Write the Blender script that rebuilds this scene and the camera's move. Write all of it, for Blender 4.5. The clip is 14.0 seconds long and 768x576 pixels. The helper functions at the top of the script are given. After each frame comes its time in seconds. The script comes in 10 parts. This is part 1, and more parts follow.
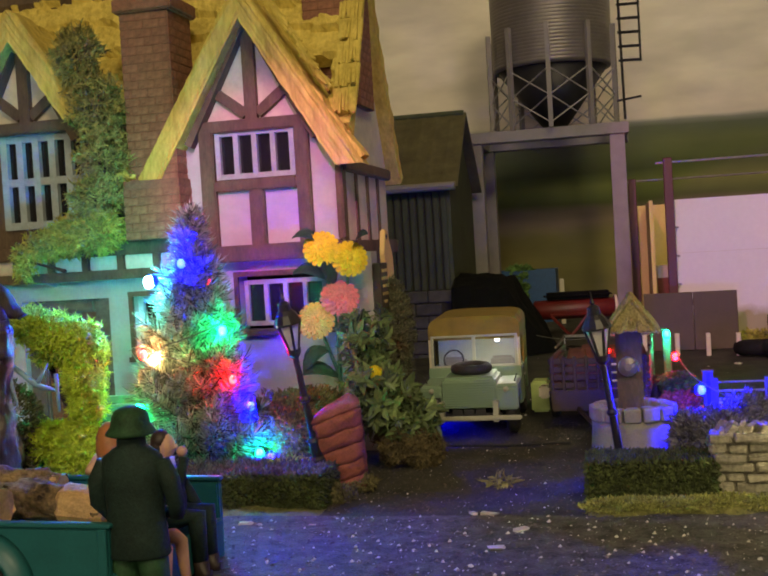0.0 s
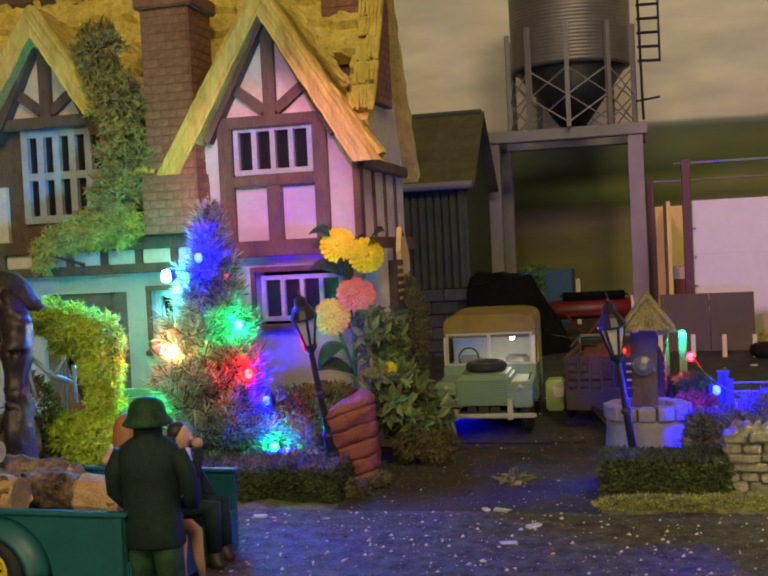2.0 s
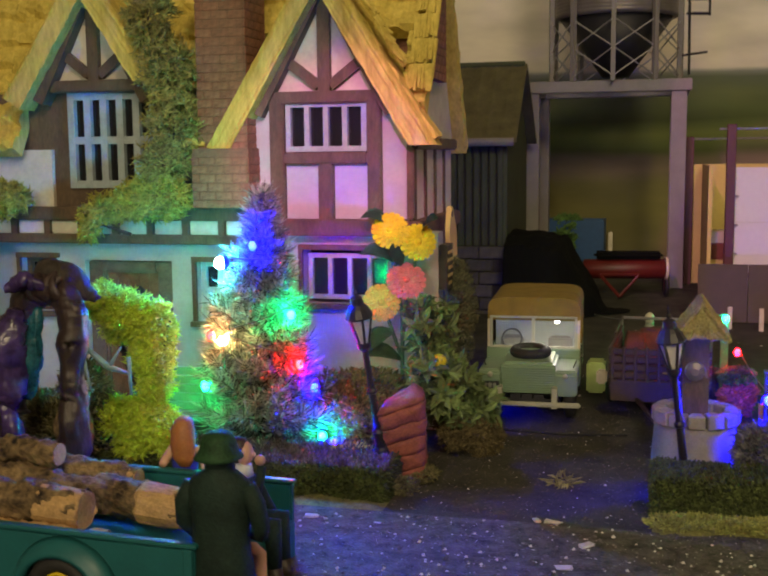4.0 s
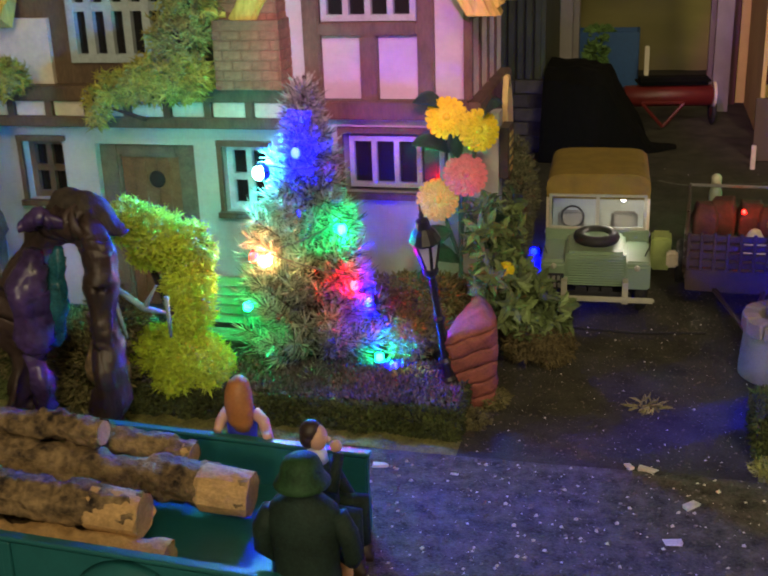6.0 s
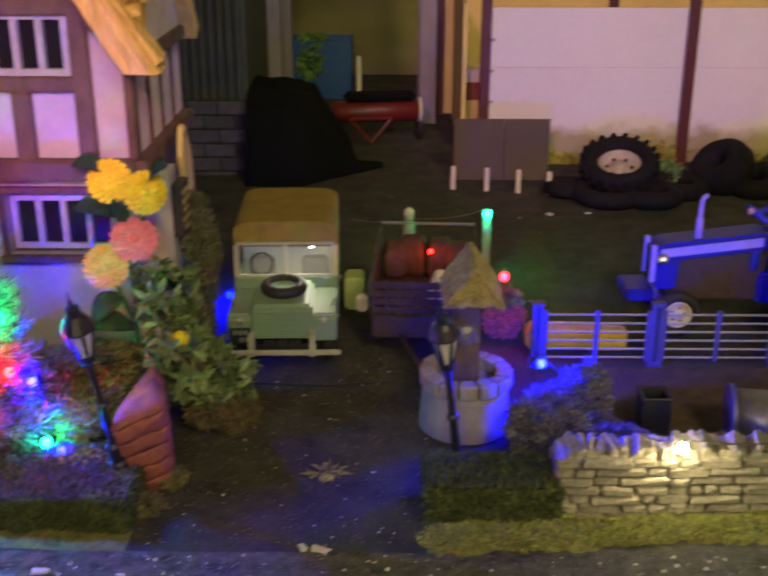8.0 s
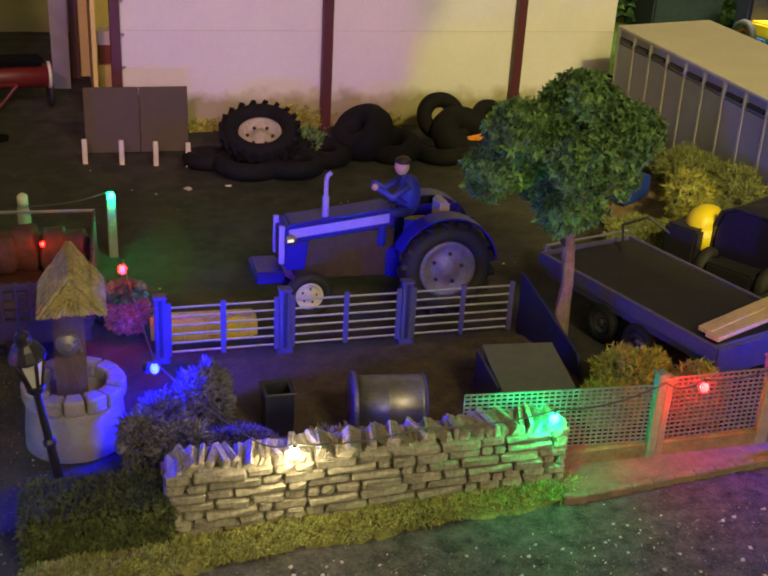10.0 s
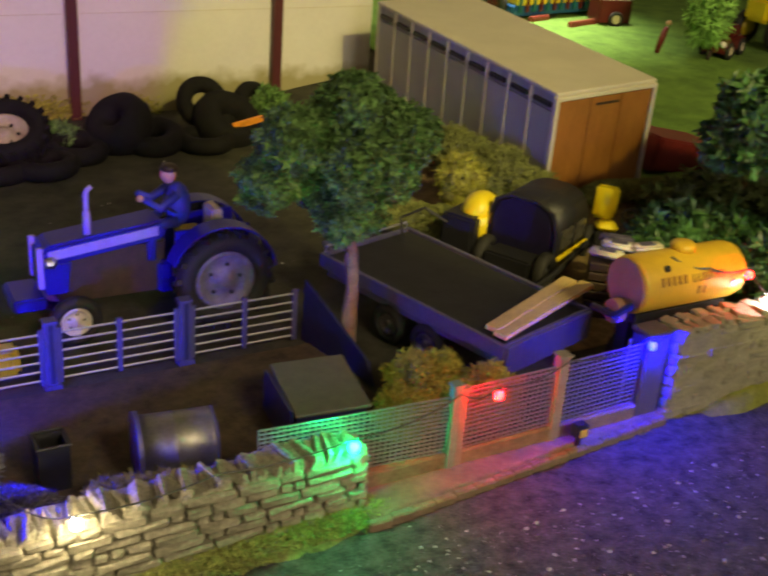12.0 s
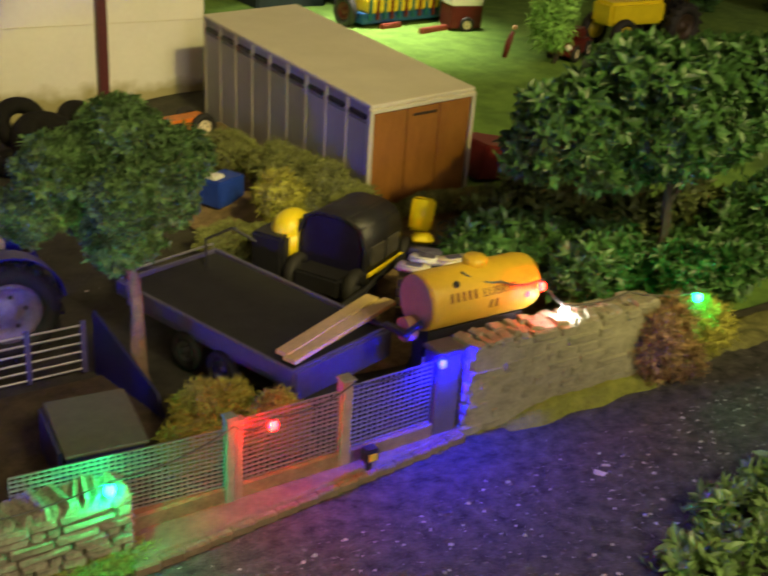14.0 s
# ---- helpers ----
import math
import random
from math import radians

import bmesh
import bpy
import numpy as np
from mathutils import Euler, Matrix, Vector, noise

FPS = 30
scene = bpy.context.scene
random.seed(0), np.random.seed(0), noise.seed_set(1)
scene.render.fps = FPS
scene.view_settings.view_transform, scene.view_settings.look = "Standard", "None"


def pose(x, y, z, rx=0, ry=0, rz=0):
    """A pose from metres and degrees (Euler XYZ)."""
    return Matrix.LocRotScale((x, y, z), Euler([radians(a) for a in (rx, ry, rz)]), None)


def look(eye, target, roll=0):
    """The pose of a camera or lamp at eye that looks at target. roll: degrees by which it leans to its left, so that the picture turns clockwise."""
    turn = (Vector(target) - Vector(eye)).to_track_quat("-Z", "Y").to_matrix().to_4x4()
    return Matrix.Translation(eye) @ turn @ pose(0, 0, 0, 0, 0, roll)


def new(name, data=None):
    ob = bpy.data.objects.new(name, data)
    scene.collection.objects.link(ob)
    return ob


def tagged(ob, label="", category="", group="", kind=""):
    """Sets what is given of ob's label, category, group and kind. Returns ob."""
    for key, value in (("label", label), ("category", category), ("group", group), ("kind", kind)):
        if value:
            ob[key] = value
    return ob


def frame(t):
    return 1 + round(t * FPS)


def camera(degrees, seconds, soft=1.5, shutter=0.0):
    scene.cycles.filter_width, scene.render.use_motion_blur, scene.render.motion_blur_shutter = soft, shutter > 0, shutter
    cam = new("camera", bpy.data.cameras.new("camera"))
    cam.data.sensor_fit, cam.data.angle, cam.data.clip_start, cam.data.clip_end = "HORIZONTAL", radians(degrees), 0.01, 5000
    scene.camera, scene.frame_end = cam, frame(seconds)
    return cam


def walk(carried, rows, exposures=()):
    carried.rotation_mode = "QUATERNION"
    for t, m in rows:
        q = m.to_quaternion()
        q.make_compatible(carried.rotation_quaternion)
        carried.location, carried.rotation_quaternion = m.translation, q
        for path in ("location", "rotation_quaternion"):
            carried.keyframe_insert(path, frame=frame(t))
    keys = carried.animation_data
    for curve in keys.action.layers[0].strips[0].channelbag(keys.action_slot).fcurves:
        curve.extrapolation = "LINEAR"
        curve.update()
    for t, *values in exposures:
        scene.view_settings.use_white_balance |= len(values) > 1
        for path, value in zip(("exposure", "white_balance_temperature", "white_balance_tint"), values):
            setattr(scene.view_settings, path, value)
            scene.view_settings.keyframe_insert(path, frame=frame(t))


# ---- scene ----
cam = camera(39.8, 14.0, 2.0, 0.5)
METRES, EYE, TILT, LEAN, TURN = 0.40, 0.1005, 0.0, 0.0, 12.9
ROWS = [
    (0.0, 0.0, 0.0, 0.0, -0.12, -2.08, 3.43),
    (0.5, -0.0004, 0.0008, -0.0002, -0.11, -2.08, 3.44),
    (1.0, 0.0, -0.0013, -0.0009, 0.43, -2.02, 3.32),
    (1.5, -0.0102, 0.0019, -0.0054, -0.2, -2.34, 2.56),
    (2.0, -0.0, -0.0047, -0.0034, 0.77, -2.05, 2.82),
    (4.3, -0.0684, 0.0213, 0.1423, 1.54, -9.72, 0.12),
    (4.5, -0.0834, 0.0502, 0.1904, 1.66, -12.24, -0.01),
    (5.0, -0.1245, 0.0985, 0.2093, 1.88, -16.58, 0.39),
    (5.5, -0.1242, 0.1328, 0.2106, 1.52, -18.41, 1.49),
    (6.0, -0.1157, 0.1722, 0.2057, 0.65, -19.59, 1.89),
    (6.5, -0.1034, 0.2066, 0.2012, -1.39, -20.14, 2.25),
    (7.0, -0.08, 0.236, 0.2227, -4.47, -20.16, 1.21),
    (7.5, -0.0633, 0.2345, 0.2484, -7.66, -21.04, 0.33),
    (8.0, -0.024, 0.2275, 0.2785, -12.33, -21.25, -0.03),
    (8.5, 0.0092, 0.2584, 0.3004, -17.14, -22.27, -1.05),
    (9.0, 0.0427, 0.262, 0.2966, -22.94, -24.27, -1.99),
    (9.2, 0.0492, 0.2504, 0.2973, -25.31, -23.85, -3.08),
    (11.3, 0.1143, 0.3646, 0.3202, -34.34, -25.09, -1.83),
    (11.5, 0.1084, 0.3744, 0.3276, -37.22, -25.63, -3.02),
    (12.0, 0.1113, 0.3467, 0.3333, -41.72, -25.37, -4.34),
    (12.5, 0.1702, 0.3, 0.3499, -46.15, -24.66, -4.31),
    (13.0, 0.203, 0.2794, 0.3562, -48.98, -24.3, -4.27),
    (13.5, 0.2376, 0.2643, 0.3583, -50.01, -24.23, -4.38),
    (14.0, 0.2314, 0.2809, 0.3476, -46.85, -24.78, -3.98),
]
walk(cam, [(t, pose(0, 0, EYE, TILT, LEAN, TURN) @ pose(METRES * x, METRES * y, METRES * z, 90 + pitch, roll, yaw)) for t, x, y, z, yaw, pitch, roll in ROWS])

# ---------------------------------------------------------------- world and light
world = bpy.data.worlds.new("room_air")
scene.world = world
world.use_nodes = True
world.node_tree.nodes["Background"].inputs[0].default_value = (1.0, 0.86, 0.62, 1)
world.node_tree.nodes["Background"].inputs[1].default_value = 0.004


def area(name, eye, target, size, watts, colour, spread=180):
    lamp = bpy.data.lights.new(name, "AREA")
    lamp.shape, lamp.size, lamp.energy, lamp.color = "DISK", size, watts, colour
    lamp.spread = radians(spread)
    ob = new(name, lamp)
    ob.matrix_world = look(eye, target)
    return ob


area("room_lamp_front", (-0.15, -1.95, 0.78), (0.0, 0.85, 0.10), 0.6, 12.6, (1.0, 0.84, 0.56))
area("room_lamp_warm", (0.45, -0.85, 1.10), (0.32, 1.15, 0.30), 0.35, 10.4, (1.0, 0.79, 0.46))
# unseen spot, added to lay the sharp-edged yellow patch on the barn
yellow = bpy.data.lights.new("added_spot_yellow", "SPOT")
yellow.energy, yellow.color, yellow.spot_size, yellow.spot_blend, yellow.shadow_soft_size = 46, (1.0, 0.84, 0.20), radians(17.6), 0.08, 0.012
new("added_spot_yellow", yellow).matrix_world = look((0.30, -0.62, 1.03), (0.505, 0.85, -0.045))
# unseen narrow lamp, added to make the bright pool on the field
area("added_lamp_field", (0.62, 1.02, 0.95), (0.635, 0.975, 0.0), 0.10, 0.50, (1.0, 0.95, 0.70), 19)
# unseen spots: the barn's lilac light, and one added to turn the cottage pink
for eye, aim, cone, edge, watts, tint in (((-0.22, -0.45, 0.62), (0.090, 0.85, 0.120), 12.3, 0.06, 19.5, (1.0, 0.30, 0.80)), ((0.05, -0.45, 0.50), (-0.168, 0.485, 0.137), 6.4, 0.40, 33.0, (1.0, 0.24, 0.74))):
    lilac = bpy.data.lights.new("unseen_spot_lilac", "SPOT")
    lilac.energy, lilac.color, lilac.spot_size, lilac.spot_blend, lilac.shadow_soft_size = watts, tint, radians(cone), edge, 0.01
    new("unseen_spot_lilac", lilac).matrix_world = look(eye, aim)


# ---------------------------------------------------------------- materials
def mat(name, col, rough=0.6, metal=0.0, var=0.3, scale=250, bump=0.25, fine=1200, col2=None, rand=0.0, stretch=(1, 1, 1), spec=0.5):
    m = bpy.data.materials.new(name)
    m.use_nodes = True
    n, l = m.node_tree.nodes, m.node_tree.links
    p = n["Principled BSDF"]
    co = n.new("ShaderNodeTexCoord")
    mp = n.new("ShaderNodeMapping")
    mp.inputs["Scale"].default_value = stretch
    l.new(co.outputs["Object"], mp.inputs["Vector"])
    big = n.new("ShaderNodeTexNoise")
    big.inputs["Scale"].default_value = scale
    big.inputs["Detail"].default_value = 5
    big.inputs["Roughness"].default_value = 0.65
    l.new(mp.outputs[0], big.inputs["Vector"])
    small = n.new("ShaderNodeTexNoise")
    small.inputs["Scale"].default_value = fine
    small.inputs["Detail"].default_value = 3
    l.new(mp.outputs[0], small.inputs["Vector"])
    add = n.new("ShaderNodeMath")
    add.operation = "MULTIPLY_ADD"
    l.new(small.outputs[0], add.inputs[0])
    add.inputs[1].default_value = 0.45
    l.new(big.outputs[0], add.inputs[2])
    ramp = n.new("ShaderNodeMapRange")
    l.new(add.outputs[0], ramp.inputs[0])
    ramp.inputs[1].default_value, ramp.inputs[2].default_value = 0.50, 0.95
    mix = n.new("ShaderNodeMix")
    mix.data_type = "RGBA"
    l.new(ramp.outputs[0], mix.inputs[0])
    a = [c * (1 - var) for c in col]
    b = col2 or [min(1, c * (1 + var)) for c in col]
    mix.inputs[6].default_value, mix.inputs[7].default_value = (*a, 1), (*b, 1)
    out = mix.outputs[2]
    if rand:
        info = n.new("ShaderNodeObjectInfo")
        hsv = n.new("ShaderNodeHueSaturation")
        mr = n.new("ShaderNodeMapRange")
        l.new(info.outputs["Random"], mr.inputs[0])
        mr.inputs[3].default_value, mr.inputs[4].default_value = 1 - rand, 1 + rand
        l.new(mr.outputs[0], hsv.inputs["Value"])
        l.new(out, hsv.inputs["Color"])
        out = hsv.outputs[0]
    l.new(out, p.inputs["Base Color"])
    p.inputs["Roughness"].default_value, p.inputs["Metallic"].default_value = rough, metal
    p.inputs["Specular IOR Level"].default_value = spec
    if bump:
        bp = n.new("ShaderNodeBump")
        bp.inputs["Strength"].default_value = bump
        bp.inputs["Distance"].default_value = 0.0006
        l.new(add.outputs[0], bp.inputs["Height"])
        l.new(bp.outputs[0], p.inputs["Normal"])
    return m


def island(m, amount=0.35):
    """Lightness that differs from loose piece to loose piece of one mesh."""
    n, l = m.node_tree.nodes, m.node_tree.links
    p = n["Principled BSDF"]
    src = p.inputs["Base Color"].links[0].from_socket
    geo, hsv, mr = n.new("ShaderNodeNewGeometry"), n.new("ShaderNodeHueSaturation"), n.new("ShaderNodeMapRange")
    l.new(geo.outputs["Random Per Island"], mr.inputs[0])
    mr.inputs[3].default_value, mr.inputs[4].default_value = 1 - amount, 1 + amount
    l.new(mr.outputs[0], hsv.inputs["Value"])
    l.new(src, hsv.inputs["Color"])
    l.new(hsv.outputs[0], p.inputs["Base Color"])
    return m


def glow(name, col, power):
    m = bpy.data.materials.new(name)
    m.use_nodes = True
    p = m.node_tree.nodes["Principled BSDF"]
    p.inputs["Base Color"].default_value = (0.8, 0.8, 0.8, 1)
    p.inputs["Emission Color"].default_value = (*col, 1)
    p.inputs["Emission Strength"].default_value = power
    return m


def clear(name, tint=(0.9, 0.95, 0.95), rough=0.05):
    m = bpy.data.materials.new(name)
    m.use_nodes = True
    p = m.node_tree.nodes["Principled BSDF"]
    p.inputs["Base Color"].default_value = (*tint, 1)
    p.inputs["Roughness"].default_value = rough
    p.inputs["Transmission Weight"].default_value = 1.0
    p.inputs["IOR"].default_value = 1.3
    return m


M_ROAD = mat("asphalt_road", (0.042, 0.041, 0.037), 0.85, var=0.8, scale=150, bump=2.0, fine=1100, col2=(0.125, 0.120, 0.098))
M_YARD = mat("asphalt_yard", (0.040, 0.039, 0.027), 0.9, var=0.6, scale=60, bump=1.1, fine=1200, col2=(0.068, 0.066, 0.044))
M_VERGE = mat("dry_grass_scatter", (0.15, 0.155, 0.050), 0.95, var=0.55, scale=150, bump=1.2, fine=1000, col2=(0.30, 0.30, 0.090))
M_FIELD = mat("field_grass_mat", (0.085, 0.19, 0.025), 0.95, var=0.35, scale=45, bump=0.8, fine=1300, col2=(0.16, 0.29, 0.045))
M_SOIL = mat("brown_soil_scatter", (0.075, 0.056, 0.030), 0.95, var=0.5, scale=160, bump=1.0, fine=1200)
M_RENDER = mat("white_painted_wall", (0.44, 0.43, 0.42), 0.7, var=0.10, scale=60, bump=0.25, fine=500)
M_PANEL = mat("cream_painted_panel", (0.62, 0.58, 0.48), 0.7, var=0.14, scale=90, bump=0.3, fine=500)
M_TIMBER = mat("brown_painted_timber", (0.105, 0.070, 0.040), 0.65, var=0.4, scale=140, bump=0.6, fine=900, stretch=(1, 1, 0.35))
M_WINFRAME = mat("pale_blue_grey_paint", (0.36, 0.43, 0.45), 0.6, var=0.2, scale=200, bump=0.3)
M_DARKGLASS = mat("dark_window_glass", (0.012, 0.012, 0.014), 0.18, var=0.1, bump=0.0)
M_THATCH = mat("ochre_thatch", (0.66, 0.50, 0.080), 0.8, var=0.35, scale=160, bump=1.0, fine=700, stretch=(1, 1, 0.25), col2=(0.80, 0.65, 0.15))
M_BRICK = mat("brown_brick", (0.255, 0.118, 0.070), 0.85, var=0.35, scale=260, bump=0.5, rand=0.12)
M_MORTAR = mat("brown_mortar", (0.215, 0.105, 0.064), 0.9, var=0.3)
M_LICHEN = island(mat("olive_lichen", (0.31, 0.29, 0.085), 0.9, var=0.4, scale=90, bump=0.0), 0.45)
M_LIME = island(mat("lime_lichen", (0.50, 0.64, 0.045), 0.85, var=0.25, scale=90, bump=0.0), 0.22)
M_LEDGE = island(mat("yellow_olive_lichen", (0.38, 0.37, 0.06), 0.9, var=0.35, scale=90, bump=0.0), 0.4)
M_DARKBARK = mat("brown_driftwood", (0.062, 0.040, 0.030), 0.45, var=0.55, scale=55, bump=1.6, fine=500, stretch=(1, 1, 0.4), col2=(0.060, 0.038, 0.036))
M_DARKMOSS = island(mat("dark_moss", (0.060, 0.078, 0.022), 0.95, var=0.5, scale=90, bump=0.0), 0.5)
M_DRYMOSS = island(mat("dry_moss", (0.15, 0.135, 0.055), 0.95, var=0.5, scale=90, bump=0.0), 0.5)
M_GREYMOSS = island(mat("grey_lilac_scatter", (0.10, 0.092, 0.085), 0.95, var=0.4, scale=120, bump=0.0), 0.5)
M_LEAF = island(mat("green_plastic_leaf", (0.050, 0.130, 0.034), 0.42, var=0.4, scale=150, bump=0.1), 0.5)
M_LEAFDARK = island(mat("deep_green_foam_leaf", (0.115, 0.220, 0.055), 0.8, var=0.4, scale=150, bump=0.0), 0.5)
M_LEAFOLIVE = island(mat("olive_green_leaf", (0.075, 0.105, 0.026), 0.6, var=0.4, scale=150, bump=0.1), 0.45)
M_NEEDLE = island(mat("silvery_green_needle", (0.30, 0.34, 0.26), 0.26, var=0.3, scale=200, bump=0.0), 0.75)
M_BARK = mat("dark_bark", (0.042, 0.032, 0.024), 0.8, var=0.5, scale=200, bump=1.0, fine=900, stretch=(1, 1, 0.4))
M_LOG = mat("log_bark", (0.070, 0.034, 0.024), 0.85, var=0.85, scale=95, bump=2.6, fine=380, col2=(0.31, 0.21, 0.10))
M_CUT = mat("cut_wood", (0.46, 0.29, 0.12), 0.75, var=0.25, scale=300, bump=0.4)
M_PLANK = mat("pale_plank", (0.62, 0.46, 0.20), 0.7, var=0.2, scale=160, bump=0.4, stretch=(0.3, 1, 1))
M_WELLTHATCH = mat("weathered_straw", (0.30, 0.235, 0.075), 0.85, var=0.45, scale=300, bump=0.9, col2=(0.46, 0.38, 0.15))
M_STONE = mat("dry_stone", (0.27, 0.25, 0.18), 0.85, var=0.4, scale=240, bump=0.8, fine=900, rand=0.16, col2=(0.38, 0.36, 0.26))
M_STONEGREY = mat("grey_green_stone", (0.25, 0.24, 0.165), 0.9, var=0.35, scale=120, bump=0.8, fine=800, rand=0.07)
M_STONEDARK = mat("dark_stone_core", (0.05, 0.045, 0.035), 0.95)
M_WALLFILL = mat("earthy_wall_fill", (0.19, 0.175, 0.125), 0.95, var=0.3)
M_WELLSTONE = mat("pale_grey_cast_stone", (0.25, 0.225, 0.20), 0.8, var=0.2, scale=120, bump=0.5, rand=0.12)
M_LRGREEN = mat("pale_sage_green_paint", (0.195, 0.290, 0.180), 0.38, var=0.06, scale=60, bump=0.05)
M_CANVAS = mat("tan_canvas", (0.24, 0.165, 0.022), 0.75, var=0.2, scale=120, bump=0.4, fine=2200)
M_RUBBER = mat("black_rubber", (0.018, 0.017, 0.017), 0.7, var=0.3, scale=300, bump=0.3)
M_OLDTYRE = mat("dusty_old_rubber", (0.0085, 0.008, 0.008), 0.85, var=0.4, scale=200, bump=0.4, spec=0.25)
M_CHROME = mat("dull_chrome", (0.55, 0.55, 0.55), 0.3, metal=1.0, var=0.1, bump=0.05)
M_BLACKMETAL = mat("black_lamp_paint", (0.016, 0.014, 0.016), 0.4, var=0.2, bump=0.1)
M_LAMPGLASS = mat("frosted_lantern_glass", (0.62, 0.60, 0.58), 0.35, var=0.1, bump=0.05)
M_WINDSCREEN = clear("windscreen_glass", (0.74, 0.80, 0.86))
M_INTERIOR = mat("pale_cab_lining", (0.44, 0.46, 0.44), 0.6, var=0.1)
M_CARTWOOD = mat("dark_brown_cart_plastic", (0.046, 0.027, 0.017), 0.55, var=0.3, scale=160, bump=0.4)
M_RED = mat("red_paint", (0.115, 0.012, 0.010), 0.45, var=0.2, bump=0.1)
M_ORANGERED = mat("orange_red_plastic", (0.20, 0.036, 0.022), 0.5, var=0.2, bump=0.1)
M_CREAM = mat("cream_plastic", (0.66, 0.58, 0.42), 0.5, var=0.1, bump=0.1)
M_CARCREAM = mat("grey_cream_paint", (0.42, 0.42, 0.34), 0.4, var=0.1, bump=0.1)
M_LIMEPLASTIC = mat("lime_plastic", (0.40, 0.50, 0.16), 0.5, var=0.1, bump=0.1)
M_BLUE = mat("blue_plastic_sheet", (0.012, 0.075, 0.22), 0.45, var=0.15, bump=0.1)
M_NAVY = mat("navy_paint", (0.020, 0.022, 0.085), 0.45, var=0.2, bump=0.15)
M_TEAL = mat("teal_green_paint", (0.014, 0.115, 0.125), 0.42, var=0.12, scale=80, bump=0.15)
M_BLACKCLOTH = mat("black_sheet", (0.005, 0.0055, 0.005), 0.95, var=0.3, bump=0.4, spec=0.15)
M_GREY = mat("grey_steel_paint", (0.24, 0.22, 0.21), 0.55, var=0.12, scale=80, bump=0.15)
M_GALV = mat("galvanised_steel", (0.50, 0.50, 0.52), 0.38, metal=0.85, var=0.15, scale=160, bump=0.2)
M_GATE = mat("blue_grey_gate_paint", (0.075, 0.07, 0.20), 0.5, var=0.2, scale=160, bump=0.2)
M_SILO = mat("weathered_silo_steel", (0.22, 0.20, 0.18), 0.45, metal=0.5, var=0.2, scale=40, bump=0.15)
M_SHEDGREEN = mat("dull_green_corrugated_sheet", (0.050, 0.064, 0.024), 0.65, var=0.3, scale=50, bump=0.3)
M_SHEDROOF = mat("olive_roof_sheet", (0.115, 0.105, 0.045), 0.65, var=0.45, scale=50, bump=0.3)
M_BLOCK = mat("dark_grey_block", (0.085, 0.085, 0.070), 0.9, var=0.3, scale=160, bump=0.5, rand=0.25)
M_MAROON = mat("maroon_steel_paint", (0.085, 0.016, 0.020), 0.5, var=0.15, bump=0.1)
M_BARNWHITE = mat("white_barn_sheet", (0.72, 0.70, 0.67), 0.65, var=0.05, scale=20, bump=0.1, fine=300)


def stained(m, top, depth, col):
    """Ragged green-brown moss stain that climbs the foot of a sheet."""
    n, l = m.node_tree.nodes, m.node_tree.links
    p = n["Principled BSDF"]
    src = p.inputs["Base Color"].links[0].from_socket
    co, sep, no, ad, mr, mix = n.new("ShaderNodeTexCoord"), n.new("ShaderNodeSeparateXYZ"), n.new("ShaderNodeTexNoise"), n.new("ShaderNodeMath"), n.new("ShaderNodeMapRange"), n.new("ShaderNodeMix")
    no.inputs["Scale"].default_value, no.inputs["Detail"].default_value = 70, 6
    l.new(co.outputs["Object"], sep.inputs[0])
    l.new(co.outputs["Object"], no.inputs["Vector"])
    ad.operation = "MULTIPLY_ADD"
    l.new(no.outputs[0], ad.inputs[0])
    ad.inputs[1].default_value = depth
    l.new(sep.outputs["Z"], ad.inputs[2])
    l.new(ad.outputs[0], mr.inputs[0])
    mr.inputs[1].default_value, mr.inputs[2].default_value, mr.inputs[3].default_value, mr.inputs[4].default_value = top, top + 0.010, 0.85, 0.0
    mix.data_type = "RGBA"
    l.new(mr.outputs[0], mix.inputs[0])
    l.new(src, mix.inputs[6])
    mix.inputs[7].default_value = (*col, 1)
    l.new(mix.outputs[2], p.inputs["Base Color"])
    return m


stained(M_BARNWHITE, 0.026, 0.022, (0.30, 0.26, 0.085))
# cream paint with the yellow light that falls on it put into the colour
M_CREAMYELLOWLIT = mat("cream_paint_with_yellow_light", (0.70, 0.56, 0.18), 0.65, var=0.12, scale=30, bump=0.1)
M_BOARD = mat("brown_hardboard", (0.082, 0.062, 0.038), 0.7, var=0.12, scale=60, bump=0.2)
M_PEG = mat("pale_cream_peg", (0.62, 0.58, 0.44), 0.6, var=0.1)
M_TRACTOR = mat("blue_tractor_paint", (0.014, 0.009, 0.30), 0.4, var=0.15, scale=90, bump=0.1)
M_TRACTORPALE = mat("pale_blue_stripe", (0.32, 0.26, 0.74), 0.4, var=0.1, bump=0.05)
M_YELLOW = mat("yellow_paint", (0.68, 0.50, 0.02), 0.4, var=0.12, scale=80, bump=0.08)
M_TOYYELLOW = mat("bright_yellow_toy_paint", (0.88, 0.70, 0.015), 0.38, var=0.08, scale=80, bump=0.06)
M_TANKYELLOW = mat("amber_yellow_tank_paint", (0.66, 0.42, 0.030), 0.42, var=0.12, scale=80, bump=0.1)
M_TANKEND = mat("pinkish_tank_end", (0.36, 0.20, 0.11), 0.5, var=0.1)
M_TANKINK = mat("faded_brown_stencil_paint", (0.20, 0.085, 0.012), 0.6, var=0.3)
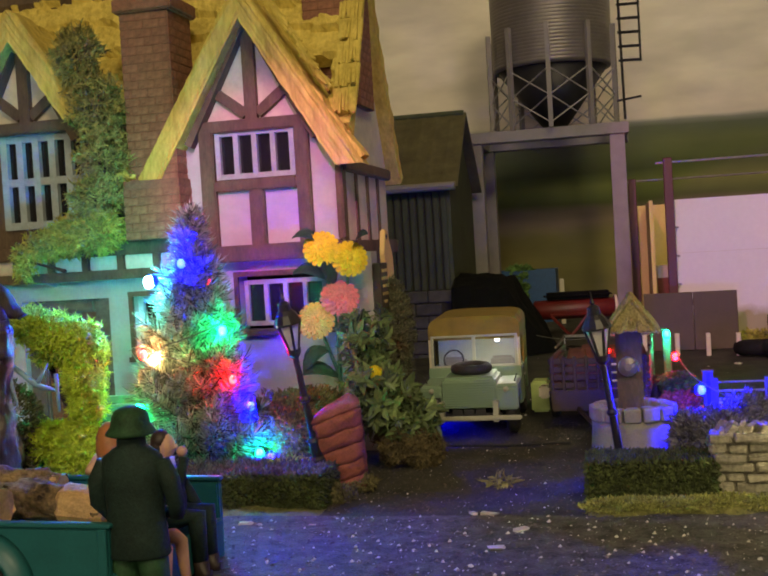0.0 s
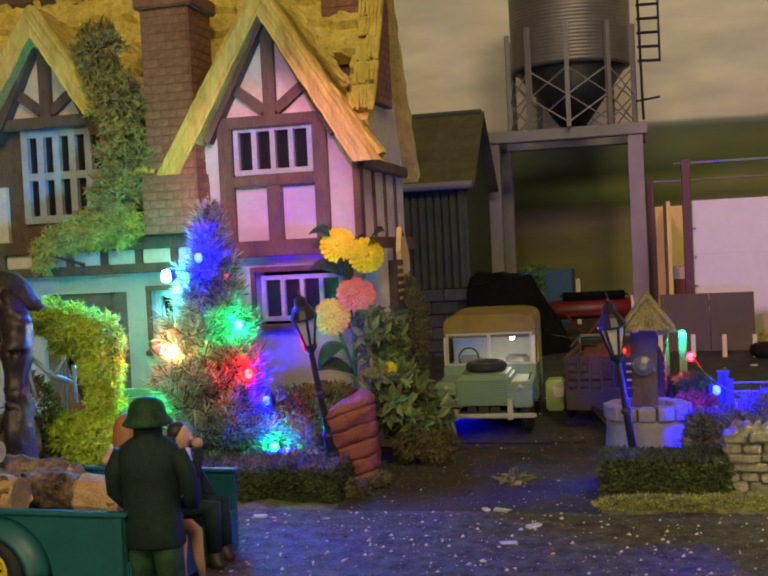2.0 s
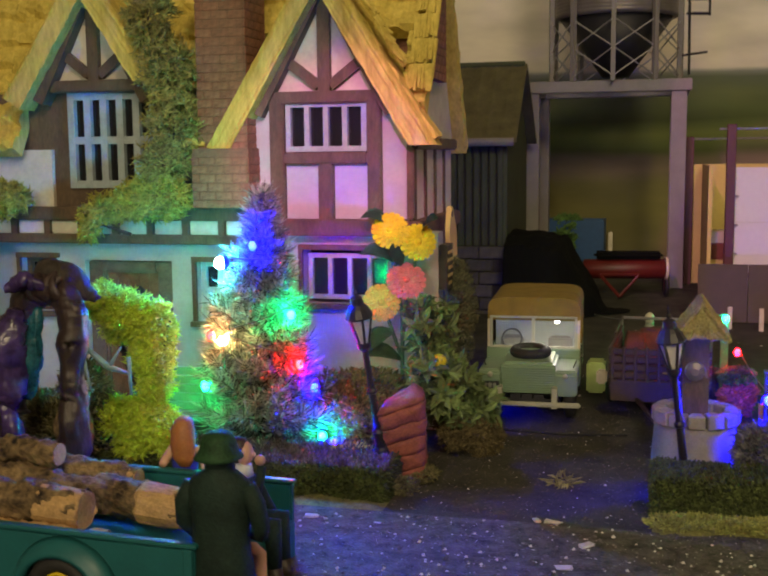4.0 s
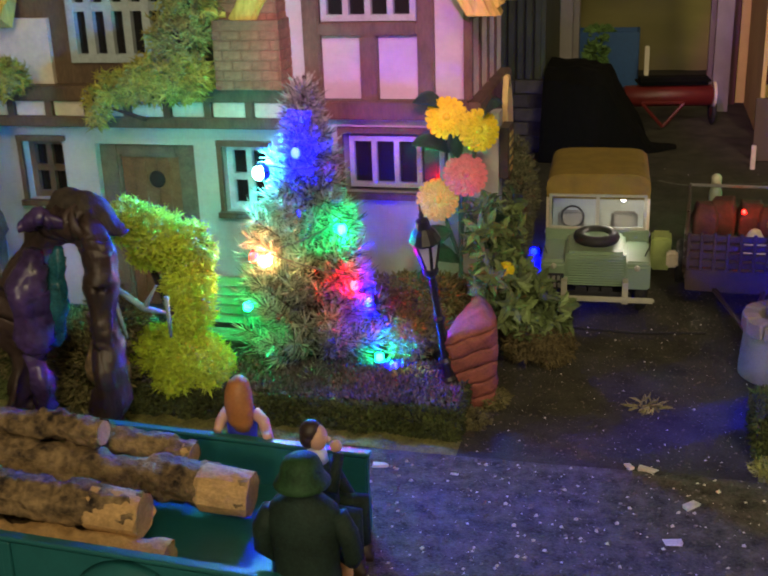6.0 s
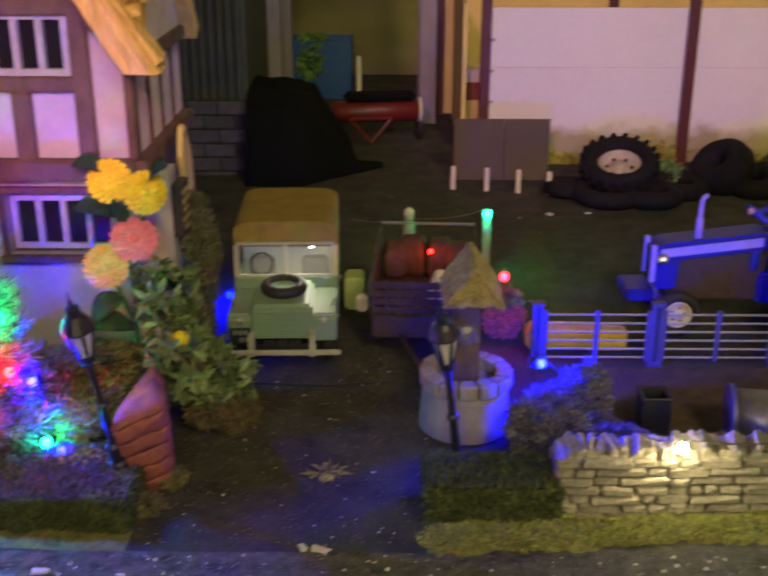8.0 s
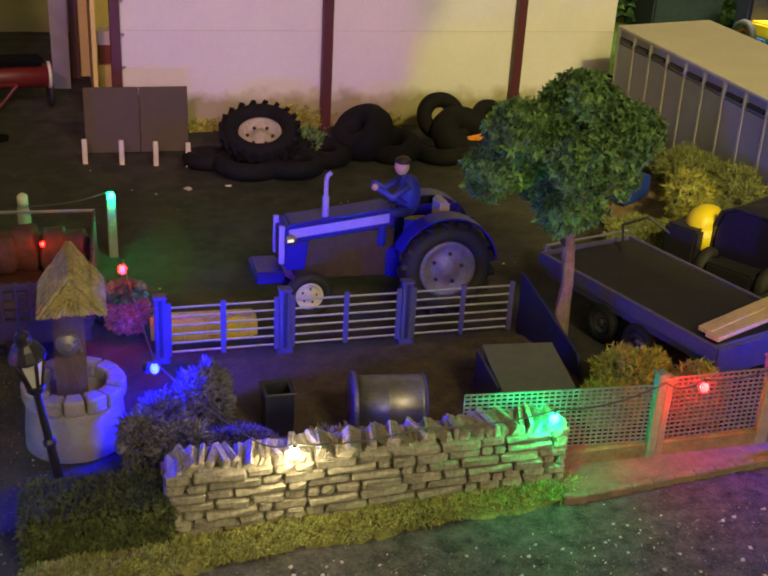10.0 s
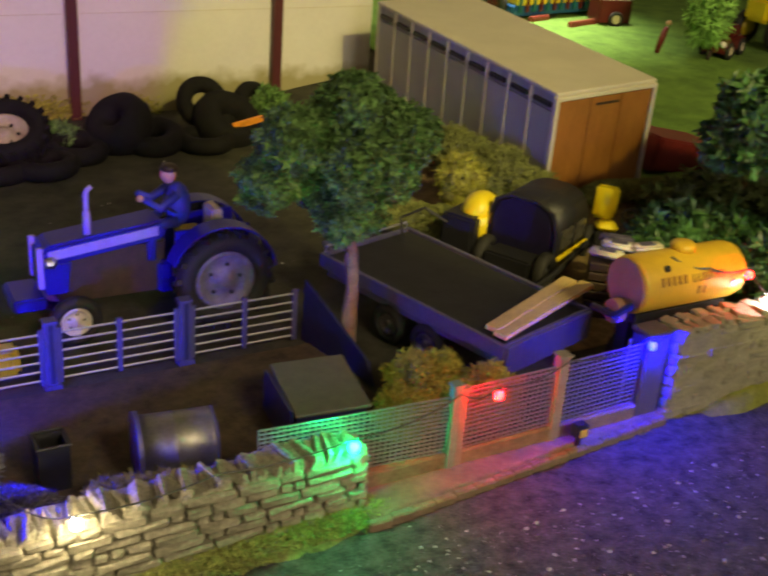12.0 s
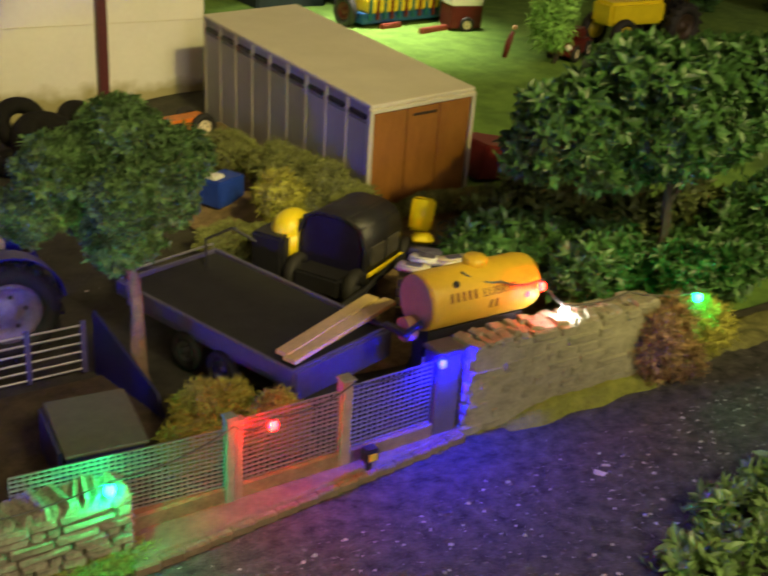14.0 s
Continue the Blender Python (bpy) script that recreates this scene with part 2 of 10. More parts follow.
M_BLACKPLASTIC = mat("black_plastic", (0.016, 0.016, 0.020), 0.5, var=0.2, bump=0.15)
M_BEDGREY = mat("charcoal_trailer_deck", (0.020, 0.021, 0.022), 0.8, var=0.25, scale=100, bump=0.5)
M_TRAILER = mat("slate_blue_trailer_steel", (0.11, 0.105, 0.19), 0.45, metal=0.3, var=0.15, bump=0.1)
M_CONT = mat("cream_container_paint", (0.55, 0.51, 0.43), 0.55, var=0.08, scale=30, bump=0.15)
M_CONTSIDE = mat("pale_grey_container_side", (0.36, 0.355, 0.36), 0.55, var=0.10, scale=40, bump=0.15)
M_DOORWOOD = mat("orange_brown_door", (0.27, 0.11, 0.024), 0.5, var=0.2, scale=110, bump=0.25, stretch=(1, 1, 0.3))
M_SLATE = mat("grey_green_trough", (0.115, 0.115, 0.075), 0.6, var=0.15, bump=0.15)
M_TERRACOTTA = mat("red_terracotta", (0.27, 0.080, 0.062), 0.8, var=0.45, scale=130, bump=1.0)
M_SKIN = mat("flesh_plastic", (0.58, 0.34, 0.22), 0.5, var=0.08, bump=0.05)
M_HAIR = mat("auburn_plastic", (0.36, 0.14, 0.04), 0.5, var=0.2, bump=0.2)
M_DARKHAIR = mat("dark_brown_plastic", (0.03, 0.018, 0.012), 0.5, var=0.2)
M_COATGREEN = mat("dark_green_coat_plastic", (0.012, 0.027, 0.021), 0.75, var=0.5, scale=110, bump=0.6, spec=0.3)
M_TROUSER = mat("green_trouser_plastic", (0.018, 0.058, 0.022), 0.7, var=0.5, scale=130, bump=0.5, spec=0.3)
M_OVERALL = mat("blue_overall_plastic", (0.035, 0.04, 0.34), 0.5, var=0.2, bump=0.15)
M_PETALY = mat("yellow_petal", (0.80, 0.64, 0.02), 0.6, var=0.2, scale=300, bump=0.2)
M_PETALP = mat("pink_petal", (0.78, 0.20, 0.28), 0.6, var=0.2, scale=300, bump=0.2)
M_PETALO = mat("peach_petal", (0.74, 0.40, 0.13), 0.6, var=0.2, scale=300, bump=0.2)
M_FLECK = mat("white_stone_fleck", (0.60, 0.57, 0.52), 0.8, var=0.2, bump=0.3)
M_SIGN = mat("black_sign_board", (0.030, 0.028, 0.022), 0.5, var=0.2)
M_GOLD = mat("gold_lettering", (0.50, 0.40, 0.16), 0.5)
M_WHITE = mat("white_paint", (0.78, 0.77, 0.74), 0.5, var=0.06)
M_ROOMWALL = mat("room_wall_paint", (0.55, 0.50, 0.42), 0.8, var=0.05, scale=3, bump=0.05, fine=60)
M_TWINE = mat("clear_light_wire", (0.10, 0.10, 0.085), 0.35, var=0.1, bump=0)
M_DAISYLEAF = mat("deep_green_fabric_leaf", (0.055, 0.125, 0.075), 0.6, var=0.3, scale=200, bump=0.3)


# ---------------------------------------------------------------- mesh helpers
PLACE = {}


def thing(name, loc=(0, 0, 0), rz=0.0, label="", category="", group="", kind="", m=None):
    ob = new(name)
    ob.empty_display_size = 0.01
    ob.matrix_world = m or pose(*loc, 0, 0, rz)
    PLACE[ob] = ob.matrix_world.copy()
    return tagged(ob, label, category, group, kind)


def mesh_of(name, bm, material):
    me = bpy.data.meshes.new(name)
    bm.normal_update()
    bm.to_mesh(me)
    bm.free()
    for m in material if isinstance(material, (list, tuple)) else [material]:
        me.materials.append(m)
    return me


def part(name, bm, material, parent, label="", world=False, smooth=False):
    if world:
        bm.transform(PLACE[parent].inverted())
    if smooth:
        for f in bm.faces:
            f.smooth = True
    ob = new(name, mesh_of(name, bm, material))
    ob.parent = parent
    PLACE[ob] = PLACE[parent]
    return tagged(ob, label)


def solo(name, bm, material, label="", category="", group="", kind="", smooth=False, loc=None):
    """A thing of one mesh, built in world places, with its origin at loc."""
    if smooth:
        for f in bm.faces:
            f.smooth = True
    if loc is not None:
        bm.transform(Matrix.Translation(loc).inverted())
    ob = new(name, mesh_of(name, bm, material))
    if loc is not None:
        ob.location = loc
    PLACE[ob] = Matrix.Translation(loc) if loc is not None else Matrix()
    return tagged(ob, label, category, group, kind)


def box(bm, x0, x1, y0, y1, z0, z1, m=None, mi=0):
    v = [bm.verts.new((x, y, z)) for x in (x0, x1) for y in (y0, y1) for z in (z0, z1)]
    if m is not None:
        for q in v:
            q.co = m @ q.co
    for i in ((0, 1, 3, 2), (4, 6, 7, 5), (0, 4, 5, 1), (2, 3, 7, 6), (0, 2, 6, 4), (1, 5, 7, 3)):
        bm.faces.new([v[j] for j in i]).material_index = mi
    return bm


def soft(bm, w=0.0005, seg=2):
    bmesh.ops.bevel(bm, geom=bm.edges[:], offset=w, segments=seg, affect="EDGES", clamp_overlap=True)
    return bm


def frame_of(d):
    d = Vector(d).normalized()
    a = d.orthogonal().normalized()
    return d, a, d.cross(a)


def tube(bm, pts, radii, seg=8, caps=True, mi=0):
    pts = [Vector(p) for p in pts]
    if not isinstance(radii, (list, tuple)):
        radii = [radii] * len(pts)
    rings, a = [], None
    for i, p in enumerate(pts):
        d = (pts[min(i + 1, len(pts) - 1)] - pts[max(i - 1, 0)])
        d = d.normalized() if d.length > 1e-9 else Vector((0, 0, 1))
        a = d.orthogonal().normalized() if a is None else (a - d * a.dot(d)).normalized()
        b = d.cross(a)
        rings.append([bm.verts.new(p + (a * math.cos(2 * math.pi * k / seg) + b * math.sin(2 * math.pi * k / seg)) * radii[i]) for k in range(seg)])
    for r, s in zip(rings, rings[1:]):
        for k in range(seg):
            bm.faces.new((r[k], r[(k + 1) % seg], s[(k + 1) % seg], s[k])).material_index = mi
    if caps:
        bm.faces.new(rings[0][::-1]).material_index = mi
        bm.faces.new(rings[-1]).material_index = mi
    return bm


def lathe(bm, profile, seg=24, m=None, mi=0, wob=0.0, rnd=None):
    """profile: (radius, height) from below to above, round the z axis."""
    rings = []
    for r, z in profile:
        ring = []
        for k in range(seg):
            q = r * (1 + (rnd.uniform(-wob, wob) if rnd else 0))
            co = Vector((q * math.cos(2 * math.pi * k / seg), q * math.sin(2 * math.pi * k / seg), z))
            ring.append(bm.verts.new(m @ co if m is not None else co))
        rings.append(ring)
    for r, s in zip(rings, rings[1:]):
        for k in range(seg):
            bm.faces.new((r[k], r[(k + 1) % seg], s[(k + 1) % seg], s[k])).material_index = mi
    bm.faces.new(rings[0][::-1]).material_index = mi
    bm.faces.new(rings[-1]).material_index = mi
    return bm


def ball(bm, c, r, mi=0, u=12, v=8, m=None):
    r = r if isinstance(r, (list, tuple)) else (r, r, r)
    mm = Matrix.Translation(c) @ (m or Matrix()) @ Matrix.Diagonal((*r, 1))
    out = bmesh.ops.create_uvsphere(bm, u_segments=u, v_segments=v, radius=1, matrix=mm)
    for vert in out["verts"]:
        for f in vert.link_faces:
            f.material_index = mi
    return bm


def ring(bm, c, axis, R, r, seg=28, sub=10, flat=1.0, mi=0):
    """A tyre-like ring. flat: width of its section against its height."""
    d, a, b = frame_of(axis)
    c = Vector(c)
    rings = []
    for i in range(seg):
        t = 2 * math.pi * i / seg
        o = a * math.cos(t) + b * math.sin(t)
        rings.append([bm.verts.new(c + o * (R + r * math.cos(2 * math.pi * k / sub)) + d * (r * flat * math.sin(2 * math.pi * k / sub))) for k in range(sub)])
    for i in range(seg):
        p, q = rings[i], rings[(i + 1) % seg]
        for k in range(sub):
            bm.faces.new((p[k], q[k], q[(k + 1) % sub], p[(k + 1) % sub])).material_index = mi
    return bm


def prism(bm, poly, y0, y1, mi=0):
    """poly: (x, z) corners, drawn out from y0 to y1."""
    a = [bm.verts.new((x, y0, z)) for x, z in poly]
    b = [bm.verts.new((x, y1, z)) for x, z in poly]
    n = len(poly)
    bm.faces.new(a).material_index = mi
    bm.faces.new(b[::-1]).material_index = mi
    for i in range(n):
        bm.faces.new((a[i], b[i], b[(i + 1) % n], a[(i + 1) % n])).material_index = mi
    bmesh.ops.recalc_face_normals(bm, faces=bm.faces[:])
    return bm


def prism_x(bm, poly, x0, x1, mi=0):
    """poly: (y, z) corners, drawn out from x0 to x1."""
    a = [bm.verts.new((x0, y, z)) for y, z in poly]
    b = [bm.verts.new((x1, y, z)) for y, z in poly]
    n = len(poly)
    bm.faces.new(a).material_index = mi
    bm.faces.new(b[::-1]).material_index = mi
    for i in range(n):
        bm.faces.new((a[i], b[i], b[(i + 1) % n], a[(i + 1) % n])).material_index = mi
    bmesh.ops.recalc_face_normals(bm, faces=bm.faces[:])
    return bm


def beam(bm, p, q, w, y0, y1, mi=0):
    """A straight timber of width w in an upright plane, from (x, z) p to q, from depth y0 to y1."""
    p, q = Vector((p[0], p[1])), Vector((q[0], q[1]))
    d = (q - p).normalized()
    s = Vector((-d.y, d.x)) * w / 2
    return prism(bm, [tuple(p + s), tuple(p - s), tuple(q - s), tuple(q + s)], y0, y1, mi)


def raw(name, verts, faces, material, smooth=False):
    me = bpy.data.meshes.new(name)
    me.from_pydata(verts, [], faces)
    me.materials.append(material)
    if smooth:
        me.polygons.foreach_set("use_smooth", [True] * len(me.polygons))
    return me


def ground_z(x, y):
    """Height of the ground: level road, yard that rises a little, bank under the container."""
    def ss(t, a, b):
        t = min(1, max(0, (t - a) / (b - a)))
        return t * t * (3 - 2 * t)
    z = 0.036 * max(0.0, min(y, 0.95) - 0.43)
    return z + 0.016 * ss(x, 0.26, 0.40) * ss(y, 0.46, 0.60)


def foliage(name, blobs, n, size, material, rnd, twig=0.35, parent=None, label="", kind="", category="", leaf="tuft", shell=0.55, loc=None, group=""):
    """Many small tufts or leaves within ellipsoids (centre, radii); a plant of several lobes gets one clump a lobe."""
    if label and kind != "stuff" and parent is None and len(blobs) > 1:
        plant = thing(name, loc, 0, label, category, group)
        wide = [(r[0] * r[1] * r[2]) ** 0.67 for _, r in blobs]
        for (c, r), share in zip(blobs, wide):
            part("stem", tube(bmesh.new(), [(c[0] * 0.4 + loc[0] * 0.6, c[1], min(loc[2], c[2] - r[2] * 0.5)), (c[0], c[1], c[2] + r[2] * 0.2)], [0.0011, 0.0005], 5), M_BARK, plant, world=True)
            clump = foliage("clump", [(c, r)], n * share / sum(wide), size, material, rnd, twig, leaf=leaf, shell=shell)
            clump.parent = plant
            clump.matrix_parent_inverse = PLACE[plant].inverted()
        return plant
    verts, faces = [], []
    vols = [r[0] * r[1] * r[2] for _, r in blobs]
    tot = sum(v ** 0.67 for v in vols)
    o = Vector(loc or (0, 0, 0))
    for (c, r), vol in zip(blobs, vols):
        for _ in range(int(n * vol ** 0.67 / tot)):
            d = Vector((rnd.gauss(0, 1), rnd.gauss(0, 1), rnd.gauss(0, 1))).normalized()
            lump = 0.80 + 0.32 * noise.noise(d * 2.1 + Vector(c) * 90)
            k = lump * (shell + (1 - shell) * rnd.random() ** 0.5)
            p = Vector((c[0] + d.x * r[0] * k, c[1] + d.y * r[1] * k, c[2] + d.z * r[2] * k)) - o
            s = size * rnd.uniform(0.6, 1.4)
            out = (d + Vector((rnd.uniform(-1, 1), rnd.uniform(-1, 1), rnd.uniform(-0.6, 1))) * 0.8).normalized()
            f, a, b = frame_of(out)
            if leaf == "tuft":
                i = len(verts)
                w = s * twig
                e = p + f * s
                m = p + f * s * 0.5 + a * s * rnd.uniform(-0.35, 0.35)
                verts += [p + a * w * 0.5, p - a * w * 0.25 + b * w * 0.43, p - a * w * 0.25 - b * w * 0.43,
                          m + a * w * 0.7, m - a * w * 0.35 + b * w * 0.6, m - a * w * 0.35 - b * w * 0.6, e]
                faces += [(i, i + 1, i + 4, i + 3), (i + 1, i + 2, i + 5, i + 4), (i + 2, i, i + 3, i + 5),
                          (i + 3, i + 4, i + 6), (i + 4, i + 5, i + 6), (i + 5, i + 3, i + 6)]
            elif leaf == "lace":
                i = len(verts)
                w = s * twig
                c0 = p + f * s * 0.5 + a * s * rnd.uniform(-0.3, 0.3)
                verts += [p + a * w * 0.5, p - a * w * 0.25 + b * w * 0.43, p - a * w * 0.25 - b * w * 0.43, c0 + a * w * 0.6, c0 - a * w * 0.3 + b * w * 0.5, c0 - a * w * 0.3 - b * w * 0.5]
                faces += [(i, i + 1, i + 4, i + 3), (i + 1, i + 2, i + 5, i + 4), (i + 2, i, i + 3, i + 5)]
                for k in range(3):
                    t2 = rnd.uniform(0, 6.283)
                    e = c0 + f * s * rnd.uniform(0.15, 0.5) + (a * math.cos(t2) + b * math.sin(t2)) * s * 0.5
                    n0 = len(verts)
                    verts.append(e)
                    faces += [(i + 3, i + 4, n0), (i + 4, i + 5, n0), (i + 5, i + 3, n0)]
            elif leaf == "sprig":
                e = p + f * s * 0.5
                for k in range(6):
                    i = len(verts)
                    t2 = k * 1.05 + rnd.uniform(-0.3, 0.3)
                    o2 = (a * math.cos(t2) + b * math.sin(t2)) * rnd.uniform(0.5, 1.1) + f * rnd.uniform(0.35, 0.9)
                    o2.normalize()
                    side = o2.cross(f).normalized()
                    lift = side.cross(o2)
                    ln = s * rnd.uniform(0.7, 1.2)
                    w = ln * 0.21
                    q = p + f * s * rnd.uniform(0.0, 0.5)
                    verts += [q, q + o2 * ln * 0.38 + side * w + lift * ln * 0.07, q + o2 * ln * 0.72 + side * w * 0.7, q + o2 * ln - lift * ln * 0.16, q + o2 * ln * 0.72 - side * w * 0.7, q + o2 * ln * 0.38 - side * w + lift * ln * 0.07, q + o2 * ln * 0.5 - lift * ln * 0.02]
                    faces += [(i, i + 1, i + 6), (i + 1, i + 2, i + 6), (i + 2, i + 3, i + 6), (i + 3, i + 4, i + 6), (i + 4, i + 5, i + 6), (i + 5, i, i + 6)]
            elif leaf == "round":
                i = len(verts)
                w, up = s * 0.36, b * s * 0.14
                verts += [p, p + f * s * 0.25 + a * w * 0.8 + up, p + f * s * 0.65 + a * w + up, p + f * s * 0.95 + a * w * 0.45, p + f * s * 0.95 - a * w * 0.45, p + f * s * 0.65 - a * w + up, p + f * s * 0.25 - a * w * 0.8 + up, p + f * s * 0.55]
                faces += [(i, i + 1, i + 7), (i + 1, i + 2, i + 7), (i + 2, i + 3, i + 7), (i + 3, i + 4, i + 7), (i + 4, i + 5, i + 7), (i + 5, i + 6, i + 7), (i + 6, i, i + 7)]
            else:
                i = len(verts)
                w = s * 0.42
                up = b * s * 0.18
                verts += [p, p + f * s * 0.45 + a * w + up, p + f * s * 0.5, p + f * s * 0.45 - a * w + up, p + f * s * 1.0 - up]
                faces += [(i, i + 1, i + 2), (i, i + 2, i + 3), (i + 1, i + 4, i + 2), (i + 2, i + 4, i + 3)]
    ob = new(name, raw(name, verts, faces, material))
    if loc is not None:
        ob.location = loc
    if parent is not None:
        ob.parent = parent
        if loc is None:
            ob.matrix_parent_inverse = PLACE[parent].inverted()
    PLACE[ob] = Matrix()
    return tagged(ob, label, category, group, kind)


# ---------------------------------------------------------------- the setting
def sheet(name, x0, x1, y0, y1, step, height, material, label, kind="structure", category="ground", edge=None):
    nx, ny = int((x1 - x0) / step) + 1, int((y1 - y0) / step) + 1
    verts, faces = [], []
    for j in range(ny + 1):
        for i in range(nx + 1):
            x, y = x0 + (x1 - x0) * i / nx, y0 + (y1 - y0) * j / ny
            verts.append((x, y, height(x, y)))
    for j in range(ny):
        for i in range(nx):
            q = j * (nx + 1) + i
            faces.append((q, q + 1, q + nx + 2, q + nx + 1))
    return tagged(new(name, raw(name, verts, faces, material, True)), label, category, "", kind)


def verge_edge(x):
    """Where the road meets the dry grass verge."""
    return 0.3835 + 0.083 * min(max(x, -0.3) + 0.011, 0.33) + 0.0015 * math.sin(x * 120)


sheet("ground", -0.75, 1.7, -0.15, 1.3, 0.02, lambda x, y: ground_z(x, y) - 0.0006 + 0.0006 * noise.noise(Vector((x * 40, y * 40, 0))), M_YARD, "dark grey asphalt yard and base of the layout")
sheet("road", -0.75, 1.7, -0.15, 0.386, 0.02, lambda x, y: 0.0002 + 0.0004 * noise.noise(Vector((x * 30, y * 30, 4))), M_ROAD, "dark purple-grey gritty asphalt road", category="road")


sheet("road", -0.010, 1.7, 0.386, 0.426, 0.01, lambda x, y: 0.0002 + 0.0004 * noise.noise(Vector((x * 30, y * 30, 4))), M_ROAD, "dark gritty edge of the asphalt road", category="road")


def strip(name, xs, y_of, width, z, material, label, rnd, lump=0.0012):
    """A low uneven bank along x, from y_of(x) inwards."""
    bm = bmesh.new()
    rows = []
    xs = list(xs)
    for x in xs:
        y = y_of(x)
        row = []
        fade = min(1.0, (x - xs[0]) / 0.02 + 0.02, (xs[-1] - x) / 0.02 + 0.02)
        for k, h in ((0, -0.001), (0.12, 0.6), (0.5, 1.0), (0.88, 0.8), (1, -0.001)):
            row.append(bm.verts.new((x, y + width * k, ground_z(x, y) + max(-0.001, (z * h + (rnd.uniform(-lump, lump) if h > 0 else 0)) * fade - 0.0004))))
        rows.append(row)
    for a, b in zip(rows, rows[1:]):
        for k in range(4):
            bm.faces.new((a[k], b[k], b[k + 1], a[k + 1]))
    return solo(name, bm, material, label, "verge", kind="structure", smooth=True)


R = random.Random(5)
strip("grass_verge", [-0.018 + i * 0.004 for i in range(167)], verge_edge, 0.026, 0.0024, M_VERGE, "low verge of dry yellow-green grass along the road", R)
strip("grass_verge", [-0.36 + i * 0.004 for i in range(61)], lambda x: 0.386 + 0.002 * math.sin(x * 70), 0.016, 0.0016, M_VERGE, "low verge of dry grass before the garden hedge", R)
strip("garden_soil", [-0.38 + i * 0.006 for i in range(45)], lambda x: 0.402, 0.09, 0.003, M_SOIL, "brown scattered soil of the cottage garden", R)
sheet("field", 0.44, 1.65, 0.44, 1.19, 0.02, lambda x, y: ground_z(x, y) + 0.0030 + 0.0008 * noise.noise(Vector((x * 60, y * 60, 1))), M_FIELD, "bright green grass mat field", category="field")
M_EARTH = mat("tan_earth", (0.21, 0.145, 0.070), 0.95, var=0.5, scale=110, bump=1.0, fine=900)
M_SCRUBGREEN = island(mat("olive_green_scrub", (0.21, 0.23, 0.075), 0.9, var=0.4, scale=90, bump=0.0), 0.4)
sheet("bank", 0.30, 0.62, 0.475, 0.78, 0.01, lambda x, y: ground_z(x, y) + 0.0006 + 0.0025 * max(-0.3, noise.noise(Vector((x * 45, y * 45, 7)))), M_EARTH, "brown dry bank of soil and scatter", category="bank")


def backdrop_material():
    m = mat("painted_landscape", (0.5, 0.5, 0.5), 0.8, var=0.1, scale=8, bump=0.05, fine=200)
    n, l = m.node_tree.nodes, m.node_tree.links
    p = n["Principled BSDF"]
    co, sep, no = n.new("ShaderNodeTexCoord"), n.new("ShaderNodeSeparateXYZ"), n.new("ShaderNodeTexNoise")
    no.inputs["Scale"].default_value, no.inputs["Detail"].default_value = 14, 6
    mp = n.new("ShaderNodeMapping")
    mp.inputs["Scale"].default_value = (0.45, 1, 1.8)
    l.new(co.outputs["Object"], mp.inputs[0])
    l.new(mp.outputs[0], no.inputs["Vector"])
    l.new(co.outputs["Object"], sep.inputs[0])
    ad = n.new("ShaderNodeMath")
    ad.operation = "MULTIPLY_ADD"
    l.new(no.outputs[0], ad.inputs[0])
    ad.inputs[1].default_value = 0.012
    l.new(sep.outputs["Z"], ad.inputs[2])
    mr = n.new("ShaderNodeMapRange")
    l.new(ad.outputs[0], mr.inputs[0])
    mr.inputs[1].default_value, mr.inputs[2].default_value = 0.0, 0.5
    rp = n.new("ShaderNodeValToRGB")
    l.new(mr.outputs[0], rp.inputs[0])
    els = [(0.0, (0.20, 0.17, 0.08)), (0.16, (0.26, 0.24, 0.08)), (0.22, (0.22, 0.20, 0.08)), (0.25, (0.25, 0.20, 0.14)), (0.275, (0.20, 0.165, 0.11)), (0.29, (0.09, 0.12, 0.035)), (0.325, (0.18, 0.22, 0.06)), (0.355, (0.085, 0.115, 0.04)),
           (0.41, (0.16, 0.19, 0.09)), (0.445, (0.15, 0.18, 0.12)), (0.457, (0.30, 0.32, 0.28)), (0.466, (0.88, 0.80, 0.70)), (0.62, (0.93, 0.87, 0.76)), (1.0, (0.90, 0.84, 0.74))]
    while len(rp.color_ramp.elements) < len(els):
        rp.color_ramp.elements.new(0.5)
    for e, (q, c) in zip(rp.color_ramp.elements, els):
        e.position, e.color = q, (*c, 1)
    soft_no, soft_mr, mul, mp2 = n.new("ShaderNodeTexNoise"), n.new("ShaderNodeMapRange"), n.new("ShaderNodeVectorMath"), n.new("ShaderNodeMapping")
    mp2.inputs["Scale"].default_value = (1.0, 1, 3.2)
    soft_no.inputs["Scale"].default_value, soft_no.inputs["Detail"].default_value = 11, 7
    soft_mr.inputs[1].default_value, soft_mr.inputs[2].default_value, soft_mr.inputs[3].default_value, soft_mr.inputs[4].default_value = 0.34, 0.66, 0.86, 1.10
    mul.operation = "MULTIPLY"
    l.new(co.outputs["Object"], mp2.inputs[0])
    l.new(mp2.outputs[0], soft_no.inputs["Vector"])
    l.new(soft_no.outputs[0], soft_mr.inputs[0])
    l.new(rp.outputs[0], mul.inputs[0])
    l.new(soft_mr.outputs[0], mul.inputs[1])
    l.new(mul.outputs[0], p.inputs["Base Color"])
    return m


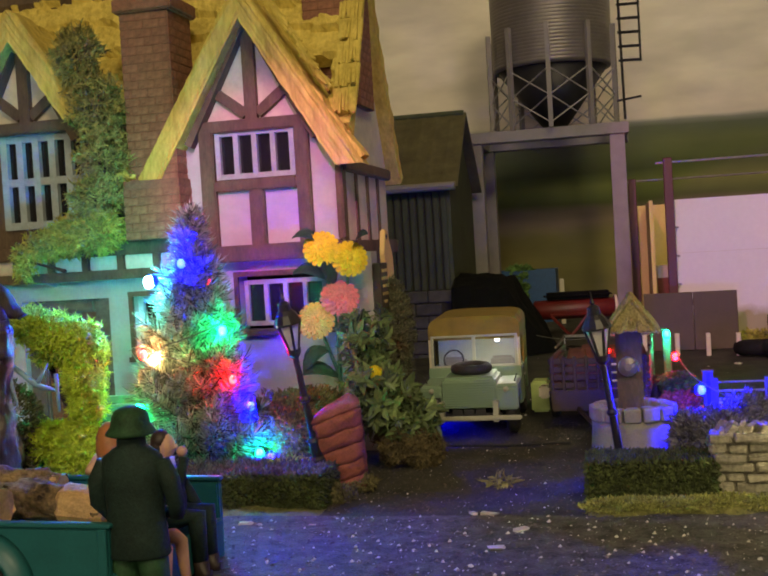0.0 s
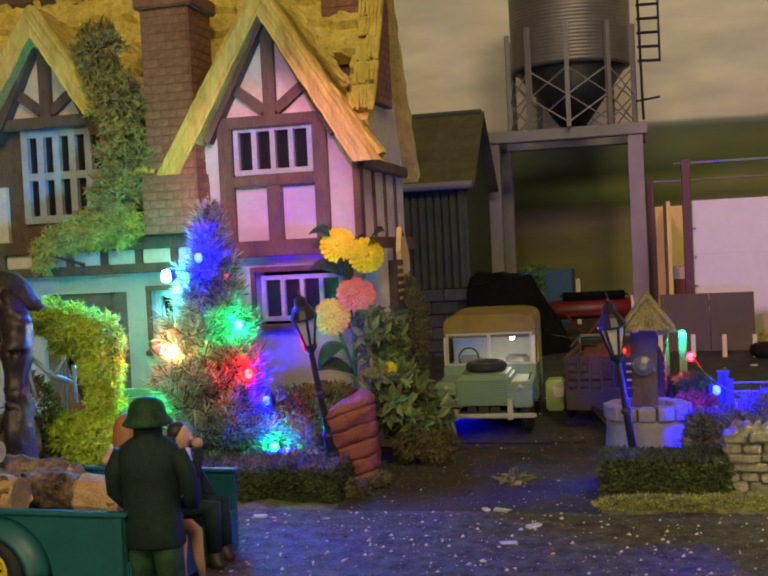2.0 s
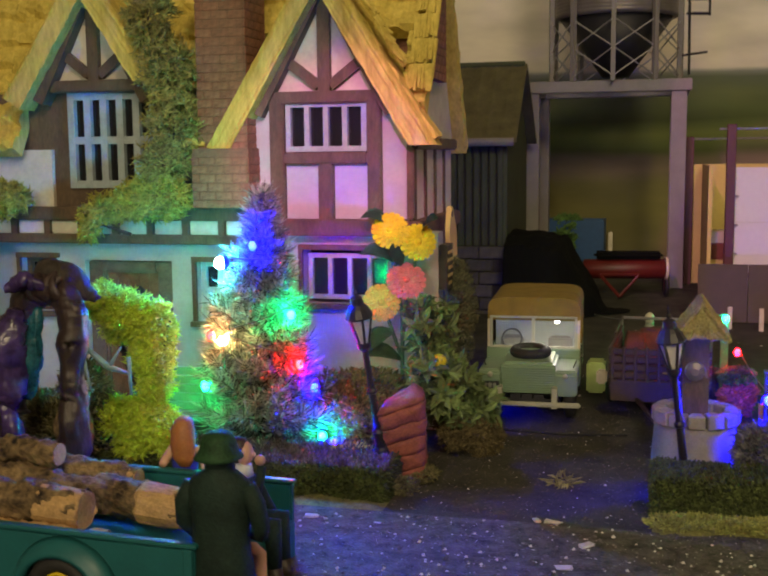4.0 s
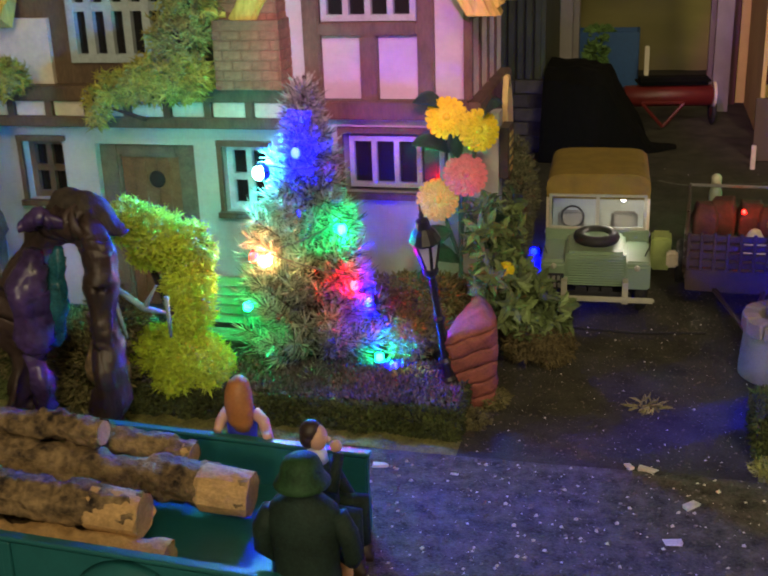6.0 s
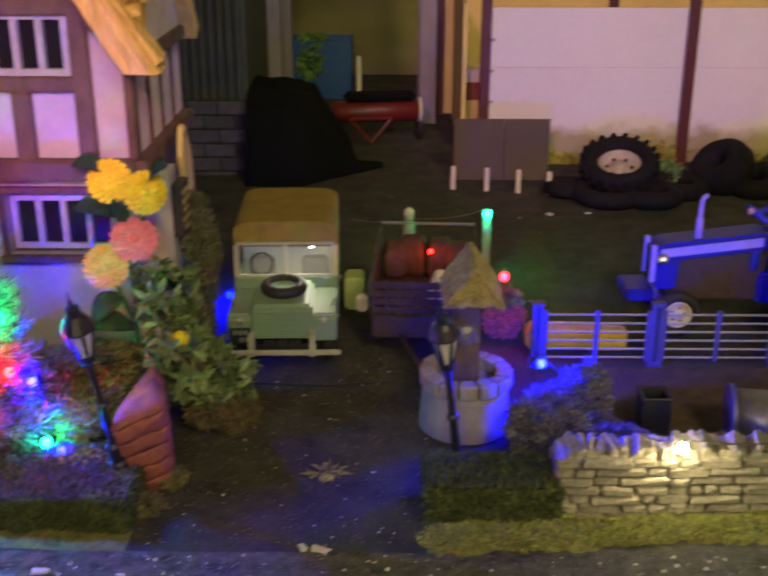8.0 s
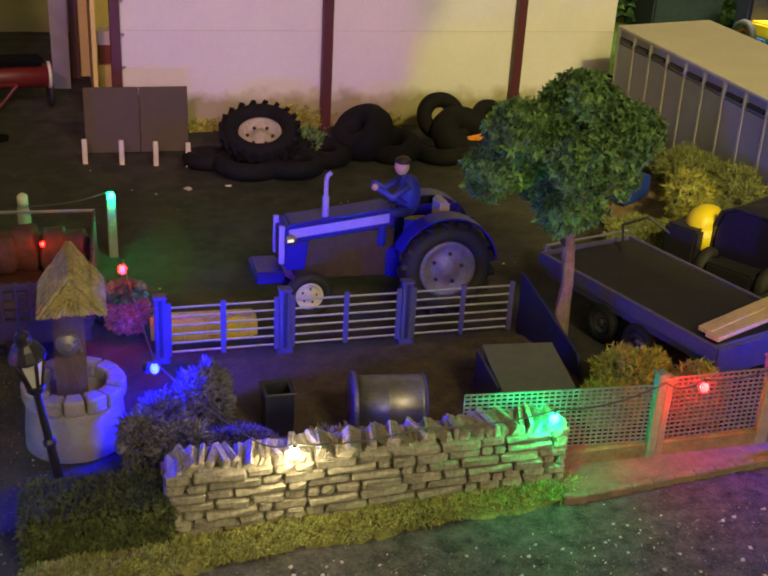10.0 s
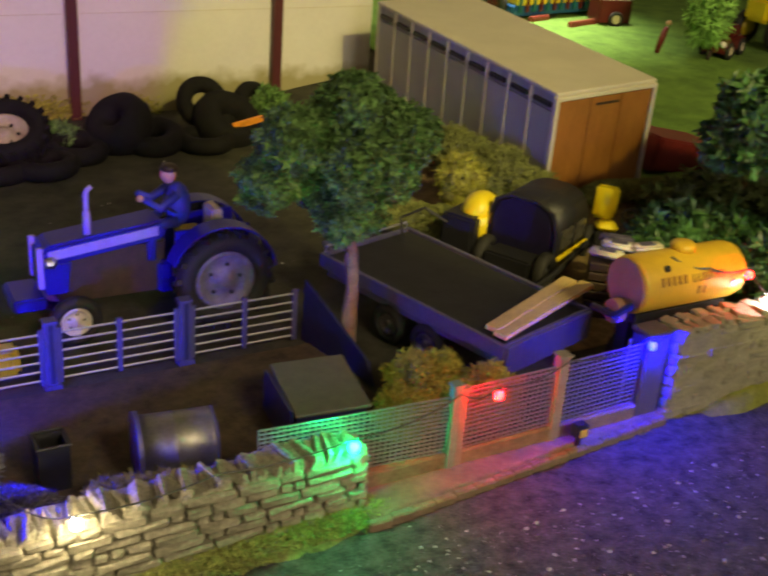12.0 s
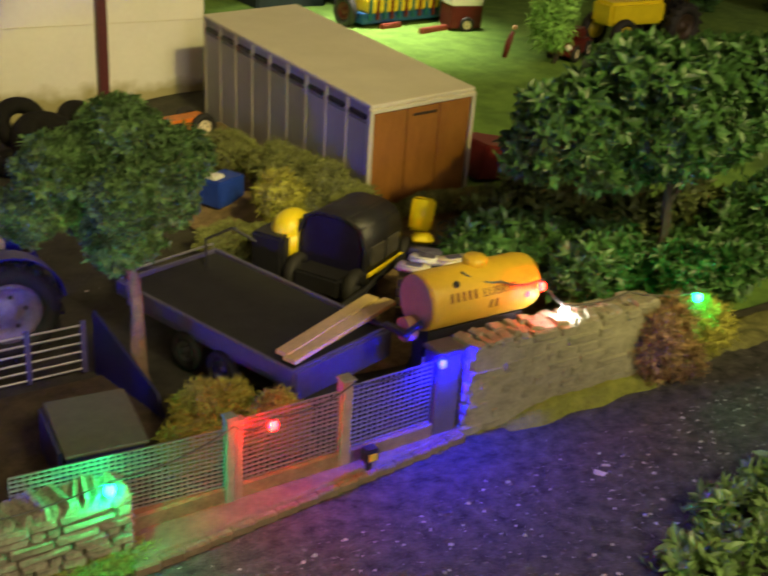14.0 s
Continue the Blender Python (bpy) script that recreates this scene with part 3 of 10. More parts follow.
solo("backdrop", box(bmesh.new(), -0.75, 1.7, 1.20, 1.212, -0.01, 0.75), backdrop_material(), "painted backdrop board of sky and hills", "backdrop", kind="structure")
ROOM = bmesh.new()
for q in ((-2.3, -2.2, -2.2, 2.2, -0.9, 1.5), (2.6, 2.7, -2.2, 2.2, -0.9, 1.5)):
    box(ROOM, *q)
solo("wall_side", ROOM, M_ROOMWALL, "plain painted room walls", "wall", kind="structure")
solo("wall_back", box(bmesh.new(), -2.3, 2.7, 2.2, 2.3, -0.9, 1.5), M_ROOMWALL, "plain painted room wall", "wall", kind="structure")
solo("wall_front", box(bmesh.new(), -2.3, 2.7, -2.3, -2.2, -0.9, 1.5), M_ROOMWALL, "plain painted room wall", "wall", kind="structure")
solo("ceiling", box(bmesh.new(), -2.3, 2.7, -2.3, 2.3, 1.5, 1.6), M_ROOMWALL, "plain painted ceiling", "ceiling", kind="structure")
solo("floor", box(bmesh.new(), -2.3, 2.7, -2.3, 2.3, -1.0, -0.9), M_ROOMWALL, "plain room floor", "floor", kind="structure")
solo("baseboard", box(bmesh.new(), -0.75, 1.7, -0.15, 1.3, -0.9, -0.012), M_BOARD, "brown table under the layout", "table", kind="structure")


# ---------------------------------------------------------------- the cottage
FY = 0.498
HOUSE = thing("cottage", (-0.24, 0.55, 0), 0, "half-timbered white cottage with ochre thatched gables and brick chimneys", "house")


def holed(bm, x0, x1, z0, z1, y0, y1, holes):
    xs = sorted({x0, x1, *[h[0] for h in holes], *[h[1] for h in holes]})
    for a, b in zip(xs, xs[1:]):
        mid = (a + b) / 2
        cuts = sorted((h[2], h[3]) for h in holes if h[0] < mid < h[1])
        z = z0
        for lo, hi in cuts:
            if lo > z + 1e-6:
                box(bm, a, b, y0, y1, z, lo)
            z = hi
        if z < z1 - 1e-6:
            box(bm, a, b, y0, y1, z, z1)
    bmesh.ops.remove_doubles(bm, verts=bm.verts[:], dist=1e-6)
    return bm


def window(parent, x0, x1, z0, z1, y, nx, nz, bar=0.0022, deep=0.004, material=None, name="window", gap=0.0012):
    """A casement: frame bars, and dark panes a little behind."""
    bm = bmesh.new()
    w, h = (x1 - x0 - bar) / nx, (z1 - z0 - bar) / nz
    for i in range(nx + 1):
        box(bm, x0 + i * w, x0 + i * w + bar, y, y + deep, z0, z1)
    for j in range(nz + 1):
        for i in range(nx):
            box(bm, x0 + i * w + bar, x0 + (i + 1) * w, y + 0.0003, y + deep, z0 + j * h, z0 + j * h + bar)
    win = part(name, bm, material or M_WINFRAME, parent, "pale blue-grey window frame", world=True)
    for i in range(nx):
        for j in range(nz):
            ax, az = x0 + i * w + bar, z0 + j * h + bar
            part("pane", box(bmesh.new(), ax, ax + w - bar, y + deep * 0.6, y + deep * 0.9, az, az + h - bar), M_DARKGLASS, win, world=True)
    return win


# lower storey
LY = FY + 0.006
HOLES = [(-0.350, -0.329, 0.056, 0.085), (-0.312, -0.262, -0.005, 0.084), (-0.248, -0.226, 0.053, 0.084), (-0.190, -0.143, 0.064, 0.091)]
part("lower_wall", holed(bmesh.new(), -0.372, -0.121, -0.004, 0.100, LY, LY + 0.012, HOLES), M_RENDER, HOUSE, "white rendered lower wall", world=True)
part("side_wall", box(bmesh.new(), -0.140, -0.133, LY + 0.012, 0.60, -0.004, 0.100), M_TIMBER, HOUSE, world=True)
part("side_wall", box(bmesh.new(), -0.372, -0.360, FY + 0.012, 0.60, -0.004, 0.140), M_RENDER, HOUSE, world=True)
part("back_wall", box(bmesh.new(), -0.372, -0.140, 0.590, 0.600, -0.004, 0.140), M_RENDER, HOUSE, world=True)
# black sheet stands in for the shade of the rooms behind the windows
part("unlit_rooms_sheet", box(bmesh.new(), -0.358, -0.142, FY + 0.030, FY + 0.034, 0, 0.17), M_BLACKCLOTH, HOUSE, world=True)
window(HOUSE, -0.350, -0.329, 0.056, 0.085, LY + 0.005, 2, 2, 0.0030, material=M_TIMBER)
window(HOUSE, -0.248, -0.226, 0.053, 0.084, LY + 0.005, 2, 2, 0.0030, material=M_WINFRAME)
window(HOUSE, -0.188, -0.145, 0.066, 0.089, LY + 0.002, 4, 1, 0.0022)
for a, b, c, d in HOLES[:1] + HOLES[2:]:
    bm = bmesh.new()
    box(bm, a - 0.0022, b + 0.0022, LY - 0.0022, LY + 0.0004, d, d + 0.0026)
    box(bm, a - 0.0022, a, LY - 0.0018, LY + 0.0004, c, d)
    box(bm, a - 0.0030, b + 0.0030, LY - 0.0035, LY + 0.0004, c - 0.0026, c)
    part("window_surround", bm, M_TIMBER, HOUSE, world=True)
bm = bmesh.new()
for q in ((-0.312, -0.302, 0.0, 0.084), (-0.272, -0.262, 0.0, 0.084), (-0.302, -0.272, 0.077, 0.084)):
    box(bm, q[0], q[1], LY + 0.003, LY + 0.011, q[2], q[3])
part("door_frame", soft(bm, 0.0012), mat("grey_brown_door_frame", (0.13, 0.11, 0.085), 0.7, var=0.3, scale=140, bump=0.5), HOUSE, "grey-brown wooden door surround", world=True)
bm = bmesh.new()
for i in range(5):
    box(bm, -0.302 + i * 0.006, -0.2963 + i * 0.006, LY + 0.006, LY + 0.009, 0, 0.077)
door = part("door", bm, mat("brown_door_wood", (0.16, 0.085, 0.045), 0.65, var=0.35, scale=150, bump=0.5), HOUSE, "brown plank door with a round hole", world=True)
part("porthole", lathe(bmesh.new(), [(0.0038, 0), (0.0042, 0.0006), (0.0038, 0.0010)], 16, pose(-0.2845, LY + 0.0062, 0.066, 90)), M_BLACKPLASTIC, door, world=True)
# beams and jetty of the left wing
part("beam", soft(box(bmesh.new(), -0.372, -0.213, FY - 0.004, FY + 0.004, 0.0935, 0.0985), 0.0006), M_TIMBER, HOUSE, world=True)
part("beam", soft(box(bmesh.new(), -0.372, -0.213, FY - 0.005, FY + 0.004, 0.1055, 0.1125), 0.0008), M_TIMBER, HOUSE, world=True)
for i in range(8):
    x = -0.366 + i * 0.0196
    part("jetty_panel", soft(box(bmesh.new(), x + 0.0012, x + 0.0165, FY - 0.0025, FY + 0.004, 0.0985, 0.1055), 0.0005), M_PANEL, HOUSE, world=True)
    part("beam_end", box(bmesh.new(), x + 0.0168, x + 0.0202, FY - 0.0035, FY + 0.003, 0.0985, 0.1055), M_TIMBER, HOUSE, world=True)
# left wing upper wall
part("upper_wall", holed(bmesh.new(), -0.372, -0.213, 0.1005, 0.172, FY + 0.004, FY + 0.014, [(-0.316, -0.266, 0.122, 0.171)]), M_TIMBER, HOUSE, "brown timbered upper wall", world=True)
part("plaster_panel", box(bmesh.new(), -0.358, -0.326, FY + 0.0015, FY + 0.0042, 0.1125, 0.142), M_PANEL, HOUSE, world=True)
window(HOUSE, -0.316, -0.266, 0.122, 0.171, FY + 0.002, 5, 2, 0.0038, 0.005)
window(HOUSE, -0.371, -0.359, 0.115, 0.132, FY + 0.001, 1, 1, 0.0022)


def gable(cx, half, z_tie, z_apex, y):
    """Timbered gable triangle over a tie beam: plaster, king post, two braces, rafters."""
    bm = bmesh.new()
    prism(bm, [(cx - half, z_tie), (cx + half, z_tie), (cx, z_apex)], y + 0.002, y + 0.012)
    part("gable_plaster", bm, M_PANEL, HOUSE, "cream gable plaster", world=True)
    part("tie_beam", soft(box(bmesh.new(), cx - half - 0.002, cx + half + 0.002, y - 0.003, y + 0.003, z_tie - 0.0055, z_tie + 0.0005), 0.0007), M_TIMBER, HOUSE, world=True)
    part("king_post", beam(bmesh.new(), (cx, z_tie), (cx, z_apex - 0.004), 0.0062, y - 0.0015, y + 0.004), M_TIMBER, HOUSE, world=True)
    h = z_apex - z_tie
    for s in (-1, 1):
        part("brace", beam(bmesh.new(), (cx + s * 0.003, z_tie + 0.003), (cx + s * half * 0.63, z_tie + h * 0.34), 0.005, y - 0.001, y + 0.004), M_TIMBER, HOUSE, world=True)
        part("rafter", beam(bmesh.new(), (cx + s * (half + 0.001), z_tie - 0.010), (cx, z_apex + 0.004), 0.0075, y - 0.005, y + 0.006), M_TIMBER, HOUSE, world=True)


# right gable wing: plaster box, posts, panels
gx = -0.1755
part("upper_wall", holed(bmesh.new(), -0.213, -0.133, 0.1005, 0.166, FY + 0.001, FY + 0.012, [(-0.196, -0.154, 0.139, 0.164)]), M_RENDER, HOUSE, "white upper wall", world=True)
part("side_wall", box(bmesh.new(), -0.145, -0.133, FY + 0.012, 0.60, 0.1005, 0.150), M_PANEL, HOUSE, "cream side wall", world=True)
gable(gx, 0.0335, 0.168, 0.217, FY)
window(HOUSE, -0.1955, -0.1545, 0.1395, 0.1635, FY - 0.001, 4, 1, 0.0026, 0.005)
for nm, q in (("post", (-0.2035, -0.1960, 0.106, 0.164)), ("post", (-0.1540, -0.1470, 0.106, 0.164)), ("rail", (-0.196, -0.154, 0.1335, 0.1392)),
              ("stud", (-0.1788, -0.1712, 0.106, 0.1335)), ("bressumer", (-0.2135, -0.1325, 0.0985, 0.1068)), ("corner_post", (-0.1345, -0.1310, 0.1068, 0.142))):
    d = 0.0045 if nm == "bressumer" else 0.0028
    part(nm, soft(box(bmesh.new(), q[0], q[1], FY - d, FY + 0.0015, q[2], q[3]), 0.0007), M_TIMBER, HOUSE, world=True)
for i in range(4):
    y = FY + 0.005 + i * 0.024
    part("stud", box(bmesh.new(), -0.1335, -0.1322, y, y + 0.0045, 0.106, 0.142), M_TIMBER, HOUSE, world=True)
part("side_beam", soft(box(bmesh.new(), -0.1345, -0.1275, FY - 0.002, 0.60, 0.0985, 0.106), 0.0007), M_TIMBER, HOUSE, world=True)
part("side_beam", soft(box(bmesh.new(), -0.1350, -0.1295, FY + 0.0, 0.60, 0.140, 0.146), 0.0007), M_TIMBER, HOUSE, world=True)
part("main_gable_plaster", prism_x(bmesh.new(), [(0.507, 0.146), (0.598, 0.146), (0.553, 0.235)], -0.140, -0.132), M_PANEL, HOUSE, world=True)


def thatch(name, p0, p1, p2, p3, thick, nu, nv, courses, step, rough, label="", mi=M_THATCH):
    """A thatched slope: ridge from p0 to p1, eaves from p3 to p2, in overlapping ragged courses."""
    p0, p1, p2, p3 = [Vector(p) for p in (p0, p1, p2, p3)]
    nrm = (p1 - p0).cross(p3 - p0).normalized()
    if nrm.z < 0:
        nrm = -nrm
    bm = bmesh.new()
    top, bot = [], []
    for j in range(nv + 1):
        v = j / nv
        a, b = [], []
        for i in range(nu + 1):
            u = i / nu
            q = p0.lerp(p1, u).lerp(p3.lerp(p2, u), v)
            c = v * courses + 0.25 * noise.noise(q * 130)
            saw = (c % 1.0)
            h = thick + step * saw + rough * noise.noise(q * 420) + rough * 0.8 * noise.noise(q * 160)
            a.append(bm.verts.new(q + nrm * h))
            b.append(bm.verts.new(q))
        top.append(a)
        bot.append(b)
    for j in range(nv):
        for i in range(nu):
            bm.faces.new((top[j][i], top[j][i + 1], top[j + 1][i + 1], top[j + 1][i]))
            bm.faces.new((bot[j][i], bot[j + 1][i], bot[j + 1][i + 1], bot[j][i + 1]))
    for j in range(nv):
        bm.faces.new((top[j][0], top[j + 1][0], bot[j + 1][0], bot[j][0]))
        bm.faces.new((top[j][nu], bot[j][nu], bot[j + 1][nu], top[j + 1][nu]))
    for i in range(nu):
        bm.faces.new((top[0][i], bot[0][i], bot[0][i + 1], top[0][i + 1]))
        bm.faces.new((top[nv][i], top[nv][i + 1], bot[nv][i + 1], bot[nv][i]))
    bmesh.ops.recalc_face_normals(bm, faces=bm.faces[:])
    return part(name, bm, mi, HOUSE, label, world=True)


# main roof, ridge along x
thatch("roof_slope", (-0.385, 0.553, 0.246), (-0.126, 0.553, 0.246), (-0.126, 0.526, 0.195), (-0.385, 0.526, 0.195), 0.006, 90, 26, 3, 0.004, 0.0016, "ochre thatch in ragged courses")
for ra, rb, ye, ze in ((-0.385, -0.340, 0.494, 0.1385), (-0.262, -0.234, 0.494, 0.1385), (-0.138, -0.126, 0.5045, 0.1570)):
    thatch("roof_slope", (ra, 0.5265, 0.196), (rb, 0.5265, 0.196), (rb, ye, ze), (ra, ye, ze), 0.006, max(8, int((rb - ra) / 0.003)), 30, 4, 0.004, 0.0016, "ochre thatch in ragged courses")
thatch("roof_slope", (-0.385, 0.553, 0.246), (-0.126, 0.553, 0.246), (-0.126, 0.610, 0.138), (-0.385, 0.610, 0.138), 0.006, 60, 30, 7, 0.004, 0.0016)
part("ridge", tube(bmesh.new(), [(-0.387, 0.553, 0.251), (-0.25, 0.553, 0.2525), (-0.124, 0.553, 0.251)], 0.008, 10), M_TIMBER, HOUSE, world=True)
# ragged straw steps of the right verge
RB = random.Random(11)
for k in range(7):
    v = k / 8.5
    y, z = 0.549 - v * 0.056, 0.243 - v * 0.106
    bm = bmesh.new()
    for i in range(11):
        x = -0.1345 + i * 0.0011 + RB.uniform(-0.0004, 0.0004)
        ln = RB.uniform(0.010, 0.0135)
        tube(bm, [(x, y - 0.004, z + 0.012), (x + RB.uniform(-0.0006, 0.0006), y - 0.010 - RB.uniform(0, 0.0012), z + 0.012 - ln)], [0.0011, 0.0007], 5)
    tagged(part("straw_tuft", bm, M_THATCH, HOUSE, world=True), kind="stuff")


def front_gable_thatch(cx, z_apex, half_l, z_l, half_r, z_r, y0, y1, w, y_right):
    """Smooth thatched barge band of a front gable, and its two slopes."""
    for s, half, ze in ((-1, half_l, z_l), (1, half_r, z_r)):
        thatch("gable_slope", (cx, y0 + 0.003, z_apex - 0.006), (cx, y1, z_apex - 0.006), (cx + s * half * 0.95, y_right if s > 0 else y1, z_apex + (ze - z_apex) * 0.95), (cx + s * half * 0.95, y0 + 0.003, z_apex + (ze - z_apex) * 0.95), 0.0034, 24, 40, 6, 0.0012, 0.0004)
        d = Vector((s * half, 0, ze - z_apex))
        ln = d.length
        d.normalize()
        n = Vector((-d.z * s, 0, d.x * s))
        bm = bmesh.new()
        rows = []
        straws = [RB.uniform(-0.00035, 0.00035) for k in range(12)]
        for i in range(57):
            t = i / 56
            q = Vector((cx, 0, z_apex)) + d * ln * t
            wob = 0.0005 * noise.noise(q * 150)
            inner = w * (0.92 + 0.16 * t)
            outline = [(0.0012, y0 + 0.020), (0.0024, y0 + 0.001), (0.0014, y0 - 0.0016)]
            outline += [(0.0014 - (inner + 0.0010) * (k + 1) / 10, y0 - 0.0022 + 0.0008 * (k / 9) + straws[k] + 0.00035 * noise.noise(Vector((k * 3.1, t * 7.0, s * 5.0)))) for k in range(10)]
            outline += [(-inner + 0.0002, y0 + 0.002), (-inner, y0 + 0.012)]
            row = []
            for off, yy in outline:
                p = q + n * (off + wob + 0.0003 * noise.noise(Vector((off * 900, t * 40, s))))
                if i == 0:
                    p.x = cx
                row.append(bm.verts.new((p.x, yy, p.z)))
            rows.append(row)
        for a, b in zip(rows, rows[1:]):
            for k in range(len(a) - 1):
                bm.faces.new((a[k], b[k], b[k + 1], a[k + 1]))
        bm.faces.new(rows[-1])
        if s > 0:
            cutting = bmesh.ops.bisect_plane(bm, geom=bm.verts[:] + bm.edges[:] + bm.faces[:], plane_co=(0, 0, ze + 0.0030), plane_no=(0, 0, -1), clear_outer=True)
            bmesh.ops.edgenet_fill(bm, edges=[e for e in cutting["geom_cut"] if isinstance(e, bmesh.types.BMEdge)])
        bmesh.ops.recalc_face_normals(bm, faces=bm.faces[:])
        part("barge_thatch", bm, M_THATCH, HOUSE, "flat ochre thatch edge of the gable", world=True)


front_gable_thatch(gx, 0.2305, 0.0560, 0.1415, 0.0565, 0.1390, FY - 0.010, 0.548, 0.0090, 0.501)
front_gable_thatch(-0.2985, 0.2320, 0.0450, 0.1680, 0.0410, 0.1720, FY - 0.010, 0.548, 0.0095, 0.548)
gable(-0.2985, 0.0300, 0.1765, 0.222, FY)
# torn straw on the right slope of the right gable
for k in range(26):
    t = 0.10 + 0.46 * (k / 25)
    x, z = gx + 0.0565 * t + 0.0045, 0.2305 - 0.0915 * t + 0.006
    y = FY - 0.006 + 0.010 * RB.random()
    bm = bmesh.new()
    for i in range(4):
        tube(bm, [(x, y + i * 0.0011, z), (x + RB.uniform(0.003, 0.006), y + i * 0.0011, z - RB.uniform(0.004, 0.008))], [0.0012, 0.0008], 5)
    tagged(part("straw_tuft", bm, M_THATCH, HOUSE, world=True), kind="stuff")


def chimney(x0, x1, y0, y1, z0, z1, cap=True):
    """A brick stack: core, and single bricks in courses on the two sides that show."""
    stack = part("chimney", box(bmesh.new(), x0 + 0.0003, x1 - 0.0003, y0 + 0.0003, y1 - 0.0003, z0, z1), M_MORTAR, HOUSE, "brown brick chimney", world=True)
    h, w = 0.0042, 0.0086
    shared = {}
    j = 0
    z = z0
    while z + h < z1:
        off = (j % 2) * w / 2
        for face in ("front", "side"):
            a, b = (x0, x1) if face == "front" else (y0, y1)
            s = a - off
            while s < b - 0.0008:
                lo, hi = max(a, s), min(b, s + w)
                s += w
                if hi - lo < 0.002:
                    continue
                key = (face, round(hi - lo, 4))
                if key not in shared:
                    ln = hi - lo - 0.0004
                    bm = box(bmesh.new(), 0, ln, 0, 0.002, 0, h - 0.0004) if face == "front" else box(bmesh.new(), -0.002, 0, 0, ln, 0, h - 0.0004)
                    shared[key] = mesh_of("brick", soft(bm, 0.0003, 1), M_BRICK)
                ob = new("brick", shared[key])
                ob.parent = stack
                p = (lo, y0, z) if face == "front" else (x1, lo, z)
                ob.location = PLACE[HOUSE].inverted() @ Vector(p)
        z += h
        j += 1
    if cap:
        part("chimney_cap", soft(box(bmesh.new(), x0 - 0.0025, x1 + 0.0025, y0 - 0.0025, y1 + 0.0025, z1 - 0.001, z1 + 0.006), 0.0008), M_BRICK, stack, world=True)


chimney(-0.2375, -0.2115, 0.487, 0.515, 0.136, 0.225)
chimney(-0.2400, -0.2100, 0.484, 0.500, 0.1125, 0.1415, cap=False)
chimney(-0.1560, -0.1275, 0.530, 0.560, 0.175, 0.275)
RL = random.Random(3)
HXYZ = (-0.255, FY, 0.105)
foliage("ivy", [((-0.262, 0.487, 0.205), (0.014, 0.008, 0.018)), ((-0.252, 0.487, 0.180), (0.016, 0.009, 0.020)), ((-0.250, 0.488, 0.155), (0.016, 0.009, 0.020)), ((-0.256, 0.486, 0.135), (0.016, 0.008, 0.012))], 3300, 0.0046, M_LICHEN, RL, 0.16, leaf="lace", shell=0.35, label="dry olive climbing lichen on the cottage wall", category="plant", loc=(-0.255, 0.49, 0.125))
foliage("ledge_plant", [((-0.262, 0.486, 0.117), (0.026, 0.010, 0.011)), ((-0.285, 0.488, 0.113), (0.014, 0.008, 0.007)), ((-0.298, 0.486, 0.104), (0.004, 0.004, 0.010))], 2600, 0.0046, M_LEDGE, RL, 0.18, leaf="lace", shell=0.4, label="yellow-green lichen plant on the cottage ledge", category="plant", loc=(-0.26, 0.49, 0.112))
foliage("ledge_plant", [((-0.350, 0.487, 0.117), (0.020, 0.009, 0.009)), ((-0.362, 0.488, 0.121), (0.012, 0.008, 0.010))], 1700, 0.0046, M_LEDGE, RL, 0.18, leaf="lace", shell=0.4, label="yellow-green lichen plant on the cottage ledge", category="plant", loc=(-0.35, 0.49, 0.112))
# cream corbel board with a round hole under the side beam
bm = prism_x(bmesh.new(), [(0.5330, 0.0990), (0.5375, 0.1110), (0.5430, 0.1110), (0.5540, 0.0970), (0.5560, 0.0790), (0.5470, 0.0700), (0.5370, 0.0780)], -0.1235, -0.1210)
part("corbel", soft(bm, 0.0006, 2), M_CREAMYELLOWLIT, HOUSE, "cream corbel board with yellow light in its colour", world=True)
part("corbel_hole", lathe(bmesh.new(), [(0.0016, 0.0), (0.0016, 0.0004)], 14, pose(-0.1212, 0.5403, 0.1070, 0, 90)), M_BLACKPLASTIC, HOUSE, world=True)
# wall sign with unreadable lettering
SIGN = thing("wall_sign", (-0.1175, 0.508, 0.072), 0, "small black sign board with gold lettering on the cottage corner", "sign")
part("board", soft(box(bmesh.new(), -0.1208, -0.1165, 0.5035, 0.5185, 0.072, 0.094), 0.0003, 1), M_SIGN, SIGN, world=True)
for i, w in enumerate((0.010, 0.012, 0.008, 0.011, 0.006)):
    part("lettering", box(bmesh.new(), -0.1166, -0.1161, 0.5110 - w / 2, 0.5110 + w / 2, 0.0895 - i * 0.0038, 0.0910 - i * 0.0038), M_GOLD, SIGN, world=True)


# ---------------------------------------------------------------- background buildings
SHED = thing("shed", (-0.20, 0.88, ground_z(-0.2, 0.88)), 0, "dull green corrugated shed on a dark block base", "shed")
sx0, sx1, sy0, sy1 = -0.30, -0.131, 0.820, 0.945
part("core", box(bmesh.new(), sx0 + 0.002, sx1 - 0.002, sy0 + 0.002, sy1, 0.0, 0.148), M_STONEDARK, SHED, world=True)
bm = bmesh.new()
x = sx0
while x < sx1 - 0.003:
    prism(bm, [(x, 0.066), (x, 0.149), (x + 0.0050, 0.149), (x + 0.0050, 0.066)], sy0 - 0.0012, sy0 + 0.001)
    x += 0.0062
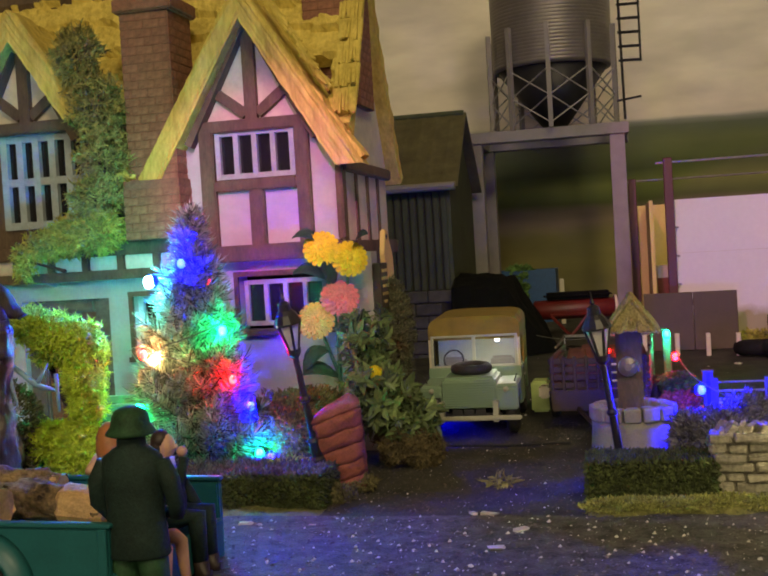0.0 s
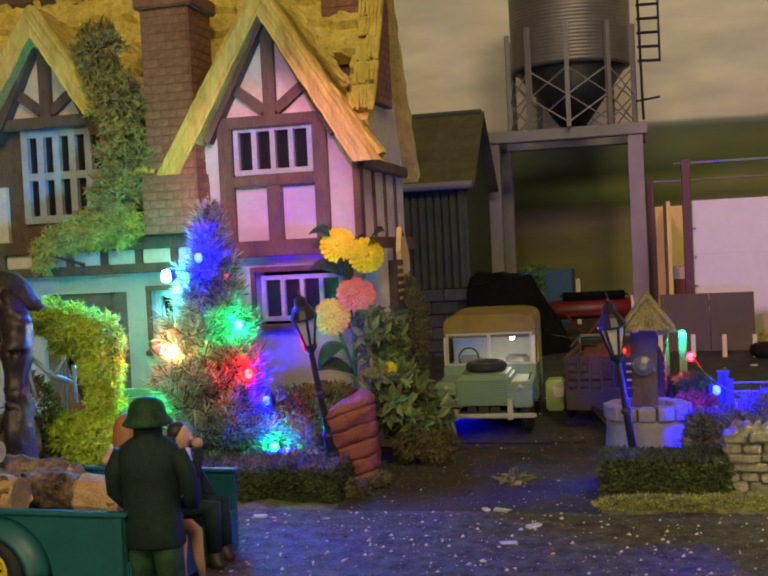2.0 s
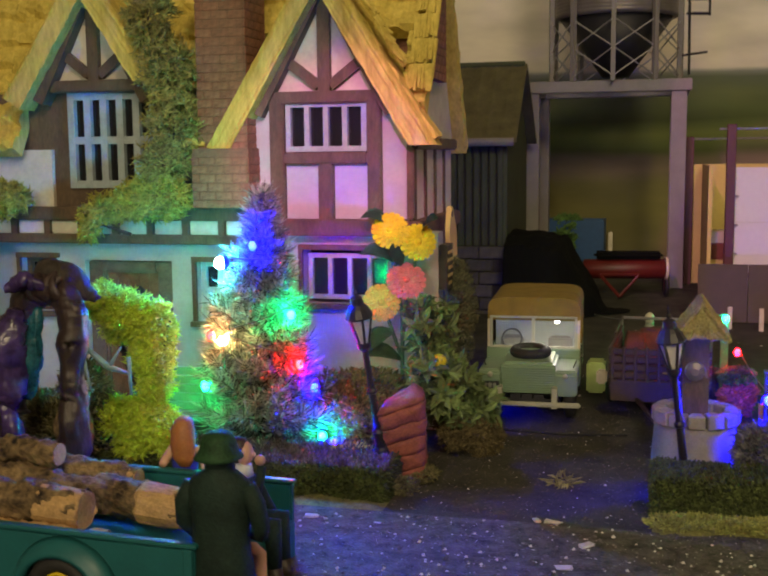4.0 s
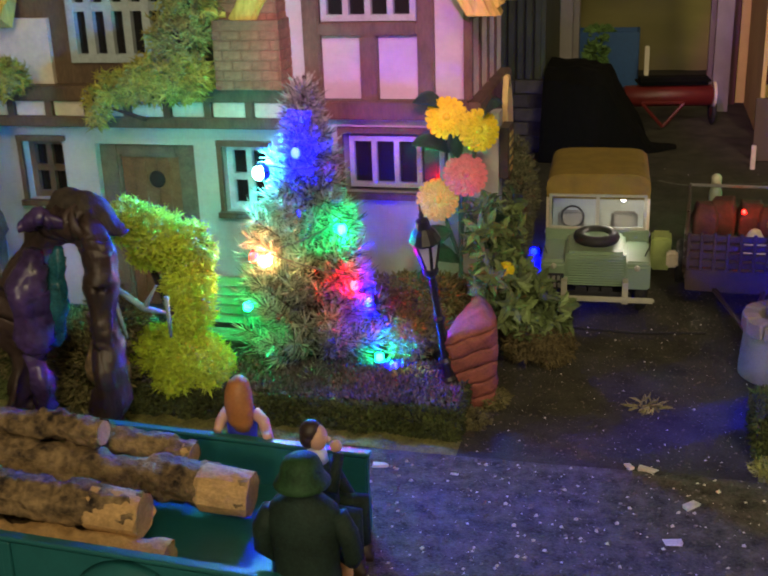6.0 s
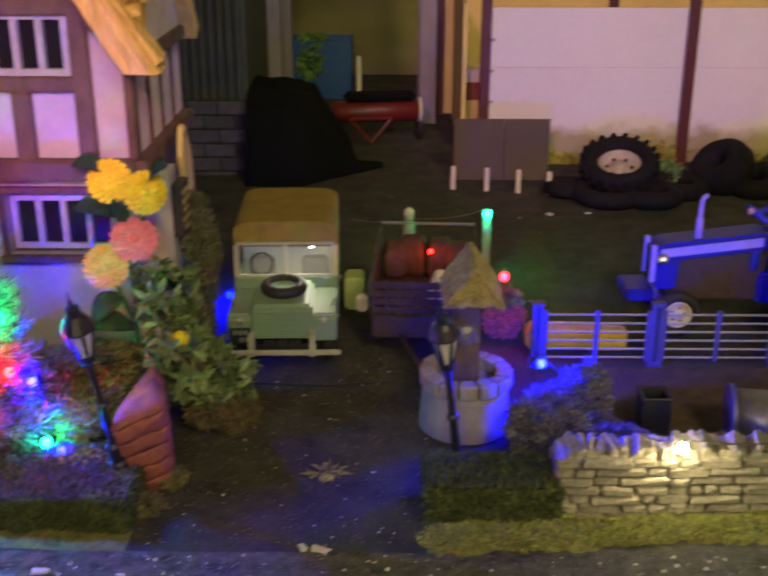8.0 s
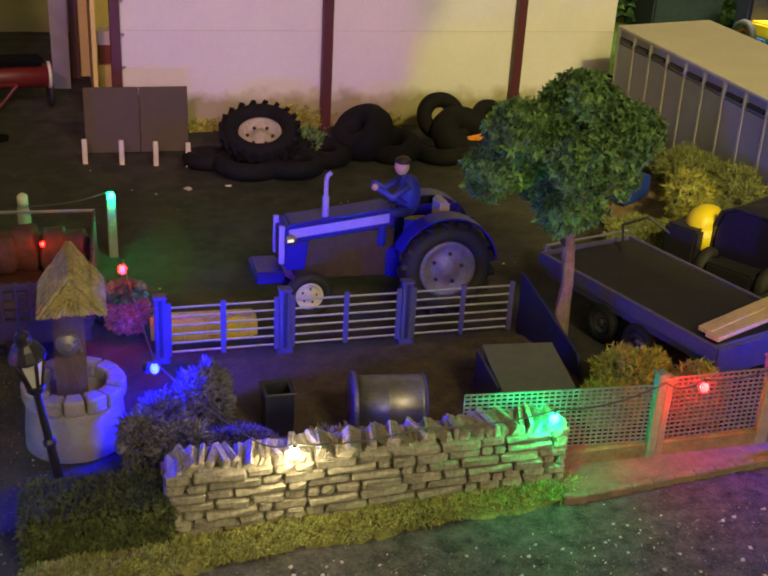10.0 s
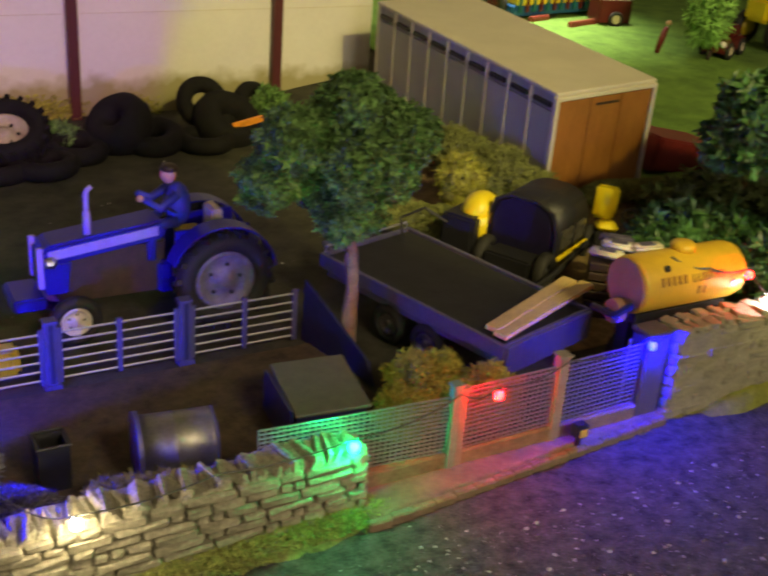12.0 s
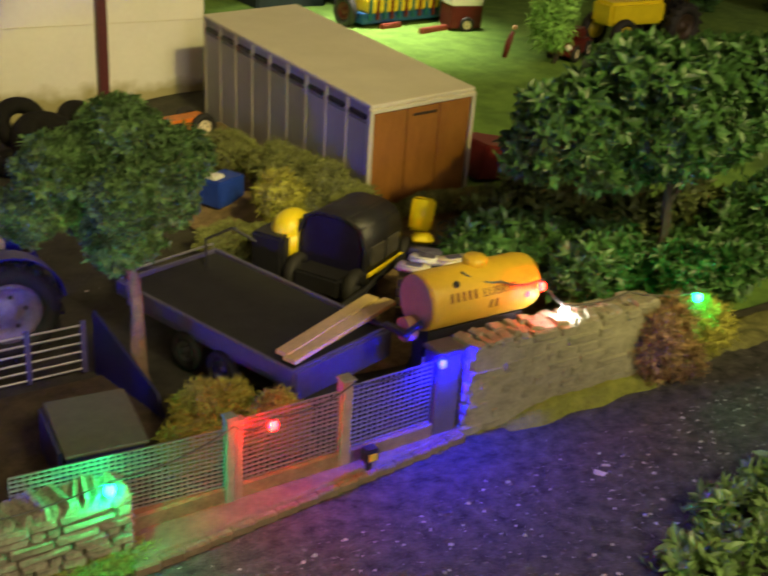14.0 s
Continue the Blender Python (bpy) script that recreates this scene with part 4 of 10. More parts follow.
tagged(part("corrugated_front", soft(bm, 0.0008, 1), M_SHEDGREEN, SHED, world=True), kind="stuff")
part("gable_sheet", prism_x(bmesh.new(), [(sy0, 0.060), (sy1, 0.060), (sy1, 0.148), (0.880, 0.203), (sy0, 0.148)], sx1 - 0.003, sx1), M_SHEDGREEN, SHED, world=True)
for a, za, b, zb in ((0.880, 0.208, 0.812, 0.146), (0.880, 0.208, 0.952, 0.146)):
    bm = bmesh.new()
    n = 60
    rows = []
    for i in range(n + 1):
        xx = sx0 - 0.004 + i * (sx1 - sx0 + 0.012) / n
        up = 0.0018 + (0.0006 if i % 4 == 0 else 0.0)
        rows.append([bm.verts.new(p) for p in ((xx, a, za), (xx, a, za + up), (xx, b, zb + up), (xx, b, zb))])
    for p, q in zip(rows, rows[1:]):
        for k in range(4):
            bm.faces.new((p[k], q[k], q[(k + 1) % 4], p[(k + 1) % 4]))
    bm.faces.new(rows[0])
    bm.faces.new(rows[-1][::-1])
    bmesh.ops.recalc_face_normals(bm, faces=bm.faces[:])
    part("roof_sheet", bm, M_SHEDROOF, SHED, "olive ribbed roof sheet", world=True)
part("gutter", tube(bmesh.new(), [(sx0, 0.811, 0.1465), (sx1 + 0.006, 0.811, 0.1465)], 0.0032, 8), M_GREY, SHED, world=True)
part("ridge_cap", tube(bmesh.new(), [(sx0, 0.880, 0.2095), (sx1 + 0.006, 0.880, 0.2095)], 0.0028, 8), M_SHEDGREEN, SHED, world=True)
BASEW = part("block_base", box(bmesh.new(), sx0 + 0.001, sx1 - 0.001, sy0 - 0.0005, sy1 - 0.001, 0.0, 0.066), M_STONEDARK, SHED, "dark stone block base", world=True)
blk = mesh_of("block", soft(box(bmesh.new(), 0, 0.0205, 0, 0.004, 0, 0.0092), 0.0006, 1), M_BLOCK)
for j in range(6):
    for i in range(9):
        x = sx1 - 0.0212 * (i + 1) - (j % 2) * 0.0106 + 0.0106
        if x + 0.0205 > sx1 + 0.002:
            continue
        ob = new("block", blk)
        ob.parent = BASEW
        ob.location = PLACE[SHED].inverted() @ Vector((x, sy0 - 0.003, 0.0065 + j * 0.0100))

TOWER = thing("hopper_tower", (-0.066, 0.975, ground_z(0, 0.975)), 0, "grey steel bin tower with a weathered round hopper", "tower")
gz = ground_z(0, 0.97)
for lx in (-0.1355, -0.0085):
    for ly in (0.965, 1.055):
        part("leg", soft(box(bmesh.new(), lx, lx + 0.0130, ly, ly + 0.013, gz - 0.002, 0.1905), 0.0006), M_GREY, TOWER, world=True)
for ly in (0.962, 1.052):
    part("crossbeam", soft(box(bmesh.new(), -0.1385, 0.0085, ly, ly + 0.017, 0.1905, 0.2005), 0.0006), M_GREY, TOWER, world=True)
for lx in (-0.1385, -0.006):
    part("crossbeam", soft(box(bmesh.new(), lx, lx + 0.0130, 0.979, 1.052, 0.1905, 0.2000), 0.0006), M_GREY, TOWER, world=True)
cxt, cyt = -0.058, 1.012
prof = [(0.012, 0.206), (0.052, 0.260)]
bm = lathe(bmesh.new(), prof, 36, Matrix.Translation((cxt, cyt, 0)))
part("hopper_cone", bm, M_BLACKPLASTIC, TOWER, "dark hopper cone", world=True, smooth=True)
prof = [(0.0535, 0.258)]
for i in range(40):
    z = 0.2595 + i * 0.0032
    prof += [(0.0545, z), (0.0556, z + 0.0016), (0.0545, z + 0.0030)]
part("hopper_drum", lathe(bmesh.new(), prof, 56, Matrix.Translation((cxt, cyt, 0))), M_SILO, TOWER, "ribbed steel drum", world=True, smooth=True)
posts = []
for k in range(10):
    t = 2 * math.pi * (k + 0.5) / 10
    px, py = cxt + 0.0595 * math.cos(t), cyt + 0.0595 * math.sin(t)
    posts.append((px, py))
    part("upright", box(bmesh.new(), -0.002, 0.002, -0.002, 0.002, 0.200, 0.292, pose(px, py, 0, 0, 0, math.degrees(t))), M_GREY, TOWER, world=True)
for k in range(10):
    (ax, ay), (bx, by) = posts[k], posts[(k + 1) % 10]
    for za, zb in ((0.204, 0.2285), (0.2285, 0.204), (0.2285, 0.253), (0.253, 0.2285)):
        part("brace", tube(bmesh.new(), [(ax, ay, za), (bx, by, zb)], 0.0007, 5), M_GALV, TOWER, world=True)
LAD = part("ladder", tube(bmesh.new(), [(0.022, 0.985, 0.255), (0.022, 0.985, 0.37)], 0.0010, 6), M_BLACKMETAL, TOWER, "dark access ladder", world=True)
part("ladder_rail", tube(bmesh.new(), [(0.006, 0.990, 0.205), (0.004, 0.990, 0.37)], 0.0012, 6), M_BLACKMETAL, TOWER, world=True)
for k in range(9):
    part("rung", tube(bmesh.new(), [(0.003, 0.990, 0.258 + k * 0.0125), (0.023, 0.985, 0.2565 + k * 0.0125)], 0.0013, 6), M_BLACKMETAL, TOWER, world=True)
part("rung", tube(bmesh.new(), [(0.0, 0.990, 0.222), (0.021, 0.985, 0.224)], 0.0010, 6), M_BLACKMETAL, TOWER, world=True)

BARN = thing("barn", (0.20, 0.93, ground_z(0.2, 0.93)), 0, "barn with white sheet walls between maroon steel posts", "barn")
by = 0.850
for i in range(3):
    x0, x1 = 0.0375 + i * 0.1455, min(0.405, 0.0375 + (i + 1) * 0.1455 - 0.0015)
    part("front_sheet", box(bmesh.new(), x0, x1, by + 0.003, by + 0.006, 0.010, 0.1255), M_BARNWHITE, BARN, "white wall sheet", world=True)
    part("sheet_seam", box(bmesh.new(), x0, x1, by + 0.0026, by + 0.0031, 0.0838, 0.0842), M_PANEL, BARN, world=True)
for i in range(3):
    x = 0.0315 + i * 0.1455
    part("post", soft(box(bmesh.new(), x, x + 0.0068, by - 0.004, by + 0.0028, 0.008, 0.158), 0.0004, 1), M_MAROON, BARN, world=True)
    part("rear_post", soft(box(bmesh.new(), x - 0.026, x - 0.019, 1.0, 1.007, 0.012, 0.151), 0.0004, 1), M_MAROON, BARN, world=True)
    part("truss", box(bmesh.new(), x + 0.0020, x + 0.0048, by + 0.004, by + 0.010, 0.130, 0.140), M_MAROON, BARN, world=True)
for k in range(3):
    part("bolt", tube(bmesh.new(), [(0.0385, by - 0.001, 0.060 + k * 0.022), (0.041, by - 0.001, 0.060 + k * 0.022)], 0.0008, 6), M_GREY, BARN, world=True)
part("top_rod", tube(bmesh.new(), [(0.026, by - 0.001, 0.1545), (0.41, by - 0.001, 0.1545)], 0.0009, 6), M_GALV, BARN, world=True)
part("top_rod", tube(bmesh.new(), [(0.005, 1.003, 0.1490), (0.41, 1.003, 0.1490)], 0.0009, 6), M_GALV, BARN, world=True)
part("side_sheet", box(bmesh.new(), 0.020, 0.023, by + 0.02, 1.0, 0.010, 0.1265), M_CREAMYELLOWLIT, BARN, "cream side sheet with yellow light in its colour", world=True)
part("rear_sheet", box(bmesh.new(), 0.012, 0.41, 1.008, 1.011, 0.010, 0.1265), M_CREAMYELLOWLIT, BARN, world=True)


# ---------------------------------------------------------------- fairy lights
def led(name, p, col, power, r=0.0023, hood=0.36, group="fairy lights", label=""):
    ob = thing(name, p, 0, label, "fairy light", group)
    part("bulb", ball(bmesh.new(), p, (r, r, r * 1.25), u=12, v=8), glow("glow_" + label.split()[0], col, power), ob, world=True, smooth=True)
    q = Vector(p)
    part("cap", tube(bmesh.new(), [q + Vector((0, 0, r * 1.15)), q + Vector((0, 0, r * 1.7))], r * hood, 8), M_BLACKPLASTIC, ob, world=True)
    return ob


GREEN, REDC, BLUEC, WARM, COLD, PUREW, SOFTW = (0.0002, 1.0, 0.24), (1.0, 0.0003, 0.0004), (0.00001, 0.00006, 1.0), (1.0, 0.55, 0.20), (0.10, 1.0, 0.90), (0.95, 0.92, 1.0), (1.0, 0.80, 0.46)
# blue bulb at z 0.1110 is unseen, added to tint the fir top
LEDS = [((-0.1698, 0.4264, 0.0699), GREEN, 720), ((-0.1645, 0.4216, 0.0494), REDC, 720), ((-0.1970, 0.4157, 0.0595), WARM, 510), ((-0.2005, 0.4125, 0.0622), REDC, 160),
        ((-0.2092, 0.4239, 0.0377), GREEN, 660), ((-0.1852, 0.4230, 0.0997), BLUEC, 9000), ((-0.1815, 0.4450, 0.0912), REDC, 200), ((-0.1860, 0.4335, 0.1110), BLUEC, 2550),
        ((-0.1991, 0.4199, 0.0925), COLD, 1400), ((-0.1582, 0.4313, 0.0160), GREEN, 380), ((-0.1655, 0.4440, 0.0345), BLUEC, 9000), ((-0.1511, 0.4262, 0.0150), BLUEC, 1800),
        ((-0.1142, 0.5935, 0.0106), BLUEC, 1900), ((0.0210, 0.6350, 0.0420), GREEN, 330), ((0.0217, 0.5485, 0.0382), REDC, 360), ((0.0285, 0.4650, 0.0332), BLUEC, 6200),
        ((0.0675, 0.4000, 0.0328), SOFTW, 350), ((0.1613, 0.4050, 0.0325), GREEN, 540), ((0.2221, 0.4082, 0.0372), REDC, 540), ((0.3026, 0.4160, 0.0378), BLUEC, 2900),
        ((0.3562, 0.4215, 0.0588), REDC, 240), ((0.3684, 0.4180, 0.0458), PUREW, 210), ((0.4442, 0.4085, 0.0410), GREEN, 280), ((-0.0116, 0.5815, 0.0388), REDC, 90)]
NAMES = {GREEN: "green", REDC: "red", BLUEC: "blue", WARM: "warm white", COLD: "cold white", PUREW: "white", SOFTW: "soft white"}
for p, c, w in LEDS:
    lamp = led("fairy_light", p, c, w, 0.0010 if p[1] == 0.5815 else 0.0021 if c == COLD else 0.0017, label=NAMES[c] + " glowing fairy light bulb on a thin wire")
    # four bulbs get an added black disc that keeps their light off one side
    q, back = Vector(p), {(-0.1142, 0.5935): (1, 0.2, 0), (0.0285, 0.4650): (-1.0, 0.25, 0.1), (-0.1655, 0.4440): (0.95, 0.30, 0.1), (-0.1991, 0.4199): (1, 0.25, 0.1)}.get(p[:2])
    if back:
        back = Vector(back).normalized()
        part("light_shield", tube(bmesh.new(), [q + back * 0.0022, q + back * 0.0042], [0.0022 if p[0] > 0 else 0.0035, 0.0016], 14), M_BLACKPLASTIC, lamp, "black shield added behind the bulb to block its light", world=True)


def wire(pts, label, r=0.0004, sag=0.004):
    out = []
    for a, b in zip(pts, pts[1:]):
        a, b = Vector(a), Vector(b)
        for i in range(8):
            t = i / 8
            q = a.lerp(b, t)
            q.z -= sag * 4 * t * (1 - t)
            out.append(q)
    out.append(Vector(pts[-1]))
    return solo("light_wire", tube(bmesh.new(), out, r, 5), M_TWINE, label, "wire", smooth=True)


wire([(-0.1852, 0.4230, 0.1035), (-0.1780, 0.4250, 0.094), (-0.1991, 0.4199, 0.0960), (-0.1698, 0.4264, 0.0738), (-0.1900, 0.4130, 0.066), (-0.1970, 0.4157, 0.0630), (-0.1645, 0.4216, 0.0530), (-0.2092, 0.4239, 0.0412), (-0.1582, 0.4313, 0.0195)], "thin dark fairy light wire round the tree", sag=0.001)
wire([(-0.052, 0.612, 0.046), (-0.016, 0.622, 0.043), (0.0210, 0.6350, 0.0450)], "thin clear fairy light wire over the yard", 0.0002, 0.002)
wire([(0.0223, 0.5560, 0.0395), (0.0285, 0.4650, 0.0365), (0.0560, 0.4160, 0.0300), (0.0675, 0.4000, 0.0360), (0.115, 0.410, 0.0310), (0.1613, 0.4050, 0.0358)], "thin fairy light wire along the stone wall", 0.0003, 0.002)
wire([(0.1613, 0.4050, 0.0358), (0.210, 0.414, 0.037), (0.2221, 0.4082, 0.0405), (0.259, 0.414, 0.041), (0.3026, 0.4160, 0.0412)], "thin fairy light wire along the mesh fence", sag=0.003)
wire([(0.322, 0.4335, 0.0670), (0.338, 0.4265, 0.0625), (0.3562, 0.4215, 0.0620), (0.3684, 0.4180, 0.0490), (0.41, 0.420, 0.046), (0.4442, 0.4085, 0.0440)], "thin black fairy light wire over tank and wall", 0.0005, 0.002)

# ---------------------------------------------------------------- the fairy-lit fir
RT = random.Random(21)
FIR = thing("christmas_tree", (-0.1853, 0.436, 0.0), 0, "silvery green bottle-brush fir hung with fairy lights", "tree")
part("trunk", tube(bmesh.new(), [(-0.1853, 0.436, 0), (-0.1853, 0.436, 0.06), (-0.1850, 0.437, 0.126)], [0.0030, 0.0020, 0.0005], 8), M_BARK, FIR, world=True)
verts, faces = [], []
branches = bmesh.new()
for k in range(240):
    h = 0.005 + 0.116 * (k / 240) ** 1.08
    ang = k * 2.39996 + RT.uniform(-0.35, 0.35)
    reach = 0.0262 * (1 - h / 0.130) ** 1.0 * RT.uniform(0.66, 1.12) + 0.0018
    if math.cos(ang) < -0.2 and 0.02 < h < 0.085:
        reach *= 1.22
    base = Vector((-0.1853, 0.4362, h))
    tip = base + Vector((math.cos(ang) * reach, math.sin(ang) * reach, reach * RT.uniform(0.30, 0.95)))
    tube(branches, [base, tip], [0.0006, 0.0002], 4)
    nn = int(24 + 96 * reach / 0.03)
    d = (tip - base).normalized()
    _, a, b = frame_of(d)
    for i in range(nn):
        t = 0.25 + 0.77 * (i + RT.random()) / nn
        q = base.lerp(tip, t)
        w = i * 2.39996 + RT.uniform(-0.4, 0.4)
        out = (a * math.cos(w) + b * math.sin(w)) + d * RT.uniform(0.55, 1.15)
        if i > nn - 4:
            out = d + a * RT.uniform(-0.3, 0.3)
        out.normalize()
        ln = RT.uniform(0.0058, 0.0100) * (0.62 + 0.38 * (1 - h / 0.13))
        e = q + out * ln + Vector((0, 0, 0.0006))
        s = out.cross(Vector((0.3, 0.2, 1))).normalized() * 0.00023
        u = out.cross(s).normalized() * 0.00023
        mid = q + out * ln * 0.55
        j = len(verts)
        verts += [q + s * 0.6, q - s * 0.6 + u * 0.6, q - s * 0.6 - u * 0.6, mid + s, mid - s + u, mid - s - u, e]
        faces += [(j, j + 1, j + 4, j + 3), (j + 1, j + 2, j + 5, j + 4), (j + 2, j, j + 3, j + 5), (j + 3, j + 4, j + 6), (j + 4, j + 5, j + 6), (j + 5, j + 3, j + 6)]
tagged(part("branchwork", branches, M_BARK, FIR, world=True), kind="stuff")
nd = new("needles", raw("needles", [PLACE[FIR].inverted() @ Vector(v) for v in verts], faces, M_NEEDLE))
nd.parent = FIR
tagged(nd, "silvery green needles", kind="stuff")

# ---------------------------------------------------------------- garden of the cottage
RG = random.Random(31)


def hedge(name, x0, x1, y0, y1, z1, label, top=M_GREYMOSS):
    ob = thing(name, ((x0 + x1) / 2, (y0 + y1) / 2, 0), 0, label, "hedge")
    bm = box(bmesh.new(), x0 + 0.001, x1 - 0.001, y0 + 0.001, y1 - 0.001, -0.001, z1 - 0.001)
    bmesh.ops.subdivide_edges(bm, edges=bm.edges[:], cuts=14, use_grid_fill=True)
    for v in bm.verts:
        v.co += Vector((noise.noise(v.co * 200), noise.noise(v.co * 200 + Vector((5, 0, 0))), noise.noise(v.co * 200 + Vector((0, 5, 0))))) * 0.0014
    part("core", bm, M_DARKMOSS, ob, world=True)
    n = int((x1 - x0) * (y1 - y0 + 2 * z1) * 1.3e6)
    vs, fs = [], []
    vt, ft = [], []
    for _ in range(n):
        side = RG.random()
        if side < 0.45:
            p, d, up = Vector((RG.uniform(x0, x1), y0, RG.uniform(0, z1))), Vector((0, -1, 0)), False
        elif side < 0.6:
            e = RG.random() < 0.5
            p, d, up = Vector((x0 if e else x1, RG.uniform(y0, y1), RG.uniform(0, z1))), Vector((-1 if e else 1, 0, 0)), False
        else:
            p, d, up = Vector((RG.uniform(x0, x1), RG.uniform(y0, y1), z1 + 0.001 * noise.noise(Vector((RG.random(), 0, 0))))), Vector((0, 0, 1)), True
        d = (d + Vector((RG.gauss(0, 0.5), RG.gauss(0, 0.5), RG.gauss(0, 0.5)))).normalized()
        _, a, b = frame_of(d)
        s = RG.uniform(0.0010, 0.0026)
        V, F = (vt, ft) if up else (vs, fs)
        j = len(V)
        w = s * 0.4
        V += [p + a * w, p - a * w * 0.5 + b * w, p - a * w * 0.5 - b * w, p + d * s]
        F += [(j, j + 1, j + 3), (j + 1, j + 2, j + 3), (j + 2, j, j + 3)]
    inv = PLACE[ob].inverted()
    for nm, V, F, m in (("moss", vs, fs, M_DARKMOSS), ("top_scatter", vt, ft, top)):
        o = new(nm, raw(nm, [inv @ q for q in V], F, m))
        o.parent = ob
        tagged(o, kind="stuff")
    return ob


hedge("hedge", -0.250, -0.121, 0.397, 0.434, 0.0135, "low dark moss hedge with grey scatter on top")
hedge("hedge", -0.018, 0.0285, 0.402, 0.427, 0.0150, "low square dark green moss hedge beside the stone wall", M_DARKMOSS)
hedge("hedge", -0.420, -0.252, 0.399, 0.430, 0.0300, "low dark moss hedge with dry scatter on top", M_DRYMOSS)

LIMEB = thing("lime_bush", (-0.225, 0.402, 0.0), 0, "tall yellow-green lichen bush in the garden", "bush")
for a, b in (((-0.222, 0.402, -0.002), (-0.222, 0.402, 0.040)), ((-0.222, 0.402, 0.030), (-0.240, 0.402, 0.066)), ((-0.222, 0.402, 0.035), (-0.214, 0.402, 0.070))):
    part("stem", tube(bmesh.new(), [a, ((a[0] + b[0]) / 2 - 0.002, 0.402, (a[2] + b[2]) / 2), b], [0.0022, 0.0018, 0.0008], 6), M_BARK, LIMEB, world=True)
for nm, blobs, n in (("upper_clump", [((-0.2450, 0.402, 0.0775), (0.008, 0.009, 0.008)), ((-0.2340, 0.401, 0.0710), (0.0115, 0.011, 0.012)), ((-0.2225, 0.402, 0.0670), (0.0105, 0.010, 0.0115)), ((-0.2225, 0.402, 0.0545), (0.0095, 0.010, 0.010)), ((-0.2215, 0.402, 0.0430), (0.0070, 0.008, 0.009))], 9000),
                     ("lower_clump", [((-0.2370, 0.400, 0.0275), (0.0105, 0.010, 0.0100)), ((-0.2250, 0.400, 0.0270), (0.0110, 0.010, 0.0110)), ((-0.2170, 0.401, 0.0220), (0.0085, 0.009, 0.0105)), ((-0.2300, 0.400, 0.0180), (0.0110, 0.009, 0.0080))], 6500)):
    cl = foliage(nm, blobs, n * 0.85, 0.0038, M_LIME, RG, 0.15, leaf="lace", shell=0.35)
    cl.parent = LIMEB
    cl.matrix_parent_inverse = PLACE[LIMEB].inverted()
# gnarled dark arch; its violet and teal sheen is put in as coloured glossy pieces
M_VIOLET = mat("violet_sheen_wood", (0.050, 0.030, 0.095), 0.25, var=0.7, scale=60, bump=1.6, fine=300, col2=(0.085, 0.05, 0.19))
ARCH = thing("gnarled_arch", (-0.235, 0.362, 0.0), 0, "twisted brown driftwood arch with violet and teal sheen coloured in", "ornament")


def gnarl(pts, radii, seed, sway=0.62):
    rn = random.Random(seed)
    P, Rr = [], []
    pts = [Vector(p) for p in pts]
    for i in range(len(pts) - 1):
        for k in range(10):
            t = k / 10
            q = pts[i].lerp(pts[i + 1], t) + Vector((rn.uniform(-1, 1), rn.uniform(-1, 1), rn.uniform(-1, 1))) * 0.0003
            P.append(q)
            Rr.append((radii[i] * (1 - t) + radii[i + 1] * t) * (1 + 0.25 * noise.noise(Vector((seed * 3.1, (i + t) * 1.7, 0)))))
    P.append(pts[-1])
    Rr.append(radii[-1])
    bm = tube(bmesh.new(), P, Rr, 22)
    big = max(radii)
    for v in bm.verts:
        c = v.co.copy()
        v.co += Vector((noise.noise(c * 70), noise.noise(c * 70 + Vector((9, 0, 0))), noise.noise(c * 70 + Vector((0, 9, 0))))) * big * sway
        c = Vector((c.x * 420, c.y * 420, c.z * 90))
        v.co += Vector((noise.noise(c), noise.noise(c + Vector((9, 0, 0))), 0.3 * noise.noise(c + Vector((0, 9, 0))))) * 0.0016
    return bm


part("limb", gnarl([(-0.2755, 0.360, -0.002), (-0.2735, 0.361, 0.018), (-0.2705, 0.362, 0.034), (-0.2670, 0.363, 0.052), (-0.2640, 0.364, 0.068), (-0.2575, 0.365, 0.081), (-0.2480, 0.366, 0.088), (-0.2395, 0.366, 0.0865)], [0.0048, 0.0052, 0.0080, 0.0105, 0.0100, 0.0068, 0.0050, 0.0048], 1), M_DARKBARK, ARCH, world=True, smooth=True)
part("limb", gnarl([(-0.2440, 0.366, 0.0885), (-0.2385, 0.366, 0.0860), (-0.2388, 0.364, 0.0760), (-0.2365, 0.363, 0.0610), (-0.2355, 0.362, 0.0480), (-0.2362, 0.361, 0.0340), (-0.2390, 0.360, 0.0180), (-0.2400, 0.360, -0.002)], [0.0040, 0.0052, 0.0060, 0.0058, 0.0048, 0.0056, 0.0044, 0.0042], 2), M_DARKBARK, ARCH, world=True, smooth=True)
part("knot", gnarl([(-0.2590, 0.369, 0.0870), (-0.2480, 0.368, 0.0945), (-0.2370, 0.369, 0.0900), (-0.2300, 0.370, 0.0820)], [0.0026, 0.0046, 0.0044, 0.0020], 12), M_BARK, ARCH, world=True, smooth=True)
part("shard", gnarl([(-0.2575, 0.356, 0.0800), (-0.2590, 0.354, 0.0680), (-0.2595, 0.354, 0.0520), (-0.2615, 0.356, 0.0360)], [0.0034, 0.0062, 0.0058, 0.0022], 4), M_VIOLET, ARCH, "violet piece coloured as sheen on the limb", world=True, smooth=True)
